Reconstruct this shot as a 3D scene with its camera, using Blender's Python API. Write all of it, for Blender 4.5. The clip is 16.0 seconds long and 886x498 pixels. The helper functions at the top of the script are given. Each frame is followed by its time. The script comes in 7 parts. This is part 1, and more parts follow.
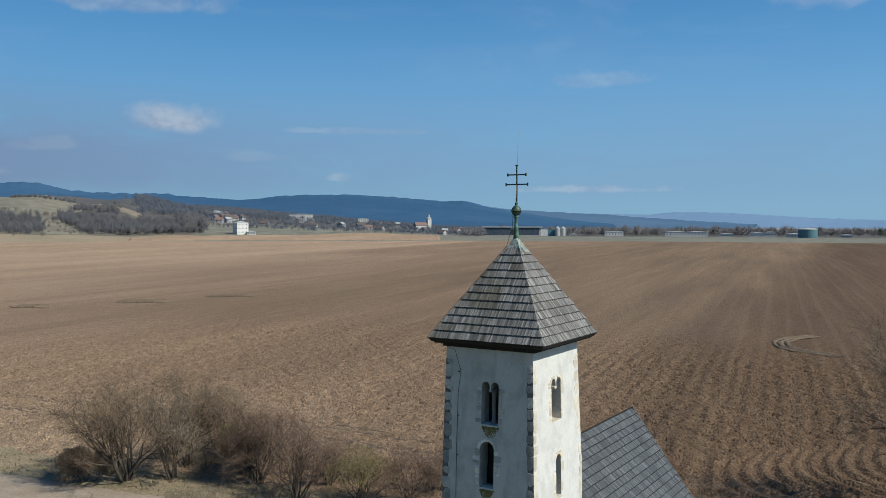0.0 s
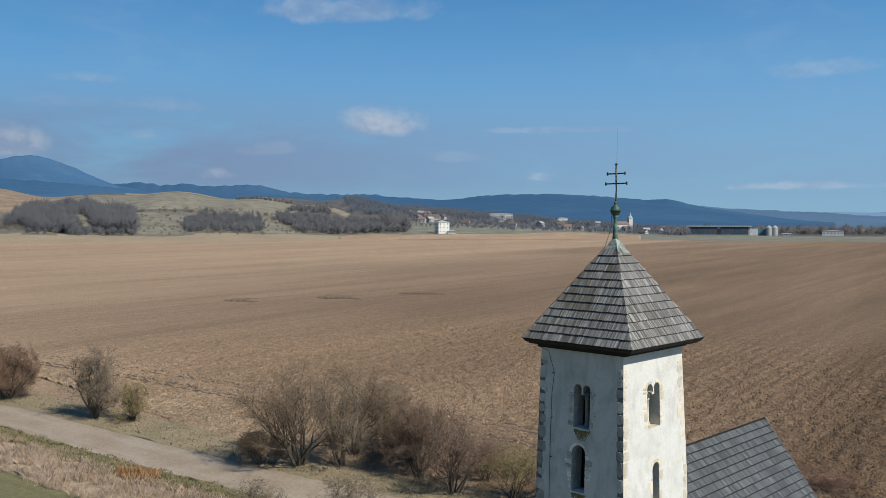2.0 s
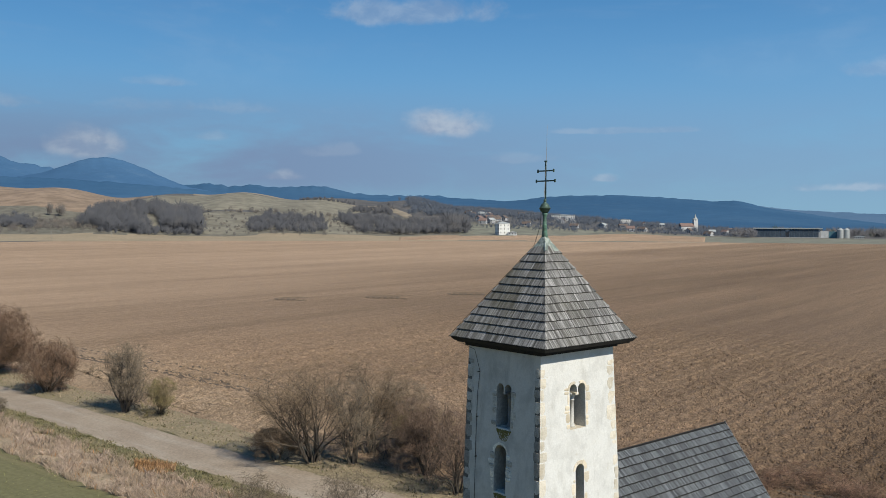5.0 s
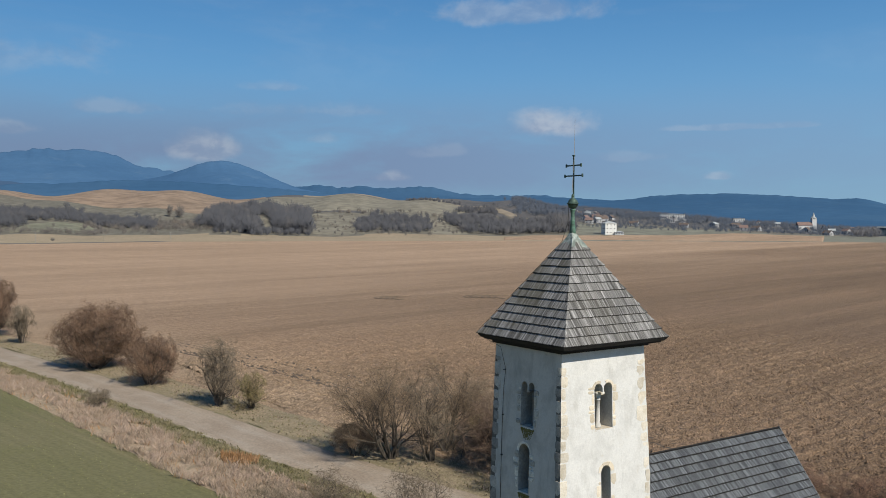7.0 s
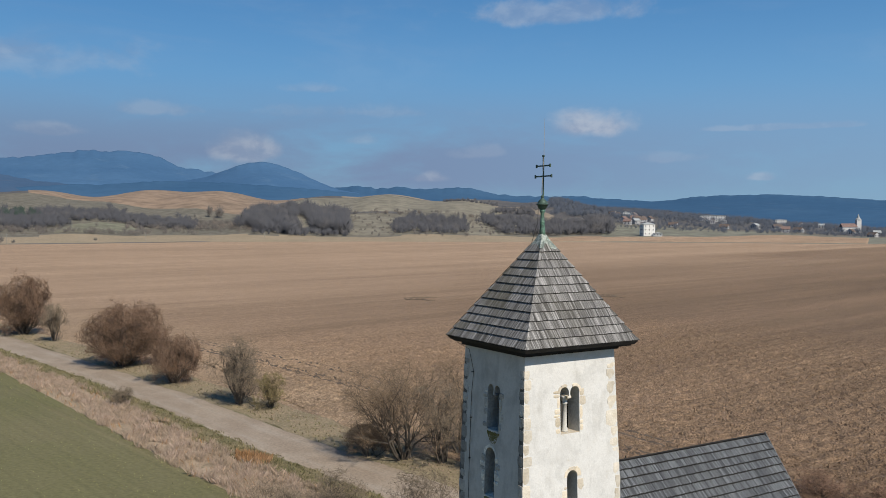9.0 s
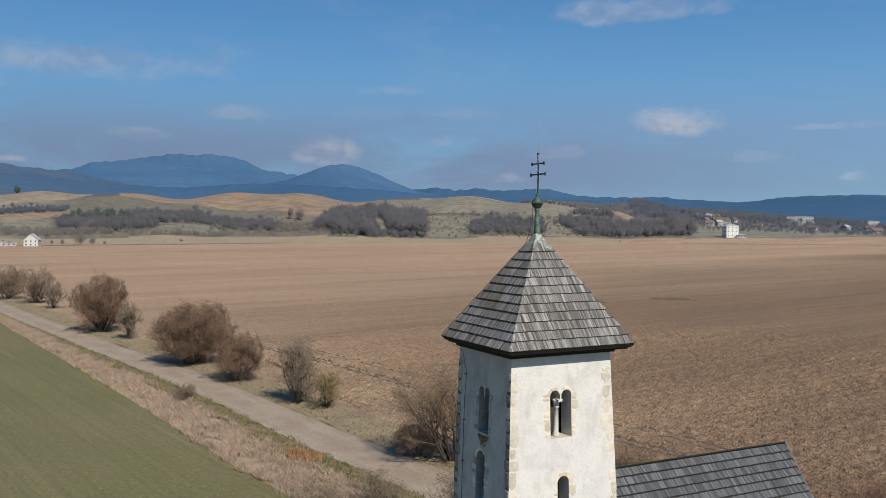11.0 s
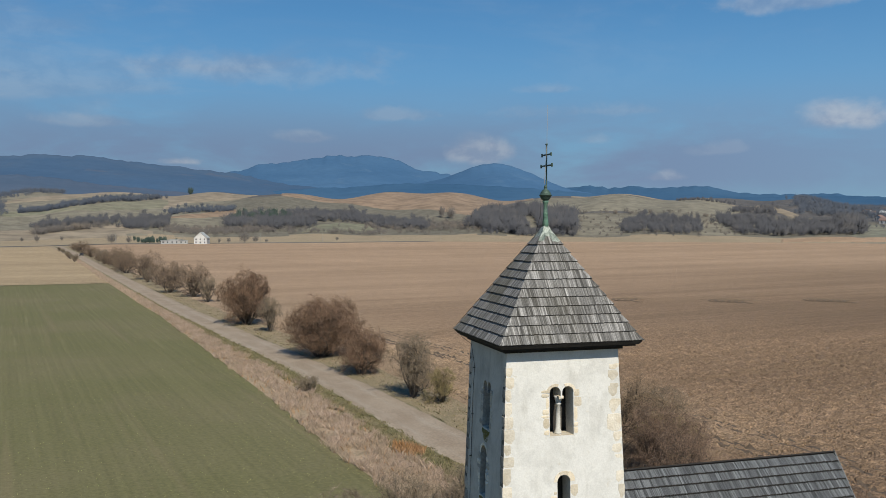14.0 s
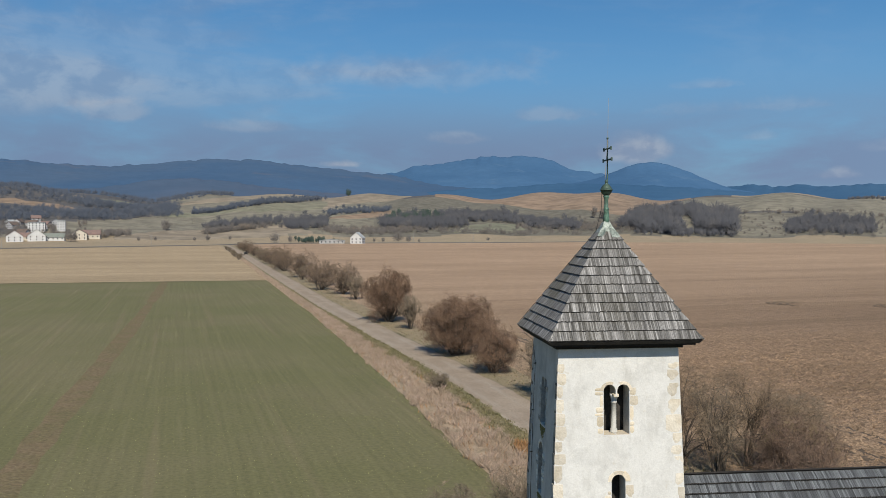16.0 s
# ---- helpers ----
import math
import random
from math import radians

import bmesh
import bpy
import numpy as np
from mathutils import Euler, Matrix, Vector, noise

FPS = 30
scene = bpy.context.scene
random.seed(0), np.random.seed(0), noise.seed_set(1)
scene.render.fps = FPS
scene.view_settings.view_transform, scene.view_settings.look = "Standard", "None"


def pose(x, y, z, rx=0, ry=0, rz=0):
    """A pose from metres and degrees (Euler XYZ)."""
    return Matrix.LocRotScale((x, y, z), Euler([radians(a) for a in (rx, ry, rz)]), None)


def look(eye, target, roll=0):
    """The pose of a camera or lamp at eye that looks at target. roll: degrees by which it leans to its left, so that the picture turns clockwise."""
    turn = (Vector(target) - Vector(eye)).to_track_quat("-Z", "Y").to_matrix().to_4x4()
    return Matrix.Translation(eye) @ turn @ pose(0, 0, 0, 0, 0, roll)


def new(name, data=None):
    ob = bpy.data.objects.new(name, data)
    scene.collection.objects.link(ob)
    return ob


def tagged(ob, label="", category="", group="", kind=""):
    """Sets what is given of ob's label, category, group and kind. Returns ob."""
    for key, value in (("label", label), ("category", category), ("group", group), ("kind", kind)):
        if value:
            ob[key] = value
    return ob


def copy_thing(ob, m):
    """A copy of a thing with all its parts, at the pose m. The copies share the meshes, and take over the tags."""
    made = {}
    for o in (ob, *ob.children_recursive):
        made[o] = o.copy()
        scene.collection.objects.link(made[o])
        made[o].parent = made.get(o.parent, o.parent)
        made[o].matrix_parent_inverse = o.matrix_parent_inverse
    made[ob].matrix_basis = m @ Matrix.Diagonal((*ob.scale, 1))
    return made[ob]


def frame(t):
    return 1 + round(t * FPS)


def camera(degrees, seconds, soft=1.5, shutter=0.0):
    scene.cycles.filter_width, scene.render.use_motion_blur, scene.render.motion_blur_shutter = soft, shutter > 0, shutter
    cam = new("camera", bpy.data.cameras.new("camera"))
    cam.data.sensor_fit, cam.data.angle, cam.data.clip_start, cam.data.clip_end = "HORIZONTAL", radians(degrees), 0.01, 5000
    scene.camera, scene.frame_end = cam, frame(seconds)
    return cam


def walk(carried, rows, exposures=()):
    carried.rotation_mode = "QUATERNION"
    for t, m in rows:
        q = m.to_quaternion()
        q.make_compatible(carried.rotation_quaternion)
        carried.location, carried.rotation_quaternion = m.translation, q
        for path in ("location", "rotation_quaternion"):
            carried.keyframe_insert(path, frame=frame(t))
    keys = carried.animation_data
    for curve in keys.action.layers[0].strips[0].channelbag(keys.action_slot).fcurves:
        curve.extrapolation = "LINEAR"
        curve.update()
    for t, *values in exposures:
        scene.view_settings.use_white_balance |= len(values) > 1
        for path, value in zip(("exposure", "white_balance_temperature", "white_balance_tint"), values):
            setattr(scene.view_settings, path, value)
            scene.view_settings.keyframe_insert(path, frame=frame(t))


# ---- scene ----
cam = camera(53.4, 16.0, 0.75)
PATH = [
    (0, (-20.688, -10.489, 16.491), (-18.987, -9.438, 16.434), 0.1),
    (0.5, (-20.317, -11.139, 16.524), (-18.7, -9.964, 16.466), 0.1),
    (1, (-19.958, -11.733, 16.528), (-18.432, -10.441, 16.47), 0.1),
    (1.5, (-19.559, -12.251, 16.538), (-18.128, -10.855, 16.479), -0.1),
    (2, (-19.153, -12.727, 16.52), (-17.733, -11.32, 16.461), 0.0),
    (2.5, (-18.75, -13.139, 16.504), (-17.325, -11.737, 16.445), 0.1),
    (3, (-18.284, -13.514, 16.49), (-16.846, -12.125, 16.433), 0.2),
    (5.5, (-16.201, -15.414, 16.406), (-14.95, -13.855, 16.349), 0.1),
    (6, (-15.776, -15.714, 16.376), (-14.592, -14.103, 16.319), 0.0),
    (6.5, (-15.319, -15.997, 16.349), (-14.175, -14.358, 16.293), 0.1),
    (7, (-14.942, -16.235, 16.337), (-13.818, -14.582, 16.28), 0.0),
    (7.5, (-14.618, -16.425, 16.336), (-13.515, -14.757, 16.28), 0.0),
    (8, (-14.281, -16.633, 16.329), (-13.178, -14.966, 16.274), 0.1),
    (8.5, (-13.891, -16.856, 16.337), (-12.794, -15.185, 16.282), 0.1),
    (9, (-13.401, -17.043, 16.339), (-12.35, -15.343, 16.284), 0.1),
    (9.5, (-12.931, -17.283, 16.316), (-11.957, -15.537, 16.262), 0.1),
    (12, (-10.397, -18.213, 16.248), (-9.547, -16.404, 16.195), 0.1),
    (12.5, (-9.857, -18.445, 16.206), (-9.083, -16.601, 16.151), 0.1),
    (13, (-9.277, -18.603, 16.185), (-8.62, -16.714, 16.13), -0.0),
    (13.5, (-8.75, -18.885, 16.169), (-8.138, -16.982, 16.115), 0.0),
    (14, (-8.202, -19.049, 16.149), (-7.628, -17.134, 16.094), 0.0),
    (14.5, (-7.663, -19.231, 16.107), (-7.134, -17.303, 16.052), 0.0),
    (15, (-7.145, -19.398, 16.086), (-6.685, -17.452, 16.032), 0.1),
    (15.5, (-6.627, -19.558, 16.051), (-6.277, -17.59, 15.997), 0.0),
    (16, (-6.093, -19.68, 16.029), (-5.858, -17.695, 15.975), -0.0),
]
walk(cam, [(t, look(eye, target, roll)) for t, eye, target, roll in PATH], [(0.0, -0.03, 6320, 5), (1.0, 0.0, 6400, 6), (3.0, 0.03, 6460, 7), (5.5, 0.0, 6530, 7), (8.0, -0.04, 6590, 10), (12.0, -0.06, 6680, 11), (13.0, -0.08, 6680, 10), (14.5, -0.08, 6630, 7), (16.0, -0.07, 6600, 9)])

# ---- world, sun, exposure ----
SUN_AZ, SUN_EL = 176.5, 43.0            # degrees from north by east, degrees up
SKY_STRENGTH = 0.070

world = bpy.data.worlds.new("world")
scene.world = world
world.use_nodes = True
wn, wl = world.node_tree.nodes, world.node_tree.links
wn.clear()


def wnode(kind, **values):
    n = wn.new(kind)
    for key, value in values.items():
        n.inputs[key].default_value = value
    return n


def wmath(op, a, b=None, c=None):
    n = wn.new("ShaderNodeMath")
    n.operation = op
    for i, v in enumerate((a, b, c)):
        if v is None:
            continue
        if isinstance(v, (int, float)):
            n.inputs[i].default_value = v
        else:
            wl.new(v, n.inputs[i])
    return n.outputs[0]


def wramp(value, lo, hi):
    n = wn.new("ShaderNodeMapRange")
    n.interpolation_type = "SMOOTHSTEP"
    n.inputs["From Min"].default_value, n.inputs["From Max"].default_value = lo, hi
    wl.new(value, n.inputs["Value"])
    return n.outputs["Result"]


sky = wn.new("ShaderNodeTexSky")
sky.sky_type, sky.sun_disc = "NISHITA", False
sky.sun_elevation, sky.sun_rotation = radians(SUN_EL), radians(SUN_AZ)
sky.air_density, sky.dust_density, sky.ozone_density, sky.altitude = 1.0, 0.2, 5.0, 250
coord = wn.new("ShaderNodeTexCoord")
way = coord.outputs["Generated"]
split = wn.new("ShaderNodeSeparateXYZ")
wl.new(way, split.inputs[0])
up = split.outputs["Z"]


def cloud_noise(scale, stretch, detail, distortion, shift):
    m = wn.new("ShaderNodeMapping")
    m.inputs["Scale"].default_value = (1, 1, stretch)
    m.inputs["Location"].default_value = shift
    wl.new(way, m.inputs["Vector"])
    n = wn.new("ShaderNodeTexNoise")
    n.inputs["Scale"].default_value, n.inputs["Detail"].default_value = scale, detail
    n.inputs["Roughness"].default_value, n.inputs["Distortion"].default_value = 0.58, distortion
    wl.new(m.outputs[0], n.inputs["Vector"])
    return n.outputs["Fac"]


def cloud_puff(az, el, wide, high, strength, grain, ragged=-3.0):
    """A cumulus cloud round one direction of the sky, its edge broken by noise."""
    a, e = radians(az), radians(el)
    c = (math.sin(a) * math.cos(e), math.cos(a) * math.cos(e), math.sin(e))
    m = wn.new("ShaderNodeVectorMath")
    m.operation = "SUBTRACT"
    m.inputs[1].default_value = c
    wl.new(way, m.inputs[0])
    k = wn.new("ShaderNodeVectorMath")
    k.operation = "MULTIPLY"
    k.inputs[1].default_value = (1 / wide, 1 / wide, 1 / high)
    wl.new(m.outputs[0], k.inputs[0])
    parts = wn.new("ShaderNodeSeparateXYZ")
    wl.new(k.outputs[0], parts.inputs[0])
    joint = wn.new("ShaderNodeCombineXYZ")
    wl.new(parts.outputs["X"], joint.inputs["X"])
    wl.new(parts.outputs["Y"], joint.inputs["Y"])
    # flatter below than above
    wl.new(wmath("MAXIMUM", parts.outputs["Z"], wmath("MULTIPLY", parts.outputs["Z"], -1.9)), joint.inputs["Z"])
    l = wn.new("ShaderNodeVectorMath")
    l.operation = "LENGTH"
    wl.new(joint.outputs[0], l.inputs[0])
    d = wmath("ADD", l.outputs["Value"], wmath("MULTIPLY", wmath("SUBTRACT", grain, 0.5), ragged))
    return wmath("MULTIPLY", wramp(d, 1.0, 0.3), strength)


fine = cloud_noise(13, 1.5, 6, 0.2, (0.3, 0.1, 0.7))
broad = cloud_noise(3.2, 4.5, 6, 0.5, (1.7, 4.2, 0.2))
low = cloud_noise(6.0, 3.2, 6, 0.3, (5.1, 2.2, 0.9))
veil = wmath("MULTIPLY", wramp(broad, 0.47, 0.75), wramp(up, 0.10, 0.26))
bank = wmath("MULTIPLY", wmath("MULTIPLY", wramp(low, 0.14, 0.56), wramp(up, 0.01, 0.05)), wramp(up, 0.17, 0.07))
clouds = wmath("MULTIPLY", veil, 0.17)
for puff in ((41.6, 6.2, 0.055, 0.027, 0.72), (18.9, 4.55, 0.042, 0.022, 0.55), (0.0, 3.9, 0.03, 0.008, 0.6),
             (30.8, 3.0, 0.03, 0.010, 0.4), (67.5, 2.2, 0.10, 0.008, 0.40), (38.0, 13.2, 0.14, 0.02, 0.4),
             (69.0, 9.0, 0.06, 0.014, 0.24), (51.5, 2.9, 0.02, 0.008, 0.35), (82.0, 13.5, 0.08, 0.03, 0.4),
             (-14.0, 6.8, 0.05, 0.018, 0.35), (52.0, 5.9, 0.10, 0.005, 0.22), (-13.0, 9.5, 0.30, 0.10, 0.24), (-26.0, 7.0, 0.26, 0.07, 0.22), (6.0, 9.5, 0.16, 0.03, 0.22), (28.0, 7.2, 0.12, 0.014, 0.2),
             (8.0, 5.6, 0.05, 0.012, 0.28), (13.5, 7.0, 0.05, 0.012, 0.25), (26.5, 5.4, 0.03, 0.012, 0.20), (34.0, 4.6, 0.04, 0.011, 0.15),
             (-6.0, 6.2, 0.06, 0.012, 0.25), (46.0, 4.2, 0.05, 0.010, 0.13), (23.5, 8.6, 0.04, 0.010, 0.22)):
    clouds = wmath("ADD", clouds, cloud_puff(*puff, broad if puff[2] > 0.2 else fine, -1.9 if puff[3] > 0.02 and puff[2] < 0.06 else -3.0))
clouds = wmath("MINIMUM", clouds, 0.92)
blend = wn.new("ShaderNodeMix")
blend.data_type = "RGBA"
wl.new(clouds, blend.inputs["Factor"])
tint = wn.new("ShaderNodeMix")
tint.data_type, tint.blend_type = "RGBA", "MULTIPLY"
tint.inputs["Factor"].default_value = 1.0
tint.inputs["B"].default_value = (0.67, 1.20, 1.44, 1)
wl.new(sky.outputs[0], tint.inputs["A"])
haze = wn.new("ShaderNodeMix")
haze.data_type = "RGBA"
haze.inputs["B"].default_value = (2.9, 4.76, 7.45, 1)
wl.new(wmath("MULTIPLY", wramp(up, 0.30, -0.02), 0.8), haze.inputs["Factor"])
wl.new(tint.outputs["Result"], haze.inputs["A"])
grey = wn.new("ShaderNodeMix")
grey.data_type = "RGBA"
grey.inputs["B"].default_value = (2.85, 3.92, 6.35, 1)
wl.new(wmath("MULTIPLY", bank, wmath("ADD", wmath("MULTIPLY", wramp(split.outputs["X"], 0.95, 0.45), 0.55), 0.32)), grey.inputs["Factor"])
wl.new(haze.outputs["Result"], grey.inputs["A"])
wl.new(grey.outputs["Result"], blend.inputs["A"])
body = wn.new("ShaderNodeMix")
body.data_type = "RGBA"
body.inputs["A"].default_value, body.inputs["B"].default_value = (4.1, 5.0, 7.0, 1), (6.7, 7.4, 8.7, 1)
wl.new(wramp(cloud_noise(22, 1.6, 5, 0.3, (0.3, 0.1, 0.72)), 0.36, 0.60), body.inputs["Factor"])
wl.new(body.outputs["Result"], blend.inputs["B"])
back = wnode("ShaderNodeBackground", Strength=SKY_STRENGTH)
# the air is clearer and brighter towards the east
east = wn.new("ShaderNodeVectorMath")
east.operation = "SCALE"
wl.new(blend.outputs["Result"], east.inputs[0])
rise = wmath("MAXIMUM", split.outputs["X"], 0.0)
wl.new(wmath("ADD", wmath("MULTIPLY", wmath("MULTIPLY", rise, rise), 0.26), 0.90), east.inputs["Scale"])
wl.new(east.outputs[0], back.inputs["Color"])
wo = wn.new("ShaderNodeOutputWorld")
wl.new(back.outputs[0], wo.inputs[0])

sun = new("sun", bpy.data.lights.new("sun", "SUN"))
sun.data.energy, sun.data.angle, sun.data.color = 4.9, radians(0.53), (1.0, 0.925, 0.81)
a, e = radians(SUN_AZ), radians(SUN_EL)
sun.matrix_world = look((60 * math.sin(a) * math.cos(e), 60 * math.cos(a) * math.cos(e), 60 * math.sin(e)), (0, 0, 0))


# ---- materials ----
class Nodes:
    """A small writer of node materials."""

    def __init__(self, name, rough=0.85, metal=0.0, specular=0.3):
        self.mat = bpy.data.materials.new(name)
        self.mat.use_nodes = True
        self.n, self.l = self.mat.node_tree.nodes, self.mat.node_tree.links
        self.bsdf = self.n["Principled BSDF"]
        self.bsdf.inputs["Roughness"].default_value = rough
        self.bsdf.inputs["Metallic"].default_value = metal
        self.bsdf.inputs["Specular IOR Level"].default_value = specular
        self.geo = self.n.new("ShaderNodeNewGeometry")
        self.at = self.geo.outputs["Position"]

    def put(self, value, socket):
        if isinstance(value, (int, float)):
            socket.default_value = value
        elif isinstance(value, tuple):
            socket.default_value = (*value, 1) if len(value) == 3 and len(socket.default_value) == 4 else value
        else:
            self.l.new(value, socket)

    def local(self):
        self.at = self.n.new("ShaderNodeTexCoord").outputs["Object"]
        return self

    def stretched(self, scale, turn=0.0):
        m = self.n.new("ShaderNodeMapping")
        m.vector_type = "TEXTURE"
        m.inputs["Scale"].default_value, m.inputs["Rotation"].default_value = [1 / s for s in scale], (0, 0, radians(turn))
        self.l.new(self.at, m.inputs["Vector"])
        return m.outputs[0]

    def noise(self, scale, detail=4.0, rough=0.55, distort=0.0, at=None):
        t = self.n.new("ShaderNodeTexNoise")
        t.inputs["Scale"].default_value, t.inputs["Detail"].default_value = scale, detail
        t.inputs["Roughness"].default_value, t.inputs["Distortion"].default_value = rough, distort
        self.l.new(at or self.at, t.inputs["Vector"])
        return t.outputs["Fac"]

    def cells(self, scale, at=None, feature="F1", color=False):
        t = self.n.new("ShaderNodeTexVoronoi")
        t.feature = feature
        t.inputs["Scale"].default_value = scale
        self.l.new(at or self.at, t.inputs["Vector"])
        return t.outputs["Color" if color else "Distance"]

    def wave(self, scale, distort, at):
        t = self.n.new("ShaderNodeTexWave")
        t.inputs["Scale"].default_value, t.inputs["Distortion"].default_value = scale, distort
        t.inputs["Detail"].default_value, t.inputs["Detail Scale"].default_value = 3, 1.5
        self.l.new(at, t.inputs["Vector"])
        return t.outputs["Fac"]

    def span(self, value, lo, hi, a=0.0, b=1.0):
        m = self.n.new("ShaderNodeMapRange")
        m.interpolation_type = "SMOOTHSTEP"
        for key, v in (("From Min", lo), ("From Max", hi), ("To Min", a), ("To Max", b)):
            m.inputs[key].default_value = v
        self.put(value, m.inputs["Value"])
        return m.outputs["Result"]

    def math(self, op, a, b):
        m = self.n.new("ShaderNodeMath")
        m.operation = op
        self.put(a, m.inputs[0])
        self.put(b, m.inputs[1])
        return m.outputs[0]

    def mix(self, fac, a, b, kind="MIX"):
        m = self.n.new("ShaderNodeMix")
        m.data_type, m.blend_type = "RGBA", kind
        self.put(fac, m.inputs["Factor"])
        self.put(a, m.inputs["A"])
        self.put(b, m.inputs["B"])
        return m.outputs["Result"]

    def shade(self, color, fac, low, high):
        """The colour times a grey between low and high."""
        g = self.n.new("ShaderNodeCombineColor")
        v = self.span(fac, 0.25, 0.75, low, high)
        for i in range(3):
            self.l.new(v, g.inputs[i])
        return self.mix(1.0, color, g.outputs[0], "MULTIPLY")

    def island(self):
        return self.geo.outputs["Random Per Island"]

    def each(self):
        return self.n.new("ShaderNodeObjectInfo").outputs["Random"]

    def bump(self, height, strength, distance):
        b = self.n.new("ShaderNodeBump")
        b.inputs["Strength"].default_value, b.inputs["Distance"].default_value = strength, distance
        self.l.new(height, b.inputs["Height"])
        self.l.new(b.outputs[0], self.bsdf.inputs["Normal"])
        return self

    def done(self, color, rough=None):
        self.put(color, self.bsdf.inputs["Base Color"])
        if rough is not None:
            self.put(rough, self.bsdf.inputs["Roughness"])
        return self.mat


def simple(name, color, other=None, scale=3.0, grain=30.0, rough=0.85, metal=0.0, bump=0.2, depth=0.01, vary=0.25, pick=""):
    """A surface of two colours in patches, with grain and fine relief; pick: 'island' or 'each' for a tone of its own on every piece."""
    m = Nodes(name, rough, metal)
    other = other or tuple(c * 0.72 for c in color)
    c = m.mix(m.span(m.noise(scale, 5), 0.35, 0.65), color, other)
    g = m.noise(grain, 4)
    c = m.shade(c, g, 1 - vary, 1 + vary)
    if pick:
        c = m.shade(c, m.island() if pick == "island" else m.each(), 1 - 1.3 * vary, 1 + 1.3 * vary)
    return m.bump(g, bump, depth).done(c)


def soil_material(name, light, dark, warm):
    """Ploughed soil: clods, furrow streaks towards the east and wide patches."""
    m = Nodes(name, 0.95, 0, 0.15)
    big = m.noise(0.008, 4, 0.6)
    place = m.n.new("ShaderNodeSeparateXYZ")
    m.l.new(m.at, place.inputs[0])
    drift = m.math("SUBTRACT", m.math("MULTIPLY", place.outputs["X"], 0.9), m.math("MULTIPLY", place.outputs["Y"], 0.45))
    line = m.math("SUBTRACT", m.math("ADD", m.math("MULTIPLY", place.outputs["X"], 0.25), 225.0), place.outputs["Y"])
    strip_edge = m.math("MULTIPLY", m.span(m.math("ADD", line, m.math("MULTIPLY", big, 14.0)), -2, 14), m.span(place.outputs["X"], 200, 420, 0.0, 0.72))
    # darker towards the east: browner soil, with furrow shading put into the colour
    dark_east = m.span(m.math("ADD", drift, m.math("MULTIPLY", big, 110.0)), -85, 115)
    dark_east = m.math("MAXIMUM", m.math("MULTIPLY", dark_east, m.span(line, -40, 170)), strip_edge)
    rows = m.noise(1.0, 4, 0.6, 0.1, m.stretched((0.012, 0.22, 0.2), 11))
    fine_rows = m.wave(0.095, 2.2, m.stretched((1.0, 0.06, 1.0), -79))
    clod = m.noise(8.0, 6, 0.72)
    speck = m.n.new("ShaderNodeSeparateColor")
    m.l.new(m.cells(6.0, color=True), speck.inputs[0])
    c = m.mix(m.math("MULTIPLY", dark_east, 0.82), light, dark)
    reach = m.math("ADD", m.math("MULTIPLY", place.outputs["X"], 0.35), place.outputs["Y"])
    c = m.mix(m.math("MULTIPLY", m.span(m.math("ADD", reach, m.math("MULTIPLY", big, 40.0)), 215, 95, 0, 0.62), m.math("SUBTRACT", 1.0, dark_east)), c, tuple(v * k for v, k in zip(dark, (1.96, 1.92, 1.84))))
    # the headland beside the hedge is trodden and dry
    c = m.mix(m.math("MULTIPLY", m.span(m.math("ADD", m.math("MULTIPLY", place.outputs["Y"], 0.16), place.outputs["X"]), 52, 26, 0, 0.42), m.span(place.outputs["Y"], 20, 45)), c, (0.40, 0.305, 0.205))
    c = m.mix(m.span(rows, 0.35, 0.7, 0, 0.24), c, warm)
    turned = m.math("ADD", m.math("SUBTRACT", m.math("MULTIPLY", place.outputs["X"], 0.12), place.outputs["Y"]), m.math("MULTIPLY", big, 24.0))
    c = m.mix(m.span(turned, -16, 14, 0, 0.78), c, tuple(v * k for v, k in zip(dark, (0.64, 0.60, 0.56))))
    c = m.shade(c, clod, 0.56, 1.40)
    c = m.shade(c, m.noise(1.4, 4, 0.7), 0.82, 1.18)
    c = m.shade(c, speck.outputs[0], 0.84, 1.16)
    c = m.mix(m.span(fine_rows, 0.72, 1.0, 0, 0.09), c, warm)
    wide_rows = m.noise(1.0, 5, 0.7, 0.0, m.stretched((0.006, 0.085, 0.1), 11))
    c = m.shade(c, wide_rows, 0.84, 1.16)
    c = m.shade(c, m.noise(0.55, 5, 0.78), 0.89, 1.11)
    bands = m.noise(1.0, 4, 0.6, 0.0, m.stretched((0.0016, 0.022, 0.1), 11))
    c = m.shade(c, bands, 0.88, 1.12)
    tram = m.noise(1.0, 2, 0.4, 0.0, m.stretched((0.004, 0.16, 0.1), 14))
    c = m.mix(m.span(tram, 0.60, 0.70, 0, 0.22), c, tuple(0.72 * v for v in warm))
    lumps = m.math("SUBTRACT", m.math("MULTIPLY", clod, 0.8), m.math("MULTIPLY", m.cells(5.0), 0.9))
    lumps = m.math("ADD", lumps, m.math("MULTIPLY", m.noise(2.1, 3, 0.55), 1.3))
    m.bump(lumps, 0.8, 0.2)
    return m.done(c)


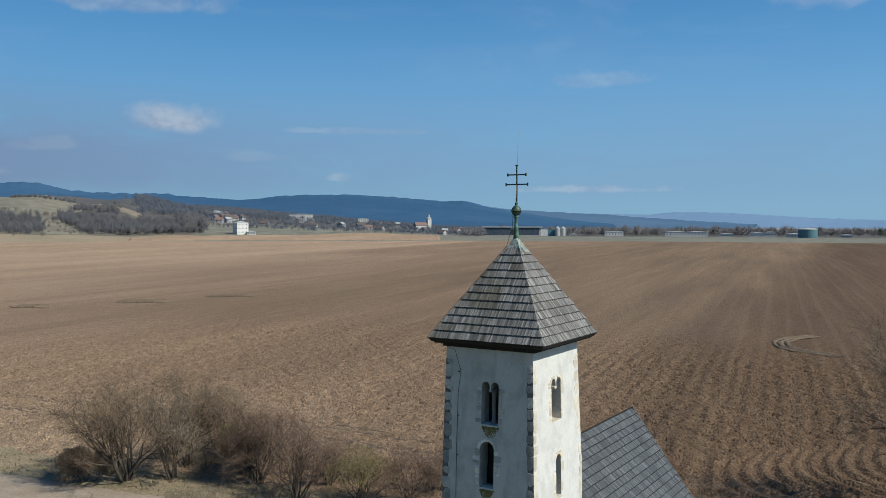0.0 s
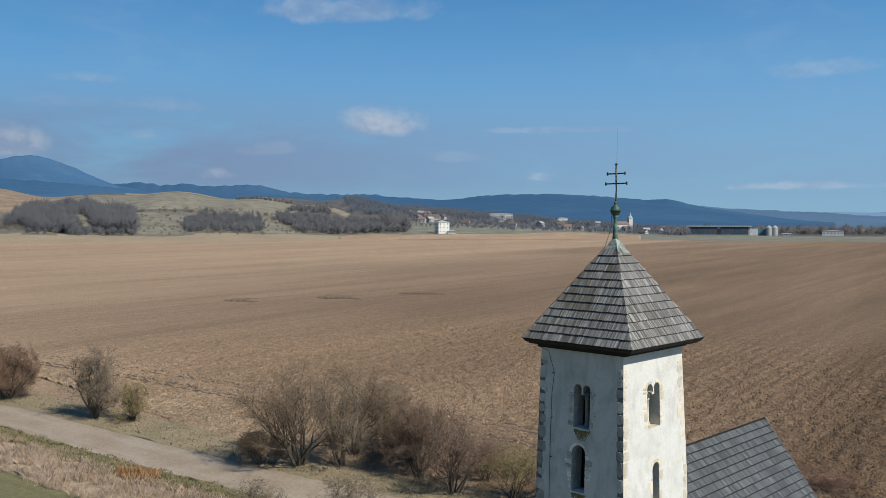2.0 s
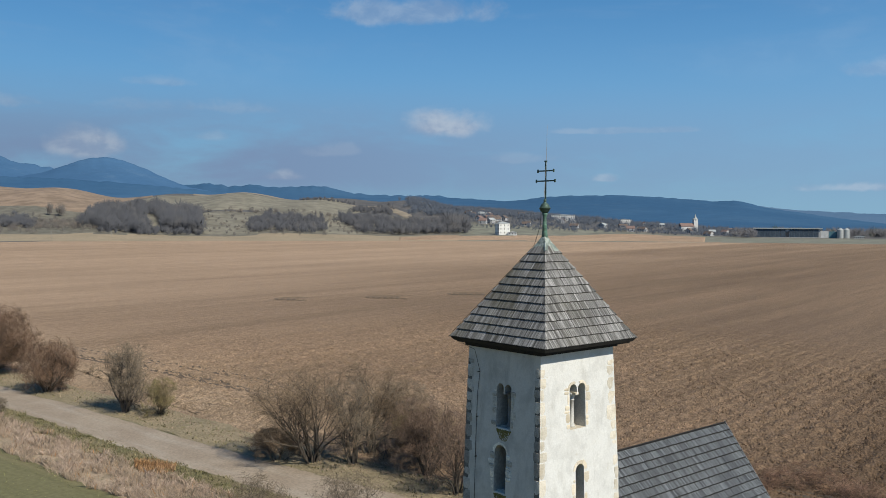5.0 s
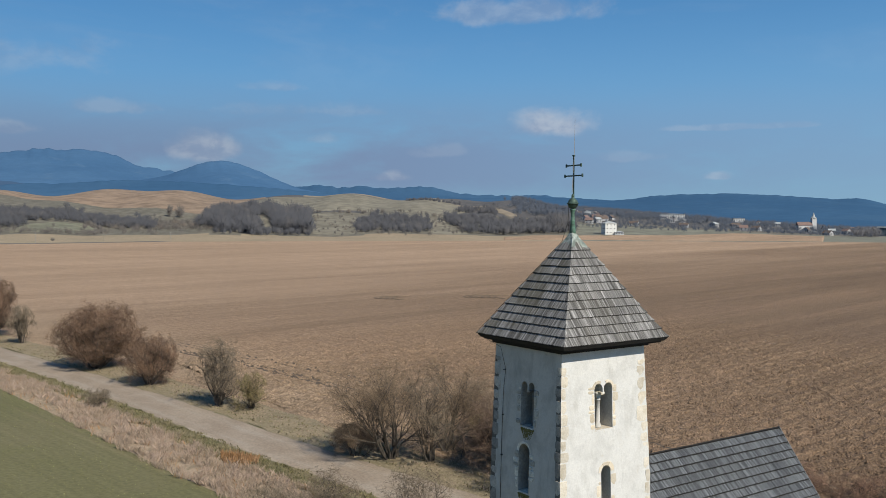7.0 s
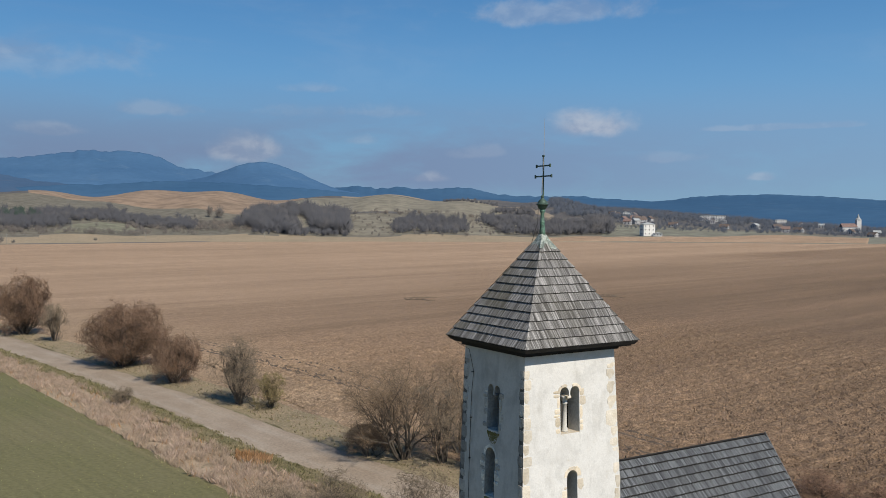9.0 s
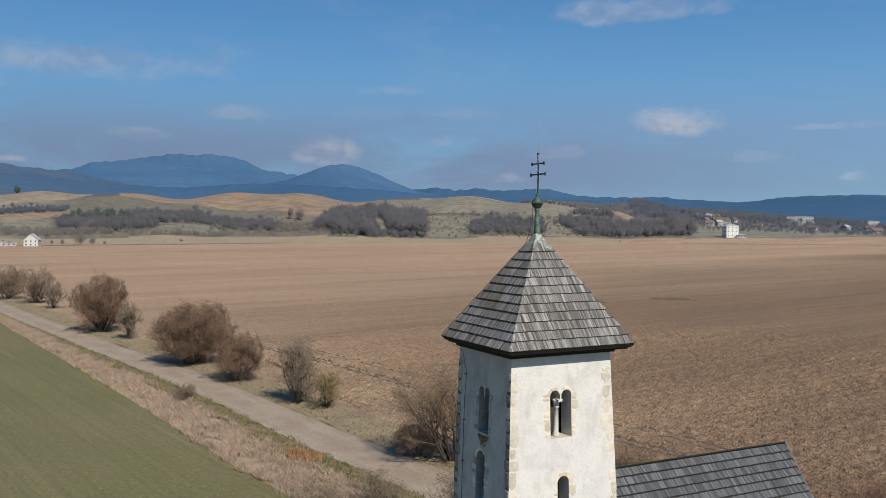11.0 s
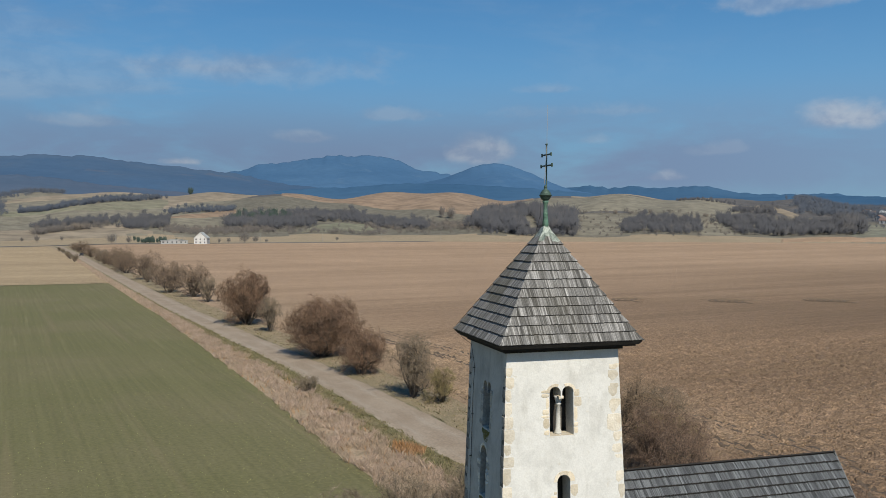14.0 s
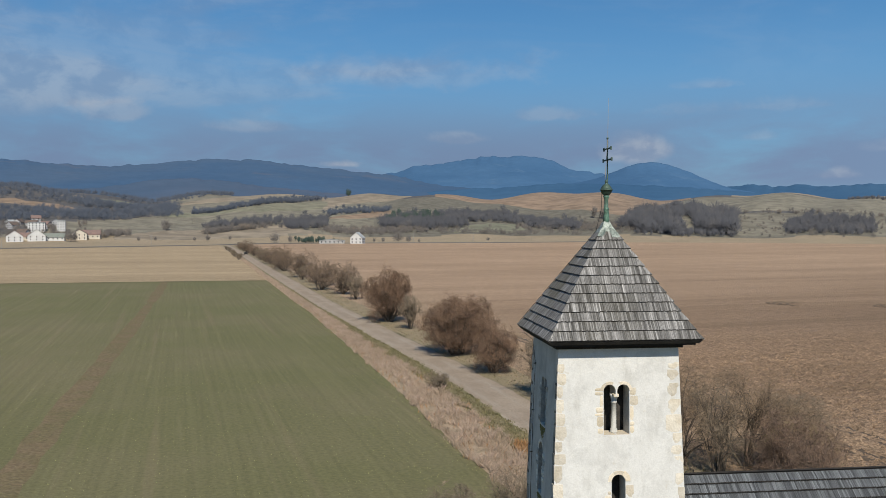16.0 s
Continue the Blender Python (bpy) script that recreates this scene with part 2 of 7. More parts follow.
def grass_material(name, a, b, c3, scale=0.35, grain=5.0):
    m = Nodes(name, 0.9, 0, 0.2)
    c = m.mix(m.span(m.noise(scale, 5), 0.35, 0.65), a, b)
    c = m.mix(m.span(m.noise(scale * 4.3, 5), 0.5, 0.75, 0, 0.7), c, c3)
    g = m.noise(grain, 5, 0.65)
    c = m.shade(c, g, 0.7, 1.3)
    m.bump(g, 0.8, 0.15)
    return m.done(c)


def crop_material():
    """Young green crop in sown rows that run along the track, with wheel lanes and thin brown places."""
    m = Nodes("young_crop", 0.85, 0, 0.25)
    thin = m.noise(0.03, 5, 0.6)
    c = m.mix(m.span(thin, 0.38, 0.66), (0.143, 0.138, 0.062), (0.170, 0.153, 0.080))
    lanes = m.noise(1.0, 3, 0.5, 0, m.stretched((0.55, 0.012, 0.1), 10))
    c = m.mix(m.span(lanes, 0.56, 0.75, 0, 0.6), c, (0.20, 0.165, 0.095))
    rows = m.noise(1.0, 3, 0.6, 0, m.stretched((2.2, 0.02, 0.1), 10))
    c = m.shade(c, rows, 0.91, 1.09)
    pale = m.noise(1.0, 3, 0.5, 0, m.stretched((1.1, 0.030, 0.1), 10))
    c = m.mix(m.span(pale, 0.62, 0.78, 0, 0.32), c, (0.26, 0.235, 0.125))
    g = m.noise(3.2, 6, 0.7)
    c = m.shade(c, g, 0.78, 1.22)
    m.bump(g, 0.5, 0.10)
    return m.done(c)


def plaster_material(name, white, off, stain, run):
    """Old lime plaster: whitewash with grey runs, patches where the coat is thin, hairline relief."""
    m = Nodes(name, 0.9, 0, 0.2)
    c = m.mix(m.span(m.noise(1.6, 6, 0.65), 0.42, 0.7), white, off)
    streak = m.noise(1.0, 5, 0.6, 0, m.stretched((2.6, 2.6, 0.8)))
    c = m.mix(m.span(streak, 0.50, 0.76, 0, 0.55), c, run)
    blot = m.noise(4.5, 5, 0.6, 0.4)
    c = m.mix(m.span(blot, 0.60, 0.78, 0, 0.55), c, stain)
    c = m.mix(m.span(m.noise(2.3, 6, 0.7, 0.8), 0.50, 0.66, 0, 0.5), c, tuple(0.78 * v for v in white))
    g = m.noise(28, 5, 0.6)
    c = m.shade(c, g, 0.93, 1.06)
    m.bump(m.math("ADD", m.math("MULTIPLY", g, 0.5), m.math("MULTIPLY", m.noise(4, 5, 0.6), 2.4)), 0.32, 0.02)
    return m.done(c)


def shingle_material(name, pale, dark, pick, rough=0.8, lichen=0.6):
    """Weathered grey timber: grain down the slope, every board of its own tone, old lichen."""
    m = Nodes(name, rough, 0, 0.35)
    own = m.island() if pick == "island" else m.each()
    c = m.mix(m.span(own, -0.15, 1.1), dark, pale)
    # the grain runs up the slope: across it is square to the face's normal
    face = m.n.new("ShaderNodeNewGeometry")
    level, size, along = (m.n.new("ShaderNodeVectorMath") for _ in range(3))
    level.operation, size.operation, along.operation = "CROSS_PRODUCT", "NORMALIZE", "DOT_PRODUCT"
    level.inputs[1].default_value = (0, 0, 1)
    m.l.new(face.outputs["True Normal"], level.inputs[0])
    m.l.new(level.outputs[0], size.inputs[0])
    m.l.new(size.outputs[0], along.inputs[0])
    m.l.new(m.at, along.inputs[1])
    place = m.n.new("ShaderNodeSeparateXYZ")
    m.l.new(m.at, place.inputs[0])

    def streak(fine, long, shift, detail=4):
        at = m.n.new("ShaderNodeCombineXYZ")
        for k, v in enumerate((m.math("MULTIPLY", along.outputs["Value"], fine), m.math("MULTIPLY", own, shift), m.math("MULTIPLY", place.outputs["Z"], long))):
            m.l.new(v, at.inputs[k])
        return m.noise(1.0, detail, 0.6, 0, at.outputs[0])

    grain = streak(58, 1.6, 40)
    c = m.shade(c, grain, 0.42, 1.58)
    c = m.shade(c, m.span(streak(17, 0.7, 0.4, 3), 0.34, 0.66), 0.76, 1.22)
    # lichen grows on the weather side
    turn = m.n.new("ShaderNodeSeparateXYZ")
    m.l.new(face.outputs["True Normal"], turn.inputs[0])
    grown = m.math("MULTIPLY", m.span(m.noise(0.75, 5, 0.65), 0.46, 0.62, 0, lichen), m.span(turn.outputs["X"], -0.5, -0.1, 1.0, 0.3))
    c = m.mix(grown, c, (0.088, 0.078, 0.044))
    c = m.mix(m.span(streak(34, 1.9, 30), 0.60, 0.76, 0, 0.62), c, tuple(1.5 * v for v in pale))
    m.bump(grain, 0.5, 0.006)
    return m.done(c)


def wood_far_material(name, a, b):
    m = Nodes(name, 0.95, 0, 0.1)
    c = m.mix(m.island(), a, b)
    c = m.mix(m.span(m.noise(0.02, 3), 0.4, 0.65, 0, 0.6), c, tuple(0.8 * v for v in a))
    c = m.mix(m.span(m.noise(0.045, 3), 0.54, 0.68, 0, 0.6), c, (1.5 * a[0], 1.38 * a[1], 1.2 * a[2]))
    return m.done(c)


def mountain_material(name, tone, pale, patch):
    """Wooded mountain far off, the blue haze of the distance put into its colours."""
    m = Nodes(name, 1.0, 0, 0.0)
    c = m.mix(m.span(m.noise(0.0022, 6, 0.6, 0, m.stretched((1, 1, 2.2))), 0.38, 0.66), tone, pale)
    c = m.mix(m.span(m.noise(0.006, 5, 0.65, 0.5), 0.58, 0.70, 0, 0.5), c, patch)
    g = m.noise(0.03, 5, 0.7)
    c = m.shade(c, g, 0.95, 1.05)
    m.bump(g, 0.08, 8.0)
    return m.done(c)


MAT = {}
MAT["soil"] = soil_material("ploughed_soil", (0.412, 0.290, 0.196), (0.166, 0.111, 0.071), (0.320, 0.222, 0.138))
MAT["wet_soil"] = simple("turned_wet_soil", (0.135, 0.098, 0.066), (0.17, 0.125, 0.085), 0.6, 3.0, bump=0.8, depth=0.1)
MAT["rut_soil"] = simple("pressed_rut_soil", (0.120, 0.089, 0.062), (0.094, 0.070, 0.050), 0.6, 3.0, bump=0.8, depth=0.08)
MAT["stubble"] = soil_material("stubble_soil", (0.425, 0.328, 0.205), (0.355, 0.270, 0.162), (0.425, 0.328, 0.210))
MAT["crop"] = crop_material()
MAT["lane_soil"] = grass_material("bare_lane", (0.185, 0.140, 0.082), (0.158, 0.134, 0.069), (0.205, 0.152, 0.096), 0.3, 3.0)
MAT["meadow"] = grass_material("dry_meadow", (0.325, 0.260, 0.176), (0.285, 0.232, 0.156), (0.345, 0.275, 0.19), 0.02, 0.6)
MAT["verge"] = grass_material("verge_grass", (0.155, 0.145, 0.072), (0.21, 0.175, 0.10), (0.28, 0.225, 0.145))
MAT["dry_verge"] = grass_material("dry_verge", (0.287, 0.232, 0.148), (0.228, 0.191, 0.118), (0.333, 0.260, 0.175))
MAT["thatch"] = grass_material("dry_reed_litter", (0.40, 0.31, 0.22), (0.30, 0.235, 0.16), (0.19, 0.165, 0.085), 0.5, 4.0)
MAT["reed"] = simple("dry_reed", (0.425, 0.325, 0.255), (0.33, 0.258, 0.188), 0.45, 2.0, bump=0.0, vary=0.14, pick="island")
MAT["rust_reed"] = simple("rusty_reed", (0.36, 0.20, 0.09), (0.34, 0.22, 0.13), 0.6, 2.0, bump=0.0, vary=0.22, pick="island")
MAT["tuft"] = simple("green_tuft", (0.165, 0.152, 0.075), (0.225, 0.190, 0.110), 0.4, 2.0, bump=0.0, vary=0.3, pick="island")
MAT["pale_tuft"] = simple("pale_tuft", (0.30, 0.28, 0.13), (0.22, 0.23, 0.10), 0.4, 2.0, bump=0.0, vary=0.3, pick="island")
MAT["plaster"] = plaster_material("lime_plaster", (0.662, 0.660, 0.636), (0.582, 0.579, 0.555), (0.52, 0.47, 0.37), (0.42, 0.41, 0.375))
# west face of the tower: more stains, and part of its shade in the colour
MAT["grey_plaster"] = plaster_material("shaded_stained_plaster", (0.575, 0.552, 0.503), (0.46, 0.442, 0.40), (0.36, 0.335, 0.27), (0.25, 0.24, 0.215))
MAT["stone"] = simple("quoin_stone", (0.63, 0.585, 0.50), (0.53, 0.475, 0.38), 4.5, 24, 0.9, 0, 0.6, 0.02, 0.07, "each")
MAT["dark_stone"] = simple("shaded_side_stone", (0.44, 0.42, 0.375), (0.32, 0.305, 0.275), 3.5, 24, 0.9, 0, 0.6, 0.02, 0.2, "each")
MAT["grey_stone"] = simple("grey_window_stone", (0.66, 0.625, 0.54), (0.46, 0.437, 0.385), 3.5, 24, 0.9, 0, 0.6, 0.02, 0.22, "each")
# column and impost deep in the west window, coloured dark for their shade
MAT["shaded_stone"] = simple("shaded_column_stone", (0.21, 0.21, 0.205), (0.16, 0.16, 0.155), 5, 40, 0.85, 0, 0.3, 0.01, 0.12)
MAT["frame_stone"] = simple("window_stone", (0.64, 0.575, 0.465), (0.60, 0.525, 0.40), 3.5, 30, 0.9, 0, 0.5, 0.015, 0.10, "each")
# window reveals: the shade within the openings is put into these two colours
MAT["reveal_dark"] = simple("shaded_reveal_stone", (0.40, 0.39, 0.36), (0.30, 0.295, 0.27), 3.0, 20, 0.95, 0, 0.6, 0.02, 0.2)
MAT["reveal_pale"] = simple("shaded_limewash_reveal", (0.60, 0.58, 0.53), (0.50, 0.48, 0.44), 3.0, 20, 0.95, 0, 0.6, 0.02, 0.12)
MAT["dark_mortar"] = simple("bare_dark_mortar", (0.17, 0.162, 0.145), (0.12, 0.115, 0.103), 6, 40, 0.95, 0, 0.7, 0.02, 0.25)
MAT["end_grain"] = simple("dark_end_grain", (0.020, 0.018, 0.016), (0.032, 0.029, 0.026), 9, 60, 0.9, 0, 0.4, 0.006, 0.3)
MAT["column_stone"] = simple("pale_column_stone", (0.60, 0.59, 0.55), (0.50, 0.49, 0.45), 5, 40, 0.85, 0, 0.3, 0.01, 0.12)
MAT["moss"] = simple("moss", (0.15, 0.135, 0.04), (0.20, 0.17, 0.07), 6, 40, 0.95, 0, 0.6, 0.02, 0.3)
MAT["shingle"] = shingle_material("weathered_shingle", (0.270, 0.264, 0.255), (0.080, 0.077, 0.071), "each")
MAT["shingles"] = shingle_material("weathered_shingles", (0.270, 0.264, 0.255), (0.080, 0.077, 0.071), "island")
MAT["nave_shingle"] = shingle_material("slate_grey_shingle", (0.140, 0.151, 0.160), (0.050, 0.054, 0.059), "each", 0.62, 0.15)
MAT["nave_shingles"] = shingle_material("slate_grey_shingles", (0.140, 0.151, 0.160), (0.050, 0.054, 0.059), "island", 0.62, 0.15)
MAT["dark_wood"] = simple("dark_eaves_board", (0.016, 0.015, 0.014), (0.026, 0.023, 0.020), 4, 30, 0.8, 0, 0.4, 0.01, 0.25)
MAT["roof_deck"] = simple("dark_roof_deck", (0.030, 0.028, 0.026), (0.022, 0.020, 0.019), 4, 30, 0.9)
MAT["roof_board"] = simple("roof_underlay", (0.06, 0.055, 0.05), (0.04, 0.037, 0.034), 4, 30, 0.9)
MAT["copper"] = simple("green_copper", (0.13, 0.25, 0.185), (0.075, 0.12, 0.095), 7, 45, 0.6, 0.25, 0.3, 0.006, 0.3)
MAT["copper_sheet"] = simple("grey_green_copper", (0.36, 0.40, 0.36), (0.13, 0.16, 0.14), 9, 40, 0.6, 0.2, 0.3, 0.008, 0.35)
MAT["dark_copper"] = simple("dark_copper", (0.045, 0.075, 0.062), (0.075, 0.12, 0.095), 9, 45, 0.55, 0.3, 0.3, 0.005, 0.3)
MAT["iron"] = simple("dark_wire", (0.05, 0.047, 0.045), None, 5, 40, 0.6, 0.5)
MAT["bark"] = simple("grey_bark", (0.098, 0.082, 0.066), (0.07, 0.06, 0.05), 3, 18, 0.95, 0, 0.7, 0.03, 0.3)
MAT["twig"] = simple("brown_twig", (0.226, 0.163, 0.106), (0.165, 0.123, 0.084), 0.8, 6, 0.9, 0, 0.0, 0.01, 0.25, "island")
MAT["red_twig"] = simple("reddish_twig", (0.220, 0.149, 0.106), (0.165, 0.117, 0.086), 0.8, 6, 0.9, 0, 0.0, 0.01, 0.25, "island")
MAT["brown_twig"] = simple("dark_brown_twig", (0.205, 0.13, 0.085), (0.155, 0.104, 0.072), 0.8, 6, 0.9, 0, 0.0, 0.01, 0.22, "island")
MAT["grey_twig"] = simple("grey_twig", (0.226, 0.179, 0.127), (0.165, 0.134, 0.099), 0.8, 6, 0.9, 0, 0.0, 0.01, 0.25, "island")
MAT["far_twig"] = simple("dull_brown_twig", (0.215, 0.158, 0.112), (0.165, 0.124, 0.092), 0.8, 6, 0.9, 0, 0.0, 0.01, 0.15, "island")
MAT["yellow_twig"] = simple("yellowish_twig", (0.231, 0.193, 0.086), (0.176, 0.138, 0.076), 0.8, 6, 0.9, 0, 0.0, 0.01, 0.25, "island")
# woods a kilometre off: distance haze is mixed into their greys and blues
MAT["woods"] = wood_far_material("bare_woods", (0.082, 0.085, 0.096), (0.068, 0.072, 0.084))
MAT["birch"] = wood_far_material("bare_birches", (0.124, 0.113, 0.106), (0.104, 0.098, 0.096))
MAT["far_woods"] = wood_far_material("hazed_bare_woods", (0.072, 0.085, 0.111), (0.063, 0.077, 0.103))
MAT["birch_line"] = wood_far_material("hazed_bare_birches", (0.112, 0.112, 0.124), (0.082, 0.088, 0.106))
MAT["conifer"] = wood_far_material("dark_conifers", (0.04, 0.062, 0.056), (0.052, 0.072, 0.062))
MAT["hill_tan"] = grass_material("hill_stubble", (0.271, 0.228, 0.172), (0.245, 0.205, 0.152), (0.228, 0.193, 0.144), 0.006, 0.05)
MAT["hill_olive"] = grass_material("hill_pasture", (0.209, 0.192, 0.147), (0.190, 0.176, 0.138), (0.222, 0.200, 0.153), 0.008, 0.06)
MAT["hill_green"] = grass_material("hill_green", (0.182, 0.182, 0.131), (0.201, 0.192, 0.138), (0.220, 0.200, 0.143), 0.008, 0.06)
MAT["hill_orange"] = grass_material("hill_orange_field", (0.265, 0.194, 0.137), (0.240, 0.180, 0.129), (0.225, 0.168, 0.122), 0.006, 0.05)
MAT["hill_rough"] = grass_material("hill_rough_grass", (0.163, 0.150, 0.118), (0.143, 0.135, 0.108), (0.182, 0.164, 0.126), 0.02, 0.12)
MAT["village_meadow"] = grass_material("village_meadow", (0.196, 0.194, 0.150), (0.176, 0.176, 0.138), (0.225, 0.208, 0.160), 0.008, 0.06)
MAT["hill_wood"] = grass_material("hill_scrub", (0.100, 0.098, 0.098), (0.118, 0.110, 0.102), (0.086, 0.088, 0.096), 0.02, 0.12)
# ranges: the haze in the colour grows bluer and paler with distance
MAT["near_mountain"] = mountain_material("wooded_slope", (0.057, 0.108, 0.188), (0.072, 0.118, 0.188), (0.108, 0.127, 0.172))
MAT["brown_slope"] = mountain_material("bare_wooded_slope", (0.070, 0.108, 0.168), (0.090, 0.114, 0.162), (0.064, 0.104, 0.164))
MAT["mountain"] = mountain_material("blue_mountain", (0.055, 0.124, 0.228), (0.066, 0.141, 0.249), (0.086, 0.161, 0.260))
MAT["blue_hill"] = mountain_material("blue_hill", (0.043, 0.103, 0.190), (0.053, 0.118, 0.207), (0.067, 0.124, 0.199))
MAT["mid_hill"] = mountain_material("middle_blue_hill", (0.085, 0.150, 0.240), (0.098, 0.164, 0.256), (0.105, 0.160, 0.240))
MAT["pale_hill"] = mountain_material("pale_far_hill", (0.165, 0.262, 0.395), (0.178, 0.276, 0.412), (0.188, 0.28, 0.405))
MAT["white_wall"] = simple("white_wall_coat", (0.60, 0.60, 0.59), (0.52, 0.52, 0.51), 0.3, 3, bump=0.1, vary=0.08)
MAT["mill_wall"] = simple("bright_white_wall_coat", (0.72, 0.72, 0.69), (0.64, 0.64, 0.61), 0.3, 3, bump=0.1, vary=0.06)
# white of the far village houses, dulled by haze put into the colour
MAT["village_wall"] = simple("hazed_wall_coat", (0.44, 0.44, 0.44), (0.36, 0.36, 0.37), 0.3, 3, bump=0.1, vary=0.12)
MAT["cream_wall"] = simple("cream_wall_coat", (0.58, 0.53, 0.44), (0.50, 0.45, 0.37), 0.3, 3, bump=0.1, vary=0.1)
MAT["grey_wall"] = simple("grey_wall_coat", (0.42, 0.42, 0.42), (0.34, 0.34, 0.34), 0.3, 3, bump=0.1, vary=0.1)
MAT["red_roof"] = simple("red_tile_roof", (0.222, 0.150, 0.128), (0.18, 0.128, 0.115), 0.4, 4, bump=0.3, vary=0.2)
MAT["brown_roof"] = simple("brown_roof", (0.155, 0.115, 0.095), (0.11, 0.09, 0.08), 0.4, 4, bump=0.3, vary=0.2)
MAT["grey_roof"] = simple("pale_grey_roof", (0.40, 0.42, 0.42), (0.33, 0.35, 0.35), 0.3, 4, bump=0.2, vary=0.12)
MAT["green_roof"] = simple("grey_green_roof", (0.21, 0.235, 0.205), (0.17, 0.19, 0.17), 0.4, 4, bump=0.3, vary=0.15)
MAT["pane"] = simple("dark_pane", (0.03, 0.035, 0.045), (0.045, 0.05, 0.06), 0.5, 4, 0.2, 0, 0.0)
MAT["hall_wall"] = simple("slate_blue_cladding", (0.050, 0.072, 0.098), (0.065, 0.088, 0.115), 0.05, 0.6, 0.6, 0, 0.1)
MAT["teal"] = simple("teal_tank", (0.075, 0.165, 0.20), (0.09, 0.19, 0.225), 0.05, 0.6, 0.6, 0, 0.1, vary=0.1)
MAT["asphalt"] = simple("asphalt", (0.10, 0.10, 0.10), (0.135, 0.13, 0.125), 0.05, 2.0, bump=0.2, vary=0.15)
MAT["car_paint"] = simple("dark_car_paint", (0.02, 0.022, 0.026), (0.028, 0.03, 0.034), 1, 9, 0.3, 0.2, 0.0, vary=0.05)
MAT["flashing"] = simple("weathered_zinc", (0.20, 0.205, 0.205), (0.13, 0.135, 0.135), 2, 12, 0.55, 0.3, 0.2)
MAT["bramble"] = simple("reddish_bramble", (0.27, 0.165, 0.112), (0.20, 0.128, 0.09), 0.8, 6, 0.9, 0, 0.0, 0.01, 0.25, "island")
MAT["rubber"] = simple("black_rubber", (0.02, 0.02, 0.02), None, 5, 30)
MAT["pole"] = simple("grey_pole", (0.33, 0.32, 0.30), None, 2, 10, vary=0.1)


def road_material():
    """Worn field track: grey gravel, paler wheel lanes, mud and grass creeping in from the edges."""
    m = Nodes("gravel_track", 0.95, 0, 0.2)
    uv = m.n.new("ShaderNodeUVMap")
    s = m.n.new("ShaderNodeSeparateXYZ")
    m.l.new(uv.outputs[0], s.inputs[0])
    c = m.mix(m.span(m.noise(0.25, 5, 0.6), 0.38, 0.65), (0.285, 0.228, 0.172), (0.335, 0.275, 0.212))
    across = s.outputs["X"]
    lane_a = m.span(m.math("ABSOLUTE", m.math("SUBTRACT", across, 0.22), 0.0), 0.02, 0.14, 1.0, 0.0)
    lane_b = m.span(m.math("ABSOLUTE", m.math("SUBTRACT", across, 0.68), 0.0), 0.02, 0.14, 1.0, 0.0)
    patchy = m.noise(1.0, 5, 0.6, 0.2, m.stretched((1.2, 0.16, 1.0), 8))
    lane = m.math("MULTIPLY", m.math("MAXIMUM", lane_a, lane_b), m.span(patchy, 0.36, 0.66))
    c = m.mix(m.math("MULTIPLY", lane, 0.75), c, (0.36, 0.31, 0.25))
    edge = m.span(m.math("ADD", m.math("ABSOLUTE", m.math("SUBTRACT", across, 0.5), 0.0), m.math("MULTIPLY", m.noise(0.9, 5), 0.22)), 0.50, 0.60)
    c = m.mix(edge, c, (0.17, 0.155, 0.085))
    rim_dust = m.math("MULTIPLY", m.span(m.math("ABSOLUTE", m.math("SUBTRACT", across, 0.09), 0.0), 0.0, 0.045, 1.0, 0.0), m.span(patchy, 0.46, 0.62))
    c = m.mix(m.math("MULTIPLY", rim_dust, 0.6), c, (0.42, 0.36, 0.29))
    g = m.noise(6, 5, 0.65)
    c = m.shade(c, g, 0.82, 1.18)
    m.bump(g, 0.5, 0.06)
    return m.done(c)


MAT["track"] = road_material()


# ---- makers ----
def mesh_of(name, verts, faces, mats, index=None, smooth=False):
    me = bpy.data.meshes.new(name)
    me.from_pydata(verts, [], faces)
    for m in mats if isinstance(mats, (list, tuple)) else [mats]:
        me.materials.append(m)
    if index is not None:
        me.polygons.foreach_set("material_index", index)
    if smooth:
        me.polygons.foreach_set("use_smooth", [True] * len(me.polygons))
    me.update()
    return me


def fast_mesh(name, verts, faces, mats, index=None, smooth=False):
    """The same from numpy arrays of verts (n, 3) and faces (m, k)."""
    me = bpy.data.meshes.new(name)
    k = faces.shape[1]
    me.vertices.add(len(verts))
    me.vertices.foreach_set("co", np.asarray(verts, np.float32).ravel())
    me.loops.add(faces.size)
    me.loops.foreach_set("vertex_index", faces.astype(np.int32).ravel())
    me.polygons.add(len(faces))
    me.polygons.foreach_set("loop_start", np.arange(0, faces.size, k, dtype=np.int32))
    for m in mats if isinstance(mats, (list, tuple)) else [mats]:
        me.materials.append(m)
    if index is not None:
        me.polygons.foreach_set("material_index", np.asarray(index, np.int32))
    me.polygons.foreach_set("use_smooth", np.full(len(faces), smooth))
    me.update(calc_edges=True)
    me.validate()
    return me


def child(ob, parent):
    ob.parent = parent
    return ob


def part(name, bm, material, parent, label="", smooth=False):
    me = bpy.data.meshes.new(name)
    bm.to_mesh(me)
    bm.free()
    me.materials.append(material)
    if smooth:
        me.polygons.foreach_set("use_smooth", [True] * len(me.polygons))
    return tagged(child(new(name, me), parent), label)


def thing(name, label, category, group="", at=None, kind=""):
    ob = new(name)
    ob.empty_display_size = 0.2
    if at is not None:
        ob.matrix_world = at
    return tagged(ob, label, category, group, kind)


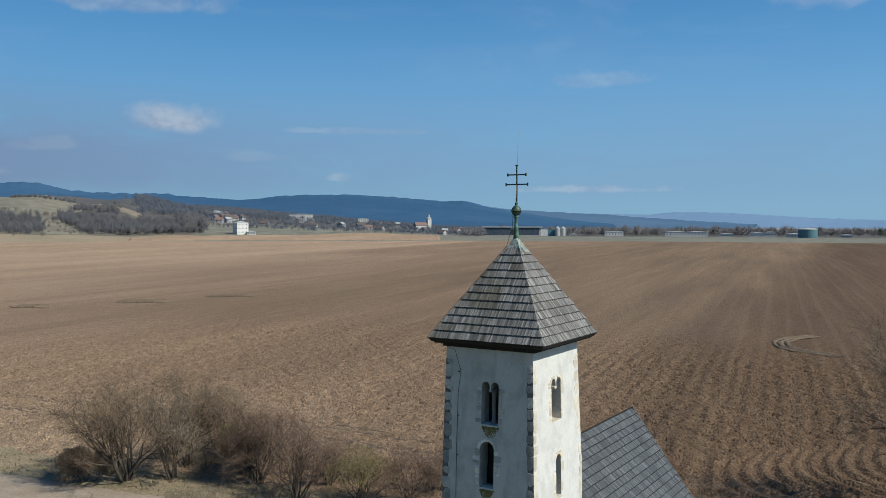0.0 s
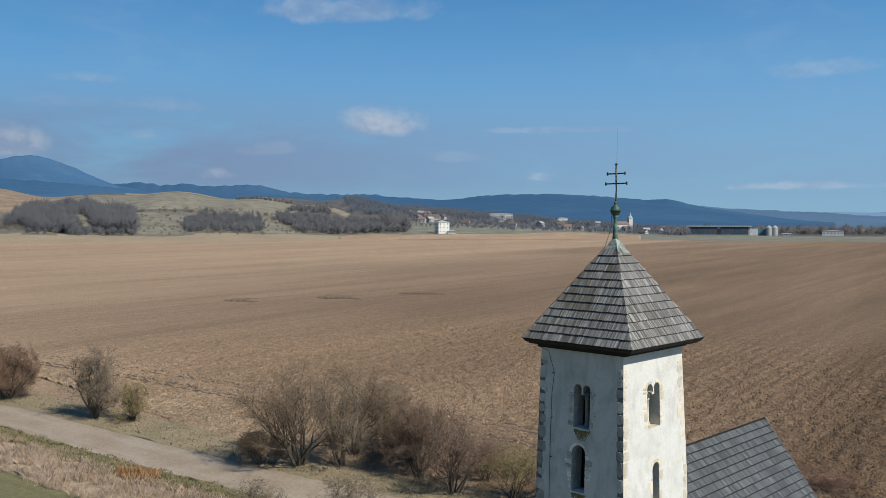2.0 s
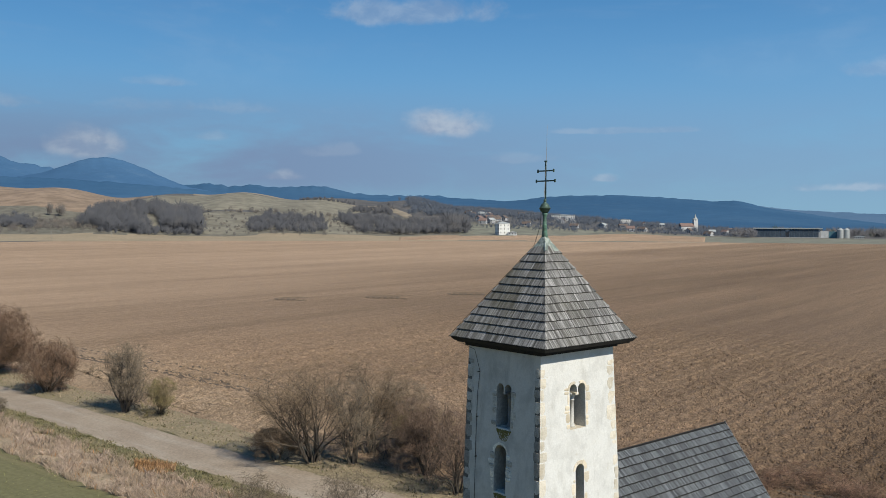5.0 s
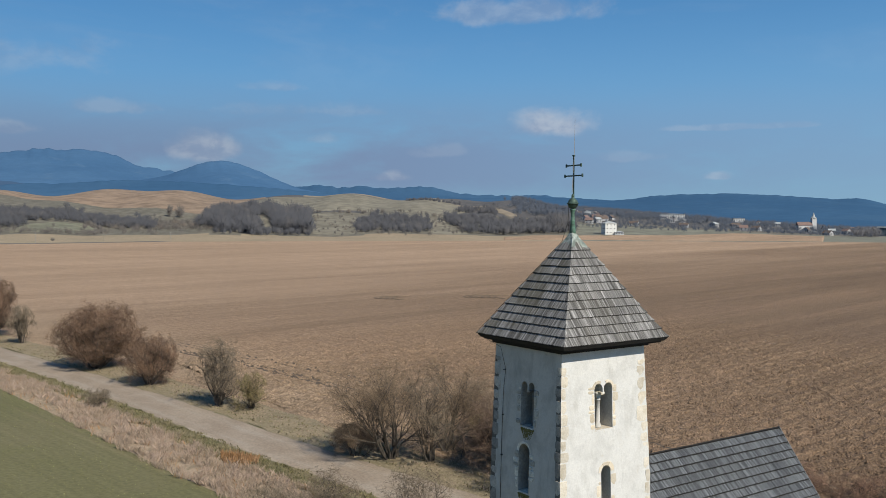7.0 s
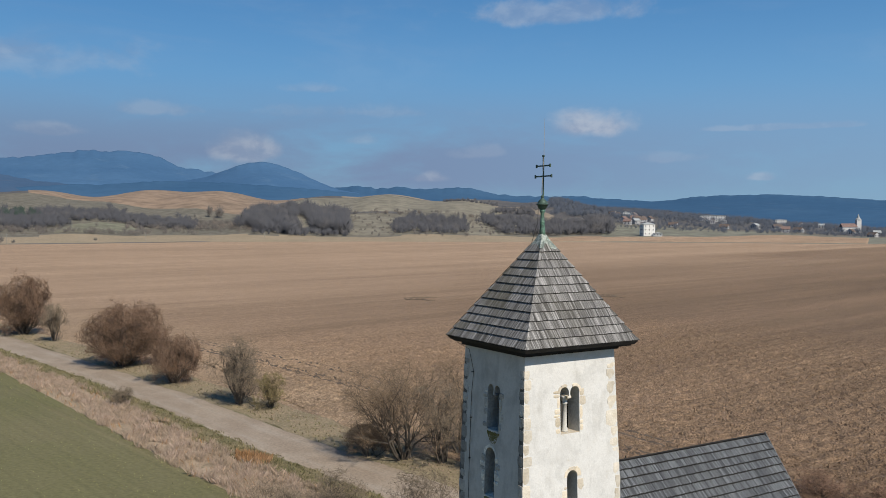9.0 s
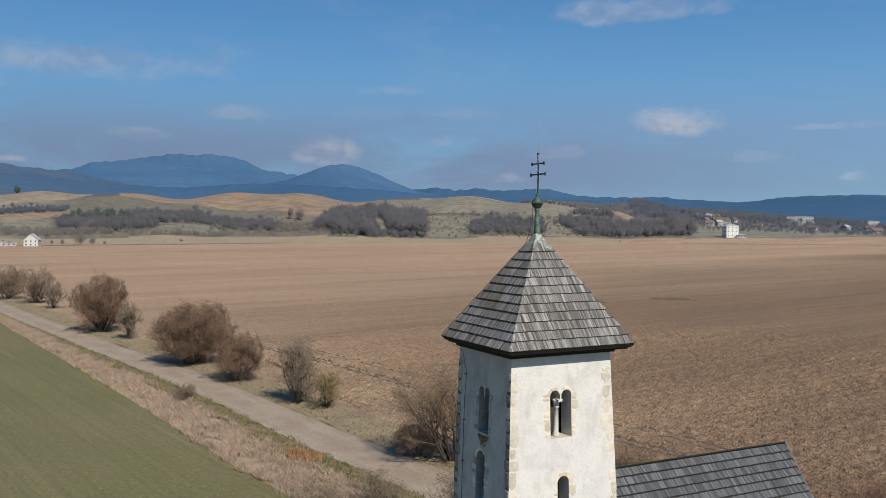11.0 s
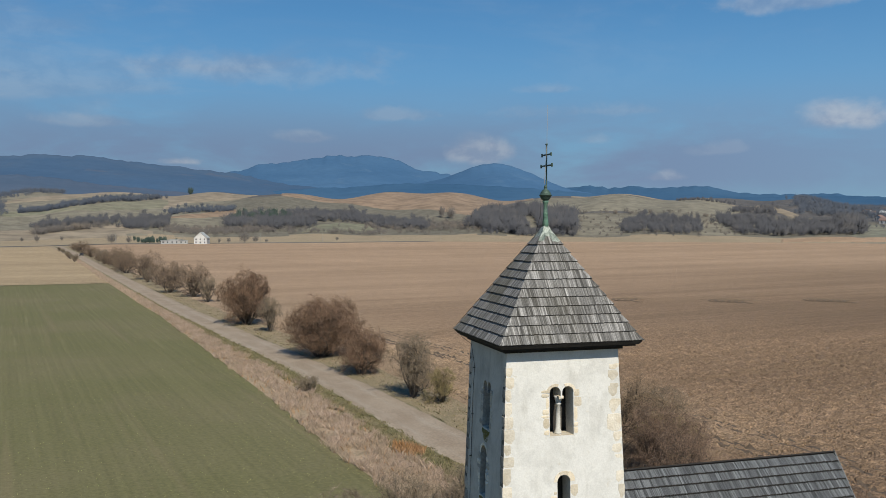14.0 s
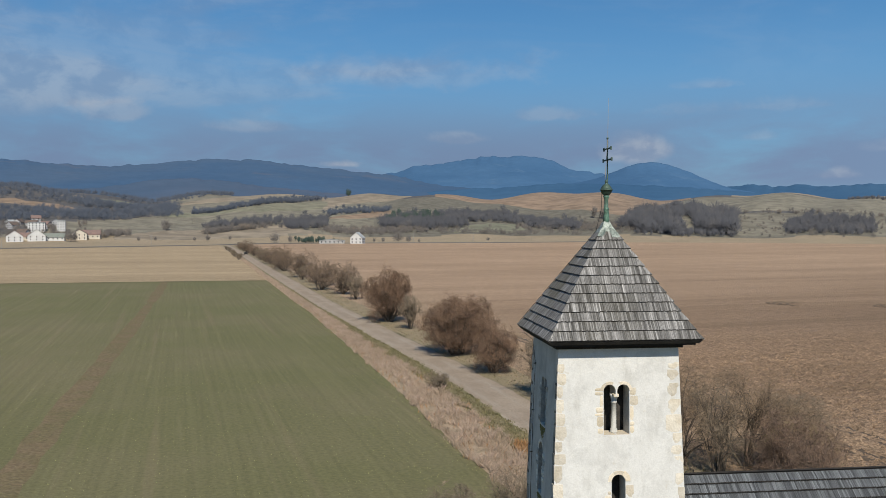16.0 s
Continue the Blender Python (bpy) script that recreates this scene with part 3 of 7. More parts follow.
def box(bm, lo, hi, bevel=0.0):
    vs = bmesh.ops.create_cube(bm, size=1.0)["verts"]
    lo, hi = Vector(lo), Vector(hi)
    for v in vs:
        v.co = Vector([(a + b) / 2 + c * (b - a) for a, b, c in zip(lo, hi, v.co)])
    if bevel:
        es = list({e for v in vs for e in v.link_edges})
        bmesh.ops.bevel(bm, geom=es, offset=bevel, segments=2, affect="EDGES", profile=0.6)
    return bm


def boxed(lo, hi, bevel=0.0):
    return box(bmesh.new(), lo, hi, bevel)


def lathe(profile, steps=16, at=(0, 0, 0)):
    """A turned body from (radius, height) pairs."""
    bm = bmesh.new()
    rings = []
    for r, z in profile:
        rings.append([bm.verts.new((at[0] + r * math.cos(2 * math.pi * i / steps), at[1] + r * math.sin(2 * math.pi * i / steps), at[2] + z)) for i in range(steps)])
    for low_ring, high_ring in zip(rings, rings[1:]):
        for i in range(steps):
            j = (i + 1) % steps
            bm.faces.new((low_ring[i], low_ring[j], high_ring[j], high_ring[i]))
    bm.faces.new(rings[0][::-1])
    bm.faces.new(rings[-1])
    return bm


def tube(points, radius, sides=6):
    """A thin bent rod along points."""
    bm = bmesh.new()
    rings = []
    pts = [Vector(p) for p in points]
    for i, p in enumerate(pts):
        d = (pts[min(i + 1, len(pts) - 1)] - pts[max(i - 1, 0)]).normalized()
        s = d.orthogonal().normalized()
        q = d.cross(s)
        r = radius[i] if isinstance(radius, (list, tuple)) else radius
        rings.append([bm.verts.new(p + r * (math.cos(2 * math.pi * k / sides) * s + math.sin(2 * math.pi * k / sides) * q)) for k in range(sides)])
    for r0, r1 in zip(rings, rings[1:]):
        for k in range(sides):
            j = (k + 1) % sides
            bm.faces.new((r0[k], r0[j], r1[j], r1[k]))
    bm.faces.new(rings[0][::-1])
    bm.faces.new(rings[-1])
    return bm


def cut(me, cutter_bm):
    """A mesh with the cutters taken out of it."""
    body = new("cutting", me)
    cm = bpy.data.meshes.new("cutter")
    cutter_bm.to_mesh(cm)
    cutter_bm.free()
    tool = new("cutter", cm)
    mod = body.modifiers.new("cut", "BOOLEAN")
    mod.operation, mod.object, mod.solver = "DIFFERENCE", tool, "EXACT"
    deps = bpy.context.evaluated_depsgraph_get()
    deps.update()
    out = bpy.data.meshes.new_from_object(body.evaluated_get(deps))
    bpy.data.objects.remove(body)
    bpy.data.objects.remove(tool)
    return out


def wild(shape, cell, seed):
    """A sheet of smooth random heights, about -1 to 1, with features of about cell samples."""
    rng = np.random.default_rng(seed)
    f = np.fft.rfft2(rng.standard_normal(shape))
    ky, kx = np.fft.fftfreq(shape[0])[:, None], np.fft.rfftfreq(shape[1])[None]
    k = np.sqrt(ky**2 + kx**2)
    f *= np.exp(-((k * cell) ** 2) * 2.0)
    h = np.fft.irfft2(f, shape)
    return h / (h.std() * 2.2)


def grid_faces(rows, cols):
    i = np.arange(rows * cols).reshape(rows, cols)
    return np.stack([i[:-1, :-1], i[:-1, 1:], i[1:, 1:], i[1:, :-1]], -1).reshape(-1, 4)


# ---- ground, fields, track ----
CENTRE = np.array([(60, -120), (24, -8), (17.2, 12), (13.8, 26), (12.6, 33), (11.5, 41), (10.0, 50), (8.6, 62), (6.4, 77), (3.6, 92), (1.0, 106),
                   (-2.8, 127), (-8.8, 160), (-17.0, 212), (-24.6, 260), (-37, 338), (-56, 460), (-82, 620), (-102, 740)])
CROP_EDGE = np.array([(48, -110), (15, -8), (8.6, 12), (5.2, 26), (3.6, 34.8), (2.1, 44.4), (0.6, 58), (-0.5, 67), (-2.6, 82), (-6.0, 106), (-7.6, 117), (-11.4, 145), (-14.9, 165), (-27.4, 244),
                      (-30.6, 262), (-40.5, 330), (-61, 460), (-88, 620), (-100, 690)])
_ys = np.arange(-125, 745, 1.0)
_xs = np.interp(_ys, CENTRE[:, 1], CENTRE[:, 0])
for _ in range(3):
    _xs = np.convolve(np.pad(_xs, 6, "edge"), np.ones(13) / 13, "valid")


def track_x(y):
    """The middle of the field track, by its y."""
    return np.interp(y, _ys, _xs)


def crop_edge(y):
    """The edge of the green crop, west of the track."""
    return np.interp(y, CROP_EDGE[:, 1], CROP_EDGE[:, 0])


def reed_edge(y):
    """Where the reeds give way to the short grass of the verge."""
    k = np.interp(y, (20, 60, 90, 140, 250), (0.62, 0.66, 0.60, 0.55, 0.55))
    return crop_edge(y) + k * (track_x(y) - 2.2 - crop_edge(y))


def between(name, y0, y1, left, right, heights, material, seed, step=2.0):
    """A ragged strip of ground between two lines beside the track."""
    ys = np.arange(y0, y1 + step, step)
    n = len(heights)
    rag = 0.35 * wild((len(ys), 4), 2.0, seed)
    a, b = left(ys) + rag[:, 0], right(ys) + 0.5 * rag[:, 2]
    k = np.linspace(0, 1, n)[None]
    x = a[:, None] * (1 - k) + b[:, None] * k
    z = np.array(heights)[None] + 0.02 * np.random.default_rng(seed).standard_normal((len(ys), n))
    v = np.stack([x, np.repeat(ys[:, None], n, 1), z], -1).reshape(-1, 3)
    return new(name, fast_mesh(name, v, grid_faces(len(ys), n), material, smooth=True))


def strip(name, y0, y1, offsets, heights, material, step=2.0, seed=1, ragged=0.0, uv=False):
    """A long strip beside or on the track, between offsets from its middle."""
    ys = np.arange(y0, y1 + step, step)
    rng = np.random.default_rng(seed)
    n = len(offsets)
    wobble = ragged * wild((len(ys), 4), 3, seed)[:, :1] if ragged else np.zeros((len(ys), 1))
    off = np.array(offsets)[None] + wobble * np.array([1.0] + [0.3] * (n - 2) + [1.0])
    x = track_x(ys)[:, None] + off
    z = np.array(heights)[None] + 0.02 * rng.standard_normal((len(ys), n))
    v = np.stack([x, np.repeat(ys[:, None], n, 1), z], -1).reshape(-1, 3)
    me = fast_mesh(name, v, grid_faces(len(ys), n), material, smooth=True)
    if uv:
        layer = me.uv_layers.new(name="across")
        idx = np.empty(len(me.loops), np.int32)
        me.loops.foreach_get("vertex_index", idx)
        layer.data.foreach_set("uv", np.stack([(idx % n) / (n - 1), (idx // n) * step], -1).astype(np.float32).ravel())
    return new(name, me)


def sheet(name, outline, z, material):
    me = mesh_of(name, [(x, y, z) for x, y in outline], [tuple(range(len(outline)))], material)
    return new(name, me)


rim = [(4850 * math.cos(2 * math.pi * i / 96), 4850 * math.sin(2 * math.pi * i / 96)) for i in range(96)]
tagged(sheet("ground", rim, -0.15, MAT["meadow"]), "wide plain of dry pale meadow grass", "ground", kind="structure")

east_edge = [(float(track_x(y)) + 4.6, y) for y in (-110, -60, -30, *range(-8, 140, 6), 160, 195, 260, 326, 400, 468, 540, 600, 690)]
sheet_far = [(-60, 752), (130, 765), (330, 815), (520, 858), (720, 890), (880, 900), (990, 780), (1040, 600), (1090, 400), (1180, 240), (1250, 140), (1330, -150), (1100, -700), (300, -760)]
tagged(sheet("ploughed_field", east_edge + sheet_far, 0.0, MAT["soil"]), "vast bare brown ploughed field with faint furrows", "field", kind="structure")
west_edge = [(float(crop_edge(y)), y) for y in (-110, -60, -8, 12, 26, 40, 60, 90, 120, 150, 190, 240)]
tagged(sheet("green_field", west_edge[::-1] + [(-500, -300), (-620, 190)], 0.0, MAT["crop"]), "field of young green crop in rows", "field", kind="structure")
far_west = [(float(crop_edge(y)), y) for y in (690, 560, 420, 330, 241)]
tagged(sheet("stubble_field", [(-620, 191)] + [(-700, 400), (-330, 560), (-200, 618), (-100, 690)] + far_west, 0.0, MAT["stubble"]), "tan stubble field beyond the green crop", "field", kind="structure")
tagged(strip("road", -110, 690, (-2.55, -1.8, -0.9, 0, 0.9, 1.8, 2.55), (-0.04, 0.05, 0.02, 0.07, 0.03, 0.05, -0.04), MAT["track"], 2.0, 3, 0.25, True),
       "worn grey gravel field track with pale wheel lanes", "road", kind="structure")
tagged(between("verge_west", -110, 690, lambda y: reed_edge(y) - 0.3, lambda y: track_x(y) - 2.1, (-0.10, 0.02, 0.03, -0.02), MAT["verge"], 4), "short green verge beside the track", "verge", kind="structure")
tagged(strip("verge_east", -110, 690, (2.2, 4.0, 6.9), (-0.02, 0.05, 0.03), MAT["dry_verge"], 2.0, 5, 0.5), "rough grass verge under the hedge shrubs", "verge", kind="structure")
tagged(between("reed_bank", -110, 690, lambda y: crop_edge(y) - 0.4, lambda y: reed_edge(y) + 0.5, (-0.05, 0.10, 0.06, -0.05), MAT["thatch"], 6), "bank of flattened dry reed litter", "verge", kind="structure")


def lane(points, wide, material, label):
    """A bare wheel lane through the crop."""
    pts = np.array(points, float)
    t = np.linspace(0, len(pts) - 1, 60)
    px, py = np.interp(t, np.arange(len(pts)), pts[:, 0]), np.interp(t, np.arange(len(pts)), pts[:, 1])
    for _ in range(12):
        px[1:-1], py[1:-1] = (px[:-2] + 2 * px[1:-1] + px[2:]) / 4, (py[:-2] + 2 * py[1:-1] + py[2:]) / 4
    w = wide * (1 + 0.25 * wild((60, 4), 2, 9)[:, 0])
    v = np.stack([np.stack([px + k * w, py, np.full(60, z)], -1) for k, z in ((-1, -0.01), (-0.5, 0.035), (0.1, 0.02), (0.6, 0.04), (1, -0.01))], 1).reshape(-1, 3)
    tagged(new("wheel_lane", fast_mesh("wheel_lane", v, grid_faces(60, 5), material, smooth=True)), label, "wheel lane", kind="structure")


lane([(-24, 22), (-26.6, 38), (-28.7, 51), (-31.2, 71), (-34.9, 97), (-40.7, 140), (-51.2, 212), (-55, 236)], 1.25, MAT["lane_soil"], "bare brown wheel lane through the young crop")


INNER_RUT = [(17.6, 112), (19.4, 99), (21.8, 88), (23.9, 77.6), (24.9, 68), (26.0, 58), (27.6, 50), (29.8, 39.6), (31.4, 30)]
OUTER_RUT = [(21.2, 112), (23.3, 99), (25.4, 87), (27.4, 78), (29.0, 65.2), (30.8, 55), (33.0, 44.9), (35.0, 35)]


def clods():
    """The broken soil of the ploughed field where the camera comes nearest: clods, furrows and headland ridges."""
    step, x0, x1, y0, y1 = 0.27, 17.0, 122.0, -30.0, 122.0
    xs, ys = np.arange(x0, x1, step), np.arange(y0, y1, step)
    gx, gy = np.meshgrid(xs, ys)
    h = 0.185 * wild(gx.shape, 1.6, 11) + 0.05 * wild(gx.shape, 4.0, 12) + 0.03 * wild(gx.shape, 20, 13)
    a = radians(79)
    across = gx * -math.cos(a) + gy * math.sin(a)
    h += (0.018 + 0.036 * np.clip((gx - gy + 5) / 40, 0, 1)) * np.sin(across * 2 * math.pi / 1.5 + 0.6 * wild(gx.shape, 60, 14))
    # tyre ruts along the headland, pressed smooth and darker
    pressed = np.zeros(gx.shape)
    for line, half, deep in ((INNER_RUT, 0.50, 1.0), (OUTER_RUT, 0.55, 0.7)):
        mid = np.interp(gy, [p[1] for p in line[::-1]], [p[0] for p in line[::-1]]) + 0.2 * wild(gx.shape, 30, 18)
        for off in (-half, half):
            d = gx - mid - off
            pressed = np.maximum(pressed, deep * np.exp(-(d / 0.27) ** 4))
    h = h * (1 - 0.8 * pressed) - 0.05 * pressed
    # turning ridges of the plough on the headland: nested bends that look north-west
    u, w = (gx - gy) * 0.7071, (gx + gy) * 0.7071
    bend = u - np.where(w > 26.2, 0.086, 0.05) * (w - 26.2) ** 2 + 0.25 * wild(gx.shape, 22, 17)
    mask = np.clip((bend - 21.4) / 1.0, 0, 1) * np.clip((42 - bend) / 4, 0, 1) * np.clip((w - 20.0) / 3, 0, 1) * np.clip((35.4 - w) / 1.6, 0, 1)
    ridges = np.sin(bend * 2 * math.pi / 1.28) + 0.35 * np.sin(bend * 4 * math.pi / 1.28 + 1.0)
    h = h * (1 - 0.60 * mask) + 0.16 * ridges * mask
    h = 0.10 + h
    edge = gx - (np.interp(gy, _ys, _xs) + 6.6 + 0.8 * wild(gx.shape, 40, 15))
    fade = np.clip(edge / 2.0, 0, 1) * np.clip((x1 - gx) / 40, 0, 1) * np.clip((y1 - gy) / 40, 0, 1) * np.clip((gy - y0) / 6, 0, 1)
    z = np.where(edge < -0.5, -0.06, h * fade + 0.012 * fade - 0.04 * (1 - fade))
    v = np.stack([gx, gy, z], -1).reshape(-1, 3)
    f = grid_faces(*gx.shape)
    keep = (edge > -0.6).reshape(-1)[f].all(1)
    dark = (pressed.reshape(-1)[f[keep]].mean(1) + 0.14 * wild(gx.shape, 2, 21).reshape(-1)[f[keep]].mean(1)) > 0.5
    ob = new("ploughed_soil", fast_mesh("ploughed_soil", v, f[keep], [MAT["soil"], MAT["rut_soil"]], dark, True))
    tagged(ob, "broken brown clods of freshly ploughed soil", "soil", kind="stuff")


clods()


def loose_clods():
    """Single clods that lie on the ploughed field nearest to the church."""
    rng = np.random.default_rng(19)
    n = 24000
    x, y = 22 + 62 * rng.random(n) ** 1.25, -22 + 104 * rng.random(n)
    keep = (x > np.interp(y, _ys, _xs) + 8.0) & ((x - y < 33) | (x + y > 51) | (rng.random(n) < 0.15))
    x, y = x[keep], y[keep]
    n = len(x)
    r = 0.04 + 0.09 * rng.random(n) ** 2.2
    a = rng.random(n) * 2 * math.pi
    z = np.full(n, 0.06)
    out = [np.stack([x + r * k * np.cos(a + q), y + r * k * np.sin(a + q), z], -1) for q, k in ((0, 1.3), (1.5, 0.9), (3.2, 1.2), (4.6, 0.8))]
    out.append(np.stack([x + 0.3 * r * np.cos(a), y + 0.3 * r * np.sin(a), z + 0.05 + r * (0.9 + 0.5 * rng.random(n))], -1))
    v = np.stack(out, 1).reshape(-1, 3)
    o = (np.arange(n) * 5)[:, None]
    f = np.concatenate([o + np.array([[k, (k + 1) % 4, 4]]) for k in range(4)])
    tagged(new("soil_clods", fast_mesh("soil_clods", v, f, MAT["soil"])), "loose brown clods lying on the ploughed field", "soil", kind="stuff")


loose_clods()


def field_mark(points, width, lines, gap, label, seed, lift=0.0, rise=0.10):
    """Dark ruts or turned furrows that wind over the field."""
    rng = np.random.default_rng(seed)
    pts = np.array(points, float)
    t = np.linspace(0, len(pts) - 1, 40)
    px, py = np.interp(t, np.arange(len(pts)), pts[:, 0]), np.interp(t, np.arange(len(pts)), pts[:, 1])
    for _ in range(3):
        px[1:-1], py[1:-1] = (px[:-2] + 2 * px[1:-1] + px[2:]) / 4, (py[:-2] + 2 * py[1:-1] + py[2:]) / 4
    d = np.stack([np.gradient(px), np.gradient(py)], -1)
    d /= np.linalg.norm(d, axis=1, keepdims=True)
    nrm = np.stack([-d[:, 1], d[:, 0]], -1)
    verts, faces = [], []
    for k in range(lines):
        off = (k - (lines - 1) / 2) * gap
        for i in range(40):
            w = width * (0.5 + rng.random()) * (0.35 + 0.65 * math.sin(math.pi * (i + 0.5) / 40) ** 0.5)
            for s, z in ((-1, 0.005), (-0.4, rise), (0.3, 1.3 * rise), (1, 0.005)):
                verts.append((px[i] + nrm[i, 0] * (off + s * w), py[i] + nrm[i, 1] * (off + s * w), z + lift + 0.5 * rise * rng.random()))
        base = k * 160
        for i in range(39):
            for s in range(3):
                q = base + i * 4 + s
                faces.append((q, q + 1, q + 5, q + 4))
    tagged(new("furrow_mark", mesh_of("furrow_mark", verts, faces, MAT["wet_soil"], smooth=True)), label, "furrow", "marks on the ploughed field", kind="structure")


def loops(x, y, n, gap, tail, seed):
    """A row of nested hooks ploughed darker into the field, the last with a long tail."""
    u, v = Vector((0.71, -0.71)), Vector((0.71, 0.71))
    for i in range(n):
        c = Vector((x, y)) + u * gap * i
        k = 1 + 0.12 * math.sin(i * 2.3 + seed)
        hook = [(2.6 * k, 3.9), (0.9, 2.8 * k), (0.0, 0.5), (0.7, -2.1 * k), (2.4 * k, -3.7)]
        if i == n - 1:
            hook += [(tail * 0.6, -4.4), (tail, -4.8)]
        field_mark([tuple(c + u * p + v * q) for p, q in hook], 0.30, 1, 0, "dark furrow turned by the plough on the dry field", seed + i)


loops(81.8, 153.0, 4, 1.3, 4, 30)
loops(100.0, 144.5, 6, 1.35, 3, 40)
loops(120.5, 140.0, 7, 1.3, 3, 50)
field_mark([(117.6, 10.9), (113.1, 13.3), (108.4, 13.9), (103.8, 12.7), (100.9, 10.4), (99.2, 7.4), (97.6, 4.6)], 0.30, 3, 0.85, "dark looping wheel rut on the ploughed field", 4, 0.08)


# ---- hills and mountains ----
HILL_AZ = (-60, -30, -20, -16, -12, -9, -6, -2, 3, 8, 15, 22, 29, 33, 36, 39, 42, 46, 49, 52, 60, 66, 75, 95)
HILL_EL = (1.2, 1.7, 2.0, 1.95, 1.62, 1.62, 1.80, 2.05, 1.75, 1.9, 1.92, 1.75, 1.68, 1.75, 1.5, 1.25, 0.98, 0.66, 0.30, 0.10, -0.5, -0.56, -0.56, -0.56)


def hill_height(az, r):
    crest = 16.4 + 1500 * np.tan(np.radians(np.interp(az, HILL_AZ, HILL_EL)))
    s = np.clip((r - 800) / 700, 0, 1)
    rise = s * s * (3 - 2 * s)
    fall = 1 - 0.45 * np.clip((r - 1500) / 1300, 0, 1)
    roll = 5.0 * np.sin(np.radians(az) * 31 + r * 0.004) * s + 3.0 * np.sin(np.radians(az) * 67 - r * 0.009) * s
    roll = roll * np.clip((44 - az) / 4, 0.25, 1)
    return np.maximum(crest, 0) * rise * fall + roll * (crest > 5) - 1.0 * (1 - np.clip((r - 780) / 60, 0, 1))


def hills():
    azs, rs = np.arange(-62, 97, 0.4), np.concatenate([np.arange(780, 1600, 16.0), np.arange(1600, 2900, 80.0)])
    a, r = np.meshgrid(azs, rs)
    z = hill_height(a, r)
    x, y = r * np.sin(np.radians(a)), r * np.cos(np.radians(a))
    f = grid_faces(*a.shape)
    ca, cr = a.reshape(-1)[f].mean(1), r.reshape(-1)[f].mean(1)
    w = (wild(a.shape, 10, 22).reshape(-1))[f].mean(1)
    ca, cr = ca + 0.5 * w, cr + 12 * w
    idx = np.where(ca < 2, 0, np.where(cr < np.where(ca < 20, 1330, 1150), 4, 1))
    idx[(ca > 42) & (cr < 1100)] = 5
    idx[(ca <= 42) & (cr < 918)] = 2
    idx[(ca < -10.5) & (cr > 1050 + 22 * (ca + 16))] = 1
    idx[cr > 1750] = 1
    v = np.stack([x, y, z], -1).reshape(-1, 3)
    tagged(new("hills", fast_mesh("hills", v, f, [MAT[m] for m in ("hill_olive", "hill_wood", "meadow", "hill_green", "hill_rough", "village_meadow")], idx, True)), "rolling farmland hills with scrub and pasture", "hill", kind="structure")


hills()


def hill_field(label, material, band, seed):
    """A field draped over the hills: (azimuth, near edge, far edge) at its corners."""
    b = np.array(band, float)
    azs = np.arange(b[0, 0], b[-1, 0] + 0.01, 0.1)
    n = len(azs)
    wob = 5.0 * wild((n, 8), 6, seed)
    near, far = np.interp(azs, b[:, 0], b[:, 1]) + wob[:, 0], np.interp(azs, b[:, 0], b[:, 2]) + wob[:, 4]
    t = np.linspace(0, 1, 12)[:, None]
    r = near[None] + (np.maximum(far, near + 3) - near)[None] * t
    a = np.repeat(azs[None], 12, 0)
    z = hill_height(a, r) + 0.7
    z[0], z[-1] = z[0] - 1.6, z[-1] - 1.6
    z[:, 0], z[:, -1] = z[:, 0] - 1.6, z[:, -1] - 1.6
    v = np.stack([r * np.sin(np.radians(a)), r * np.cos(np.radians(a)), z], -1).reshape(-1, 3)
    tagged(new("hill_field", fast_mesh("hill_field", v, grid_faces(12, n), MAT[material], smooth=True)), label, "field", "fields on the hills", kind="structure")


hill_field("far end of the bare ploughed field before the village", "soil", ((38, 842, 900), (42, 842, 925), (45, 842, 940), (49, 842, 985), (54, 842, 1060), (58, 842, 1050)), 99)
hill_field("pale tan stubble strip high on the hill", "hill_tan", ((-10.6, 1255, 1275), (-8.2, 1290, 1352), (-6.5, 1300, 1420), (-5.3, 1276, 1480), (-3.7, 1366, 1500), (-2.4, 1430, 1490)), 81)
hill_field("orange-brown strip above the western houses", "hill_orange", ((-20.8, 1215, 1250), (-19.7, 1200, 1255), (-18.1, 1171, 1210), (-16.6, 1103, 1152), (-16.3, 1115, 1135)), 95)
hill_field("narrow tan strip under the woods", "hill_tan", ((-18.1, 1310, 1345), (-16.8, 1285, 1330), (-15.8, 1254, 1275), (-15.5, 1258, 1266)), 96)
hill_field("pale field between the woods", "hill_green", ((-15.5, 1225, 1272), (-14.2, 1280, 1334), (-13.0, 1335, 1352)), 97)
hill_field("dry olive slope beside the western houses", "hill_olive", ((-15.6, 985, 1004), (-13.4, 1000, 1080), (-11.3, 1040, 1114), (-9.5, 1070, 1125)), 98)
hill_field("pale green winter crop on the hill", "hill_green", ((-11.2, 1130, 1150), (-10.6, 1134, 1174), (-8.2, 1150, 1193), (-5.4, 1129, 1190), (-4, 1151, 1240), (-1.3, 1174, 1312), (-0.9, 1235, 1300)), 82)
hill_field("tan stubble field over the crest", "hill_tan", ((-1.4, 1126, 1500), (0, 1232, 1480), (1.5, 1270, 1460), (3.3, 1319, 1450), (4.6, 1400, 1440)), 83)
hill_field("narrow orange-brown ploughed strip", "hill_orange", ((-1, 1080, 1092), (0.8, 1108, 1150), (2.55, 1128, 1205), (3.2, 1150, 1190)), 84)
hill_field("tan stubble wedge at the foot of the hill", "hill_tan", ((-12, 915, 925), (-7.3, 925, 988), (-3.9, 930, 1033), (-3.4, 925, 985), (-2, 922, 945)), 85)
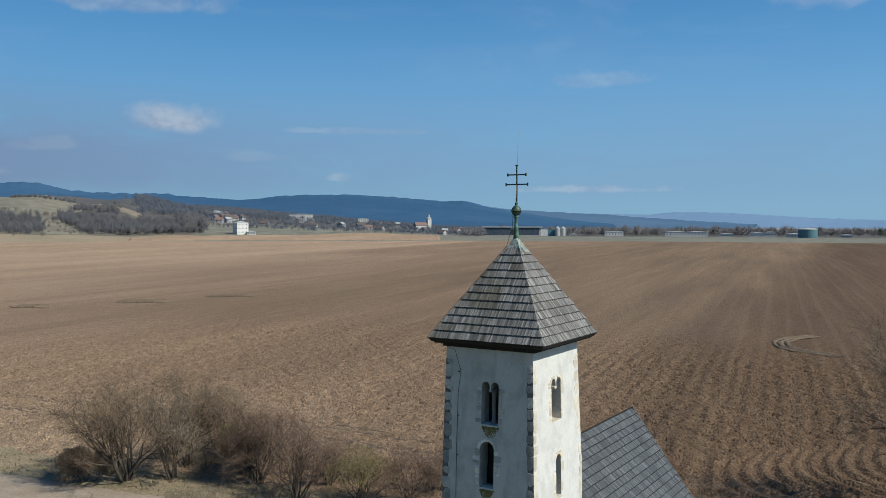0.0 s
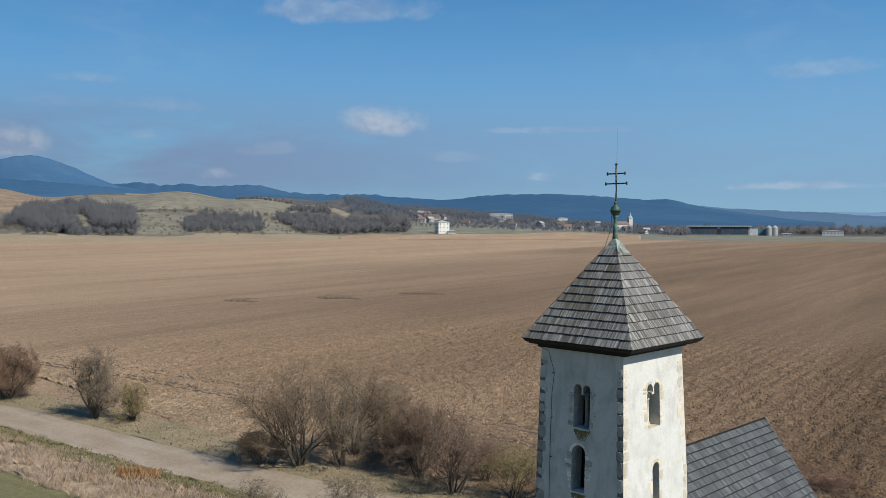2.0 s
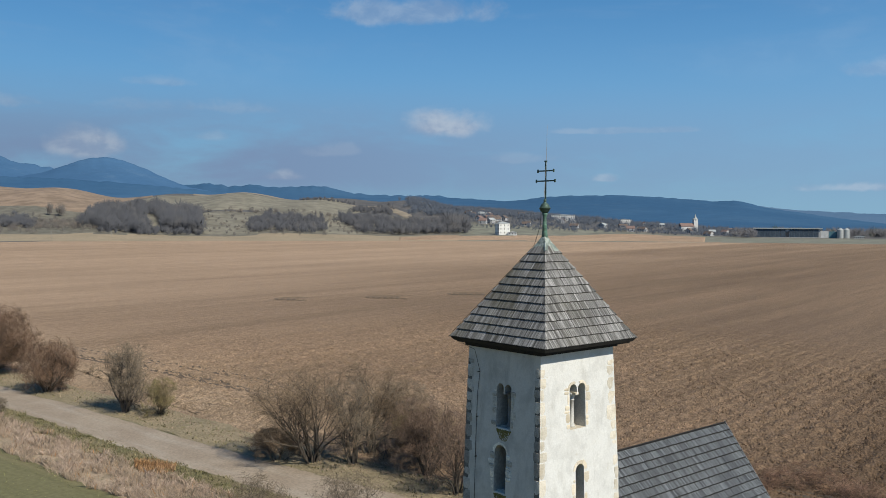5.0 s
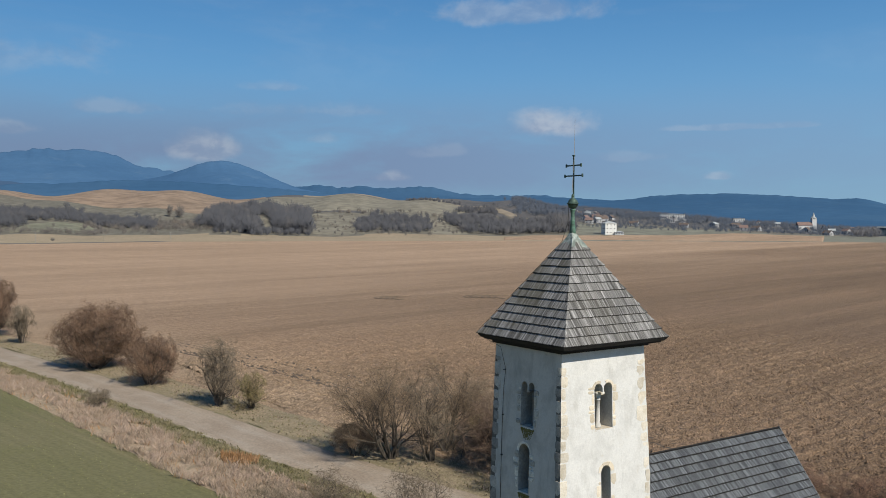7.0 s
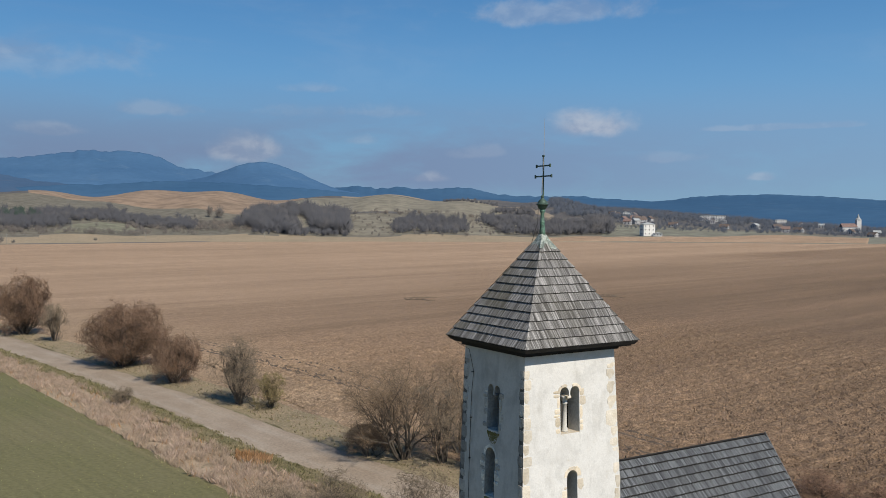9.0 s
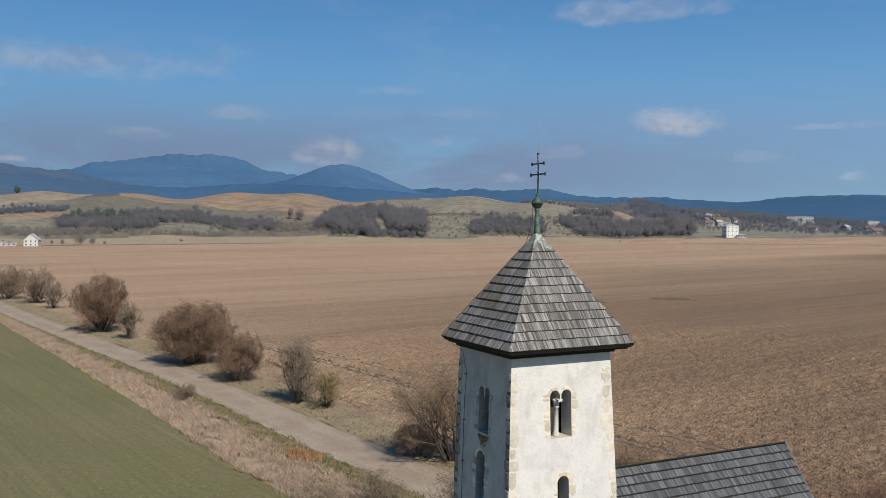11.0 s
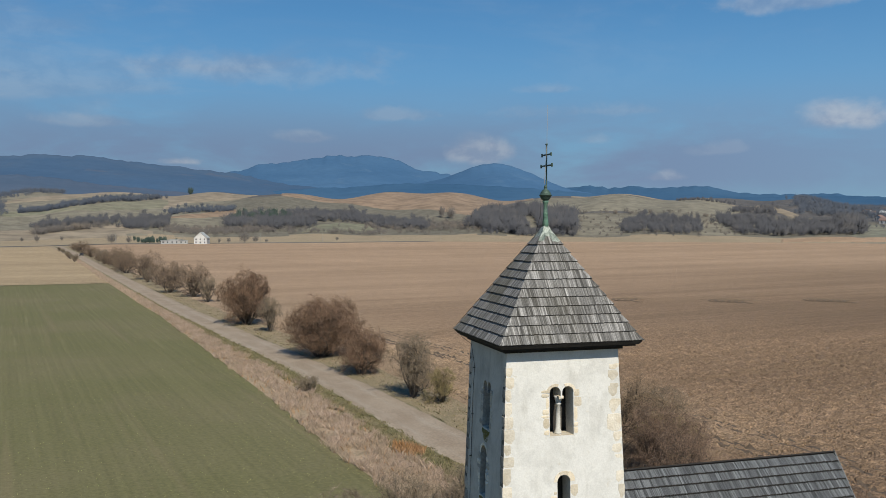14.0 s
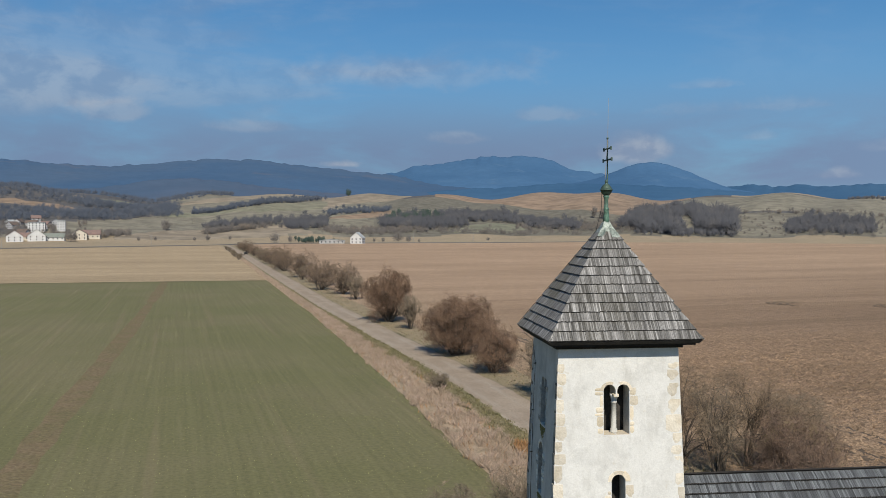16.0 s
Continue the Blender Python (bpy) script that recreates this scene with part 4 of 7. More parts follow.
hill_field("small green meadow among the scrub", "hill_green", ((7.2, 935, 945), (8.2, 940, 1012), (9.5, 945, 1035), (11.4, 950, 1050), (12, 960, 1000)), 86)
hill_field("orange-brown ploughed field on the hill", "hill_orange", ((6, 1310, 1500), (8, 1303, 1500), (9.4, 1280, 1500), (11, 1222, 1500), (12.6, 1190, 1500), (14.6, 1152, 1500), (16.7, 1120, 1500), (18.4, 1099, 1480), (20, 1200, 1480), (21.6, 1322, 1450), (22.6, 1380, 1430)), 87)
hill_field("pale olive clearing between the woods", "hill_olive", ((21.8, 980, 1100), (22.4, 978, 1110), (23, 987, 1100)), 88)
hill_field("wide dry olive pasture on the hill", "hill_olive", ((21.5, 1180, 1290), (23, 1170, 1420), (24.7, 1160, 1440), (26, 1150, 1420), (28.8, 1150, 1400), (31, 1130, 1400), (34, 1130, 1400), (35, 1180, 1330), (35.6, 1215, 1300)), 89)
hill_field("pale tan top of the dry pasture", "hill_tan", ((24.9, 1440, 1500), (26, 1422, 1500), (29, 1402, 1510), (32, 1402, 1500), (33.8, 1402, 1460)), 90)
hill_field("pale olive slope with scattered bushes", "hill_olive", ((24.8, 925, 1154), (26.5, 920, 1140), (28.2, 920, 1118), (28.9, 920, 1090)), 91)
hill_field("pale olive slope beside the thicket", "hill_olive", ((32.9, 960, 1050), (33.3, 925, 1101), (34.2, 922, 1125), (35.2, 922, 1110), (35.7, 925, 1000)), 92)
hill_field("pale tan strip below the crest", "hill_tan", ((34.8, 1305, 1330), (36.5, 1240, 1310), (37.7, 1180, 1240), (38.6, 1140, 1200), (39, 1150, 1170)), 93)
hill_field("tan stubble field beyond the main road", "hill_tan", ((-14.5, 868, 905), (-13.3, 866, 935), (-11, 870, 1010), (-7.5, 880, 1015), (-5.4, 890, 1012), (-3.6, 900, 990)), 94)


def mountain(name, label, near, dist, back, ridge, material, seed, rough=0.05):
    """A wooded range: its ridge line as (azimuth, elevation) in degrees at a distance, with spurs and gullies below."""
    a0, a1 = ridge[0][0], ridge[-1][0]
    azs = np.arange(a0, a1 + 0.01, 0.16)
    rs = np.concatenate([np.linspace(near, dist - 30, 40), [dist - 10, dist, dist + 10], np.linspace(dist + 40, back, 6)])
    a, r = np.meshgrid(azs, rs)
    el = np.interp(azs, [p[0] for p in ridge], [p[1] for p in ridge])
    for _ in range(2):
        el = np.convolve(np.pad(el, 2, "edge"), np.ones(5) / 5, "valid")
    foot = el.copy()
    for _ in range(4):
        foot = np.convolve(np.pad(foot, 10, "edge"), np.ones(21) / 21, "valid")
    crest = el - foot + rough * wild((len(azs), 4), 3, seed)[:, 0] + 0.5 * rough * wild((len(azs), 4), 1.2, seed + 1)[:, 0]
    top, crest = 16.4 + dist * np.tan(np.radians(foot)), dist * np.radians(crest)
    s = np.clip((r - near) / (dist - near), 0, 1)
    down = 1 - 0.8 * np.clip((r - dist) / (back - dist), 0, 1)
    bend = 0.4 * wild((a.shape[0] * 4, a.shape[1]), 26, seed + 3)[::4]
    gully = 0.02 * wild((a.shape[0] * 4, a.shape[1]), 18, seed + 2)[::4] * (1 - s) * s * 4
    z = (np.maximum(top[None], 0) * (s ** 0.9 + gully) + crest[None] * s ** 7) * down - 6 * (s <= 0)
    aa = a + bend * (1 - s)
    v = np.stack([r * np.sin(np.radians(aa)), r * np.cos(np.radians(aa)), z], -1).reshape(-1, 3)
    tagged(new(name, fast_mesh(name, v, grid_faces(*a.shape), material, smooth=True)), label, "mountain", kind="structure")


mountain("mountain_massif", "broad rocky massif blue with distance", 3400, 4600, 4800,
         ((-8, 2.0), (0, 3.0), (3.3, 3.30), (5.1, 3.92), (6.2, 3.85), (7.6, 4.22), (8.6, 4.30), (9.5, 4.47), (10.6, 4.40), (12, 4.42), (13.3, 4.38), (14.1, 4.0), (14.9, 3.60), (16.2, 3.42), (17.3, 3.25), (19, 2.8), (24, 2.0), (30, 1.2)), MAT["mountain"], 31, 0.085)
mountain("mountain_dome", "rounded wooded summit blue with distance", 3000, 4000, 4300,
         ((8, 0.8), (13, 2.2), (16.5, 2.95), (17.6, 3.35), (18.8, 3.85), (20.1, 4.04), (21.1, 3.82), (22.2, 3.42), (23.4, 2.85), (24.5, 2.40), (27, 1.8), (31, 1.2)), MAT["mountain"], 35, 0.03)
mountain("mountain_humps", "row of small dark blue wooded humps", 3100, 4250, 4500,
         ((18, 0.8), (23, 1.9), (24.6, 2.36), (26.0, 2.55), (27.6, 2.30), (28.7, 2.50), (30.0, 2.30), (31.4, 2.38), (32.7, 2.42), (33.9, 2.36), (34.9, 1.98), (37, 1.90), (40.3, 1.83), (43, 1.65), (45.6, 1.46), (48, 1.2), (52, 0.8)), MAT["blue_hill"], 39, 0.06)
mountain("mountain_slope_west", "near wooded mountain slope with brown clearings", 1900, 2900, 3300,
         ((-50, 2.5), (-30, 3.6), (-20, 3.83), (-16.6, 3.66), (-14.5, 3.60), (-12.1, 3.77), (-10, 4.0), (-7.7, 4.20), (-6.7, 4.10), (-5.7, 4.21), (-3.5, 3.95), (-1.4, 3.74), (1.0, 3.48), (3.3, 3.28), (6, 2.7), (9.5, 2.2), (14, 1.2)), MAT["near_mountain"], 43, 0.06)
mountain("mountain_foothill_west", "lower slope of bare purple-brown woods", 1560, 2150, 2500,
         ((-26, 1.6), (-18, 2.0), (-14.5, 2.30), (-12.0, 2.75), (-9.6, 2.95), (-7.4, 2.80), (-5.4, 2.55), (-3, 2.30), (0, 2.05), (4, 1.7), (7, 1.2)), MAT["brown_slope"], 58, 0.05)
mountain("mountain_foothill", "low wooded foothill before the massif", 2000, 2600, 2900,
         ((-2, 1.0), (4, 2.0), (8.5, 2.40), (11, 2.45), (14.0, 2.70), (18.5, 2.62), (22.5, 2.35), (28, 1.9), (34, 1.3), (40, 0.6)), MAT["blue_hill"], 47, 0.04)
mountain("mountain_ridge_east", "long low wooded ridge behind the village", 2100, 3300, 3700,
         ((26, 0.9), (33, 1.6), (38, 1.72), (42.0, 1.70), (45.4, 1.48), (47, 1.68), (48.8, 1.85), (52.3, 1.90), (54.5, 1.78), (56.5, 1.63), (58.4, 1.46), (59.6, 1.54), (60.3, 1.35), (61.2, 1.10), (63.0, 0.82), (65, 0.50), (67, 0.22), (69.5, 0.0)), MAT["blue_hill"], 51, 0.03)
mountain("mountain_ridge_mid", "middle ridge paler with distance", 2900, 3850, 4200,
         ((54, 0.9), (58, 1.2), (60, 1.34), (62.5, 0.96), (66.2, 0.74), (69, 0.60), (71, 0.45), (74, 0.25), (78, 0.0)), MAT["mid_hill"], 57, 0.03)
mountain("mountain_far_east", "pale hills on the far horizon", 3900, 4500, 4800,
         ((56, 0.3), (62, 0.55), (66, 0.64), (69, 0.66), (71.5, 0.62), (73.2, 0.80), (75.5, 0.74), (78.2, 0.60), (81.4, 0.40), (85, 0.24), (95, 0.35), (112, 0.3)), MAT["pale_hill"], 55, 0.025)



# ---- far woods ----
def tree_cloud(name, label, spots, material, seed, sprays=46, slim=0.36, dense=True):
    """Many bare trees far off: each a stem and a rounded crown of fine rising twigs."""
    rng = np.random.default_rng(seed)
    n, sprays = len(spots), int((2.7 if dense else 2.0) * sprays)
    x, y, z, h = np.array(spots).T
    hh = h[:, None, None]
    wide = 1.12 * slim * (0.75 + 0.75 * rng.random((n, 1, 1)))
    mid = np.stack([x, y, z + 0.50 * h], -1)[:, None]
    radii = np.concatenate([wide, wide, np.full((n, 1, 1), 0.50)], -1) * hh
    d = rng.standard_normal((n, sprays, 3))
    d /= np.linalg.norm(d, axis=-1, keepdims=True)
    tip = mid + radii * d * (0.35 + 0.68 * rng.random((n, sprays, 1)) ** 0.55)
    root = np.stack([x, y, z + 0.12 * h], -1)[:, None] + np.array([0, 0, 1.0]) * (0.42 * hh * rng.random((n, sprays, 1)))
    root = root + (tip - root) * (0.15 + 0.45 * rng.random((n, sprays, 1)))
    root[..., 2:] -= 0.07 * hh
    way = tip - root
    side = np.cross(way, rng.standard_normal((n, sprays, 3)) * 0.6 + np.stack([x, y, 0 * x], -1)[:, None] / 1000.0)
    side /= np.linalg.norm(side, axis=-1, keepdims=True)
    size = ((0.007 if dense else 0.004) + 0.008 * rng.random((n, sprays, 1))) * hh
    tri = [root - size * side, root + size * side, tip]
    # shading normals are bent south and up, so that the crowns light evenly
    lean = 0.35 * d + np.array([0.0, -0.55, 0.55])
    flip = (np.cross(tri[1] - tri[0], tri[2] - tri[0]) * lean).sum(-1, keepdims=True) < 0
    tri = [tri[0], np.where(flip, tri[2], tri[1]), np.where(flip, tri[1], tri[2])]
    v = [np.stack(tri, 2).reshape(-1, 3)]
    nrm = [np.repeat(lean[:, :, None], 3, 2).reshape(-1, 3)]
    f = [np.arange(n * sprays * 3).reshape(-1, 3)]
    # stem
    s = 0.014 * h
    foot = [np.stack([x + q * s, y, z - 0.4], -1) for q in (-1, 1)] + [np.stack([x, y, z + 0.7 * h], -1)]
    v.append(np.stack(foot, 1).reshape(-1, 3))
    nrm.append(np.tile(np.array([[0, -1.0, 0.2]]), (n * 3, 1)))
    f.append(n * sprays * 3 + np.arange(n * 3).reshape(-1, 3))
    v, nrm, f = np.concatenate(v), np.concatenate(nrm), np.concatenate(f)
    me = fast_mesh(name, v, f, material, smooth=True)
    nrm /= np.linalg.norm(nrm, axis=1, keepdims=True)
    me.normals_split_custom_set_from_vertices(nrm.astype(np.float32))
    tagged(new(name, me), label, "woods", kind="stuff")


def spots_band(band, count, h0, h1, seed):
    """Places for trees within a band of the hills: (azimuth, near, far) at its corners."""
    rng = np.random.default_rng(seed)
    b = np.array(band, float)
    a = b[0, 0] + (b[-1, 0] - b[0, 0]) * rng.random(count)
    r = np.interp(a, b[:, 0], b[:, 1])
    r = r + (np.interp(a, b[:, 0], b[:, 2]) - r) * rng.random(count)
    stray = (rng.random(count) < 0.3) * (b[-1, 0] - b[0, 0] > 0.5)
    a, r = a + 0.35 * stray * rng.standard_normal(count), r + 22 * stray * np.abs(rng.standard_normal(count))
    lump = 0.5 + 0.5 * np.sin(a * 9.1 + seed) * np.sin(r * 0.045 + seed * 2)
    h = h0 + (h1 - h0) * np.clip(0.55 * rng.random(count) + 0.5 * lump, 0, 1.05)
    z = np.maximum(hill_height(a, r), -0.1)
    return [(rr * math.sin(radians(aa)), rr * math.cos(radians(aa)), zz, hh) for aa, rr, zz, hh in zip(a, r, z, h)]


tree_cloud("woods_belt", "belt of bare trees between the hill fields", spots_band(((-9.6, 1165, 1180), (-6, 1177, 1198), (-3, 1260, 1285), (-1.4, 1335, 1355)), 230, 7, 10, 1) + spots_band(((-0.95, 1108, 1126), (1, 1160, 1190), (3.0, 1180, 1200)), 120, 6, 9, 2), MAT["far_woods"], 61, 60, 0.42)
tree_cloud("woods_northwest", "open bare woods below the green field", spots_band(((-8.9, 1000, 1025), (-6.1, 1005, 1030), (-4, 1025, 1050)), 130, 7, 11, 3), MAT["woods"], 62, 60, 0.34)
tree_cloud("woods_west", "dense dark bare woods round the farm slope", spots_band(((-3.9, 981, 1000), (-2.6, 961, 1060), (-1.1, 985, 1035)), 170, 8, 12, 4) + spots_band(((2.6, 1000, 1070), (5.3, 978, 1085), (8.0, 985, 1130)), 330, 8, 14, 5) + spots_band(((8.1, 1036, 1100), (10.9, 1048, 1130), (13.5, 990, 1050), (15.4, 975, 1010)), 330, 7, 12, 6), MAT["woods"], 63, 60, 0.42)
tree_cloud("slope_scrub", "low brown bare scrub at the foot of the woods", spots_band(((-1.4, 948, 985), (2.6, 948, 1000), (5.6, 955, 985)), 260, 3.5, 7, 42) + spots_band(((11.4, 985, 1040), (18.4, 960, 1040)), 160, 4, 8, 43), MAT["birch"], 79, 40, 0.5)
tree_cloud("scrub_belt", "low bare scrub along the foot of the hill", spots_band(((-1.5, 930, 968), (7.2, 925, 985), (8, 925, 940), (11.5, 925, 948), (12.4, 925, 985), (18.6, 930, 1060), (19.5, 915, 930)), 380, 3.5, 8, 7), MAT["birch"], 64, 44, 0.5, False)
tree_cloud("tree_pair", "two tall bare trees on the orange field", spots_band(((16.45, 1078, 1084), (16.55, 1078, 1084)), 1, 17, 18, 8) + spots_band(((17.0, 1080, 1084), (17.1, 1080, 1084)), 1, 17, 18, 9), MAT["birch"], 65, 240, 0.36, False)
tree_cloud("woods_middle", "tall dense bare woods on the slope", spots_band(((18.6, 990, 1040), (19.5, 930, 1130), (21.8, 930, 1130)), 190, 11, 20, 10) + spots_band(((23, 960, 1120), (24.4, 945, 1150), (25.2, 930, 1080)), 170, 14, 23, 11) + spots_band(((21.5, 1120, 1190), (23.4, 1120, 1190)), 60, 12, 18, 12) + spots_band(((19.4, 915, 965), (25.2, 915, 965)), 110, 5, 10, 13), MAT["woods"], 66, 80)
tree_cloud("orchard_scrub", "scattered bare bushes on the pasture", spots_band(((25, 915, 1110), (28.5, 910, 1110)), 46, 3, 6.5, 14) + spots_band(((25, 1140, 1150), (28.8, 1136, 1146), (36, 1120, 1132)), 80, 4, 7, 15) + spots_band(((33.2, 925, 1090), (35.4, 925, 1090)), 34, 3, 7, 16) + spots_band(((28.4, 900, 906), (34, 900, 906)), 7, 5, 8, 17)
           + spots_band(((-11.3, 985, 990), (-11.2, 985, 990)), 1, 10, 11, 18), MAT["birch"], 67, 70, 0.42, False)
tree_cloud("woods_hillside", "dark bare thicket below the pasture", spots_band(((28.3, 940, 1060), (30.7, 925, 1080), (33.1, 935, 1060)), 290, 7, 12, 19), MAT["woods"], 68, 56)
tree_cloud("crest_hedges", "bare hedges on the crest of the hill", spots_band(((31.6, 1330, 1345), (35.2, 1325, 1345)), 80, 4, 7, 20) + spots_band(((35.1, 1215, 1240), (35.5, 1210, 1270), (37.6, 1145, 1200)), 110, 6, 10, 21), MAT["woods"], 69, 48)
tree_cloud("woods_east", "dark dense bare thicket beside the white mill", spots_band(((34.2, 1090, 1130), (35.5, 945, 1110), (38, 940, 1080), (40.6, 940, 1060), (42.5, 945, 1070)), 470, 8, 14, 22) + spots_band(((41.2, 960, 1060), (42.6, 960, 1060)), 60, 15, 21, 23), MAT["woods"], 70, 60)
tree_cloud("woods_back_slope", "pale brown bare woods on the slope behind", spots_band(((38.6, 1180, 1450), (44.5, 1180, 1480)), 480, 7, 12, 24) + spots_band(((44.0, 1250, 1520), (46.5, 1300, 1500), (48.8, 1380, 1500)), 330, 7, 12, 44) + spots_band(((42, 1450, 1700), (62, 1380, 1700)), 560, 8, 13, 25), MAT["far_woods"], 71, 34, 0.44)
WEST_WOODS = (((-22, 1060, 1180), (-19.5, 1060, 1165), (-17, 1050, 1110), (-15.8, 1050, 1100), (-13.5, 1095, 1200), (-11.5, 1125, 1230), (-10.4, 1130, 1235)),
              ((-22, 1265, 1460), (-18.3, 1220, 1460), (-16.2, 1160, 1250), (-15.6, 1165, 1215), (-13.2, 1225, 1275), (-10.6, 1200, 1250)),
              ((-22, 1360, 1520), (-16, 1345, 1520), (-13.4, 1360, 1520), (-10.8, 1290, 1520), (-7, 1430, 1520)))
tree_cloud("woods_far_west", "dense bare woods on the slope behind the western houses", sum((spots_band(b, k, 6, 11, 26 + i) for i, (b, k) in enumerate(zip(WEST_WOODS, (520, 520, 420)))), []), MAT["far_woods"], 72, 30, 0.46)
tree_cloud("roadside_trees", "scattered bare trees beside the main road", [(r * math.sin(radians(a)), r * math.cos(radians(a)), max(float(hill_height(np.array(a), np.array(float(r)))), -0.1), h) for a, r, h in (
    (-11.25, 1002, 15), (-13.0, 854, 5), (-12.0, 858, 5.5), (-8.8, 857, 8), (-9.6, 866, 5), (-7.4, 870, 5), (-16.95, 848, 13), (-16.7, 852, 11), (-3.6, 806, 8), (-4.6, 812, 11), (3.5, 815, 13), (4.2, 818, 8), (1.9, 811, 5), (2.5, 812, 6), (4.9, 813, 4), (9.5, 845, 4))], MAT["birch"], 77, 170, 0.40, False)
tree_cloud("village_hedges", "low bare hedges and garden trees round the western houses", spots_band(((-15.2, 890, 925), (-13.4, 905, 945)), 60, 5, 8, 38) + spots_band(((-21.5, 870, 1050), (-15.9, 870, 1040)), 110, 4, 9, 39) + spots_band(((-9.0, 935, 945), (-5.0, 985, 1000)), 70, 6, 11, 40), MAT["birch"], 78, 50, 0.42)
tree_cloud("village_trees", "bare garden trees between the village houses", spots_band(((42.6, 1040, 1210), (61, 1060, 1210)), 360, 4, 8, 29) + spots_band(((42.6, 1210, 1400), (61, 1210, 1400)), 420, 7, 12, 30), MAT["far_woods"], 73, 34, 0.42)
tree_cloud("tree_line_east", "long line of bare birches on the plain", spots_band(((60, 1205, 1330), (78, 1205, 1330), (98, 1205, 1420)), 760, 8, 15, 31) + spots_band(((65.5, 1185, 1210), (80, 1185, 1205)), 120, 8, 19, 32), MAT["birch_line"], 74, 56, 0.34)
tree_cloud("birch_clump", "clump of slim bare birches beside the hall", spots_band(((59.6, 1080, 1130), (61.0, 1090, 1140)), 40, 8, 14, 33), MAT["birch_line"], 75, 60, 0.26, False)
tree_cloud("conifers", "dark conifers standing in the bare woods", spots_band(((2.9, 1050, 1100), (6.4, 1040, 1100)), 26, 10, 16, 34) + spots_band(((62, 1205, 1290), (96, 1205, 1290)), 30, 10, 18, 35) + spots_band(((-3.1, 800, 815), (-1.3, 800, 815)), 34, 4, 7.5, 36) + spots_band(((-1.0, 800, 808), (-0.3, 800, 808)), 7, 3, 4.5, 41) + spots_band(((0.2, 1480, 1490), (0.5, 1480, 1490)), 2, 14, 16, 37), MAT["conifer"], 76, 90, 0.30)


# ---- far buildings ----
def house(name, label, wide, deep, wall, rise, wall_mat, roof_mat, floors=2, bays=3, hip=False, category="house"):
    """A gabled or hipped house with windows, at the origin; its gable looks along y."""
    h = thing(name, label, category)
    w, d = wide / 2, deep / 2
    bm = bmesh.new()
    box(bm, (-w, -d, -1), (w, d, wall))
    if not hip:
        for s in (-1, 1):
            bm.faces.new([bm.verts.new(p) for p in ((-w, s * d, wall), (w, s * d, wall), (0, s * d, wall + rise))])
    part("wall", bm, wall_mat, h)
    o, t = 0.5, 0.25
    slope = rise / w
    bm = bmesh.new()
    if hip:
        k = min(d * 0.9, w)
        a = [(-w - o, -d - o, wall), (w + o, -d - o, wall), (w + o, d + o, wall), (-w - o, d + o, wall), (0, -d + k, wall + rise), (0, d - k, wall + rise)]
        vs = [bm.verts.new(p) for p in a]
        for q in ((0, 1, 4), (1, 2, 5, 4), (2, 3, 5), (3, 0, 4, 5), (3, 2, 1, 0)):
            bm.faces.new([vs[i] for i in q])
    else:
        for s in (-1, 1):
            lo = [(s * (w + o), y, wall - o * slope) for y in (-d - o, d + o)]
            hi = [(0, y, wall + rise) for y in (-d - o, d + o)]
            vs = [bm.verts.new((x, y, z + k)) for k in (0.02, t) for x, y, z in (lo[0], lo[1], hi[1], hi[0])]
            for q in ((0, 1, 2, 3), (7, 6, 5, 4), (0, 4, 5, 1), (1, 5, 6, 2), (2, 6, 7, 3), (3, 7, 4, 0)):
                bm.faces.new([vs[i] for i in q])
    part("roof", bm, roof_mat, h)
    fh = wall / floors
    win = boxed((-0.5, -0.06, -0.65), (0.5, 0.06, 0.65))
    wm = bpy.data.meshes.new("window")
    win.to_mesh(wm)
    win.free()
    wm.materials.append(MAT["pane"])
    for f in range(floors):
        z = fh * (f + 0.55)
        for b in range(bays):
            for s in (-1, 1):
                ob = child(new("window", wm), h)
                ob.matrix_basis = pose(-w + wide * (b + 0.5) / bays, s * d, z)
        for b in range(max(2, int(deep / 3.6))):
            for s in (-1, 1):
                ob = child(new("window", wm), h)
                ob.matrix_basis = pose(s * w, -d + deep * (b + 0.5) / max(2, int(deep / 3.6)), z, 0, 0, 90)
    return h


def polar(az, r, turn, z=None):
    a = radians(az)
    g = float(hill_height(np.array(az), np.array(float(r))))
    return pose(r * math.sin(a), r * math.cos(a), max(g, -0.1) if z is None else z, 0, 0, turn)


mill = house("mill", "tall white mill building with a pale hipped roof", 13.0, 11.5, 12.4, 2.4, MAT["mill_wall"], MAT["grey_roof"], 3, 3, True, "mill")
mill.matrix_world = polar(44.93, 961, -22)
annex = house("mill_annex", "low white annex beside the mill", 9, 6, 3.2, 1.0, MAT["white_wall"], MAT["grey_roof"], 1, 3, True, "outbuilding")
annex.matrix_world = polar(45.6, 955, -50)
farm = house("farmhouse", "white gabled farmhouse with a pale roof", 10.5, 14, 5.2, 4.6, MAT["white_wall"], MAT["grey_roof"], 2, 3)
farm.matrix_world = pose(10.4, 757, -0.1, 0, 0, -12)
shed = house("farm_shed", "long low grey farm shed", 22, 6, 2.6, 1.1, MAT["grey_wall"], MAT["grey_roof"], 1, 6, False, "shed")
shed.matrix_world = pose(-12, 768, -0.1, 0, 0, 0)
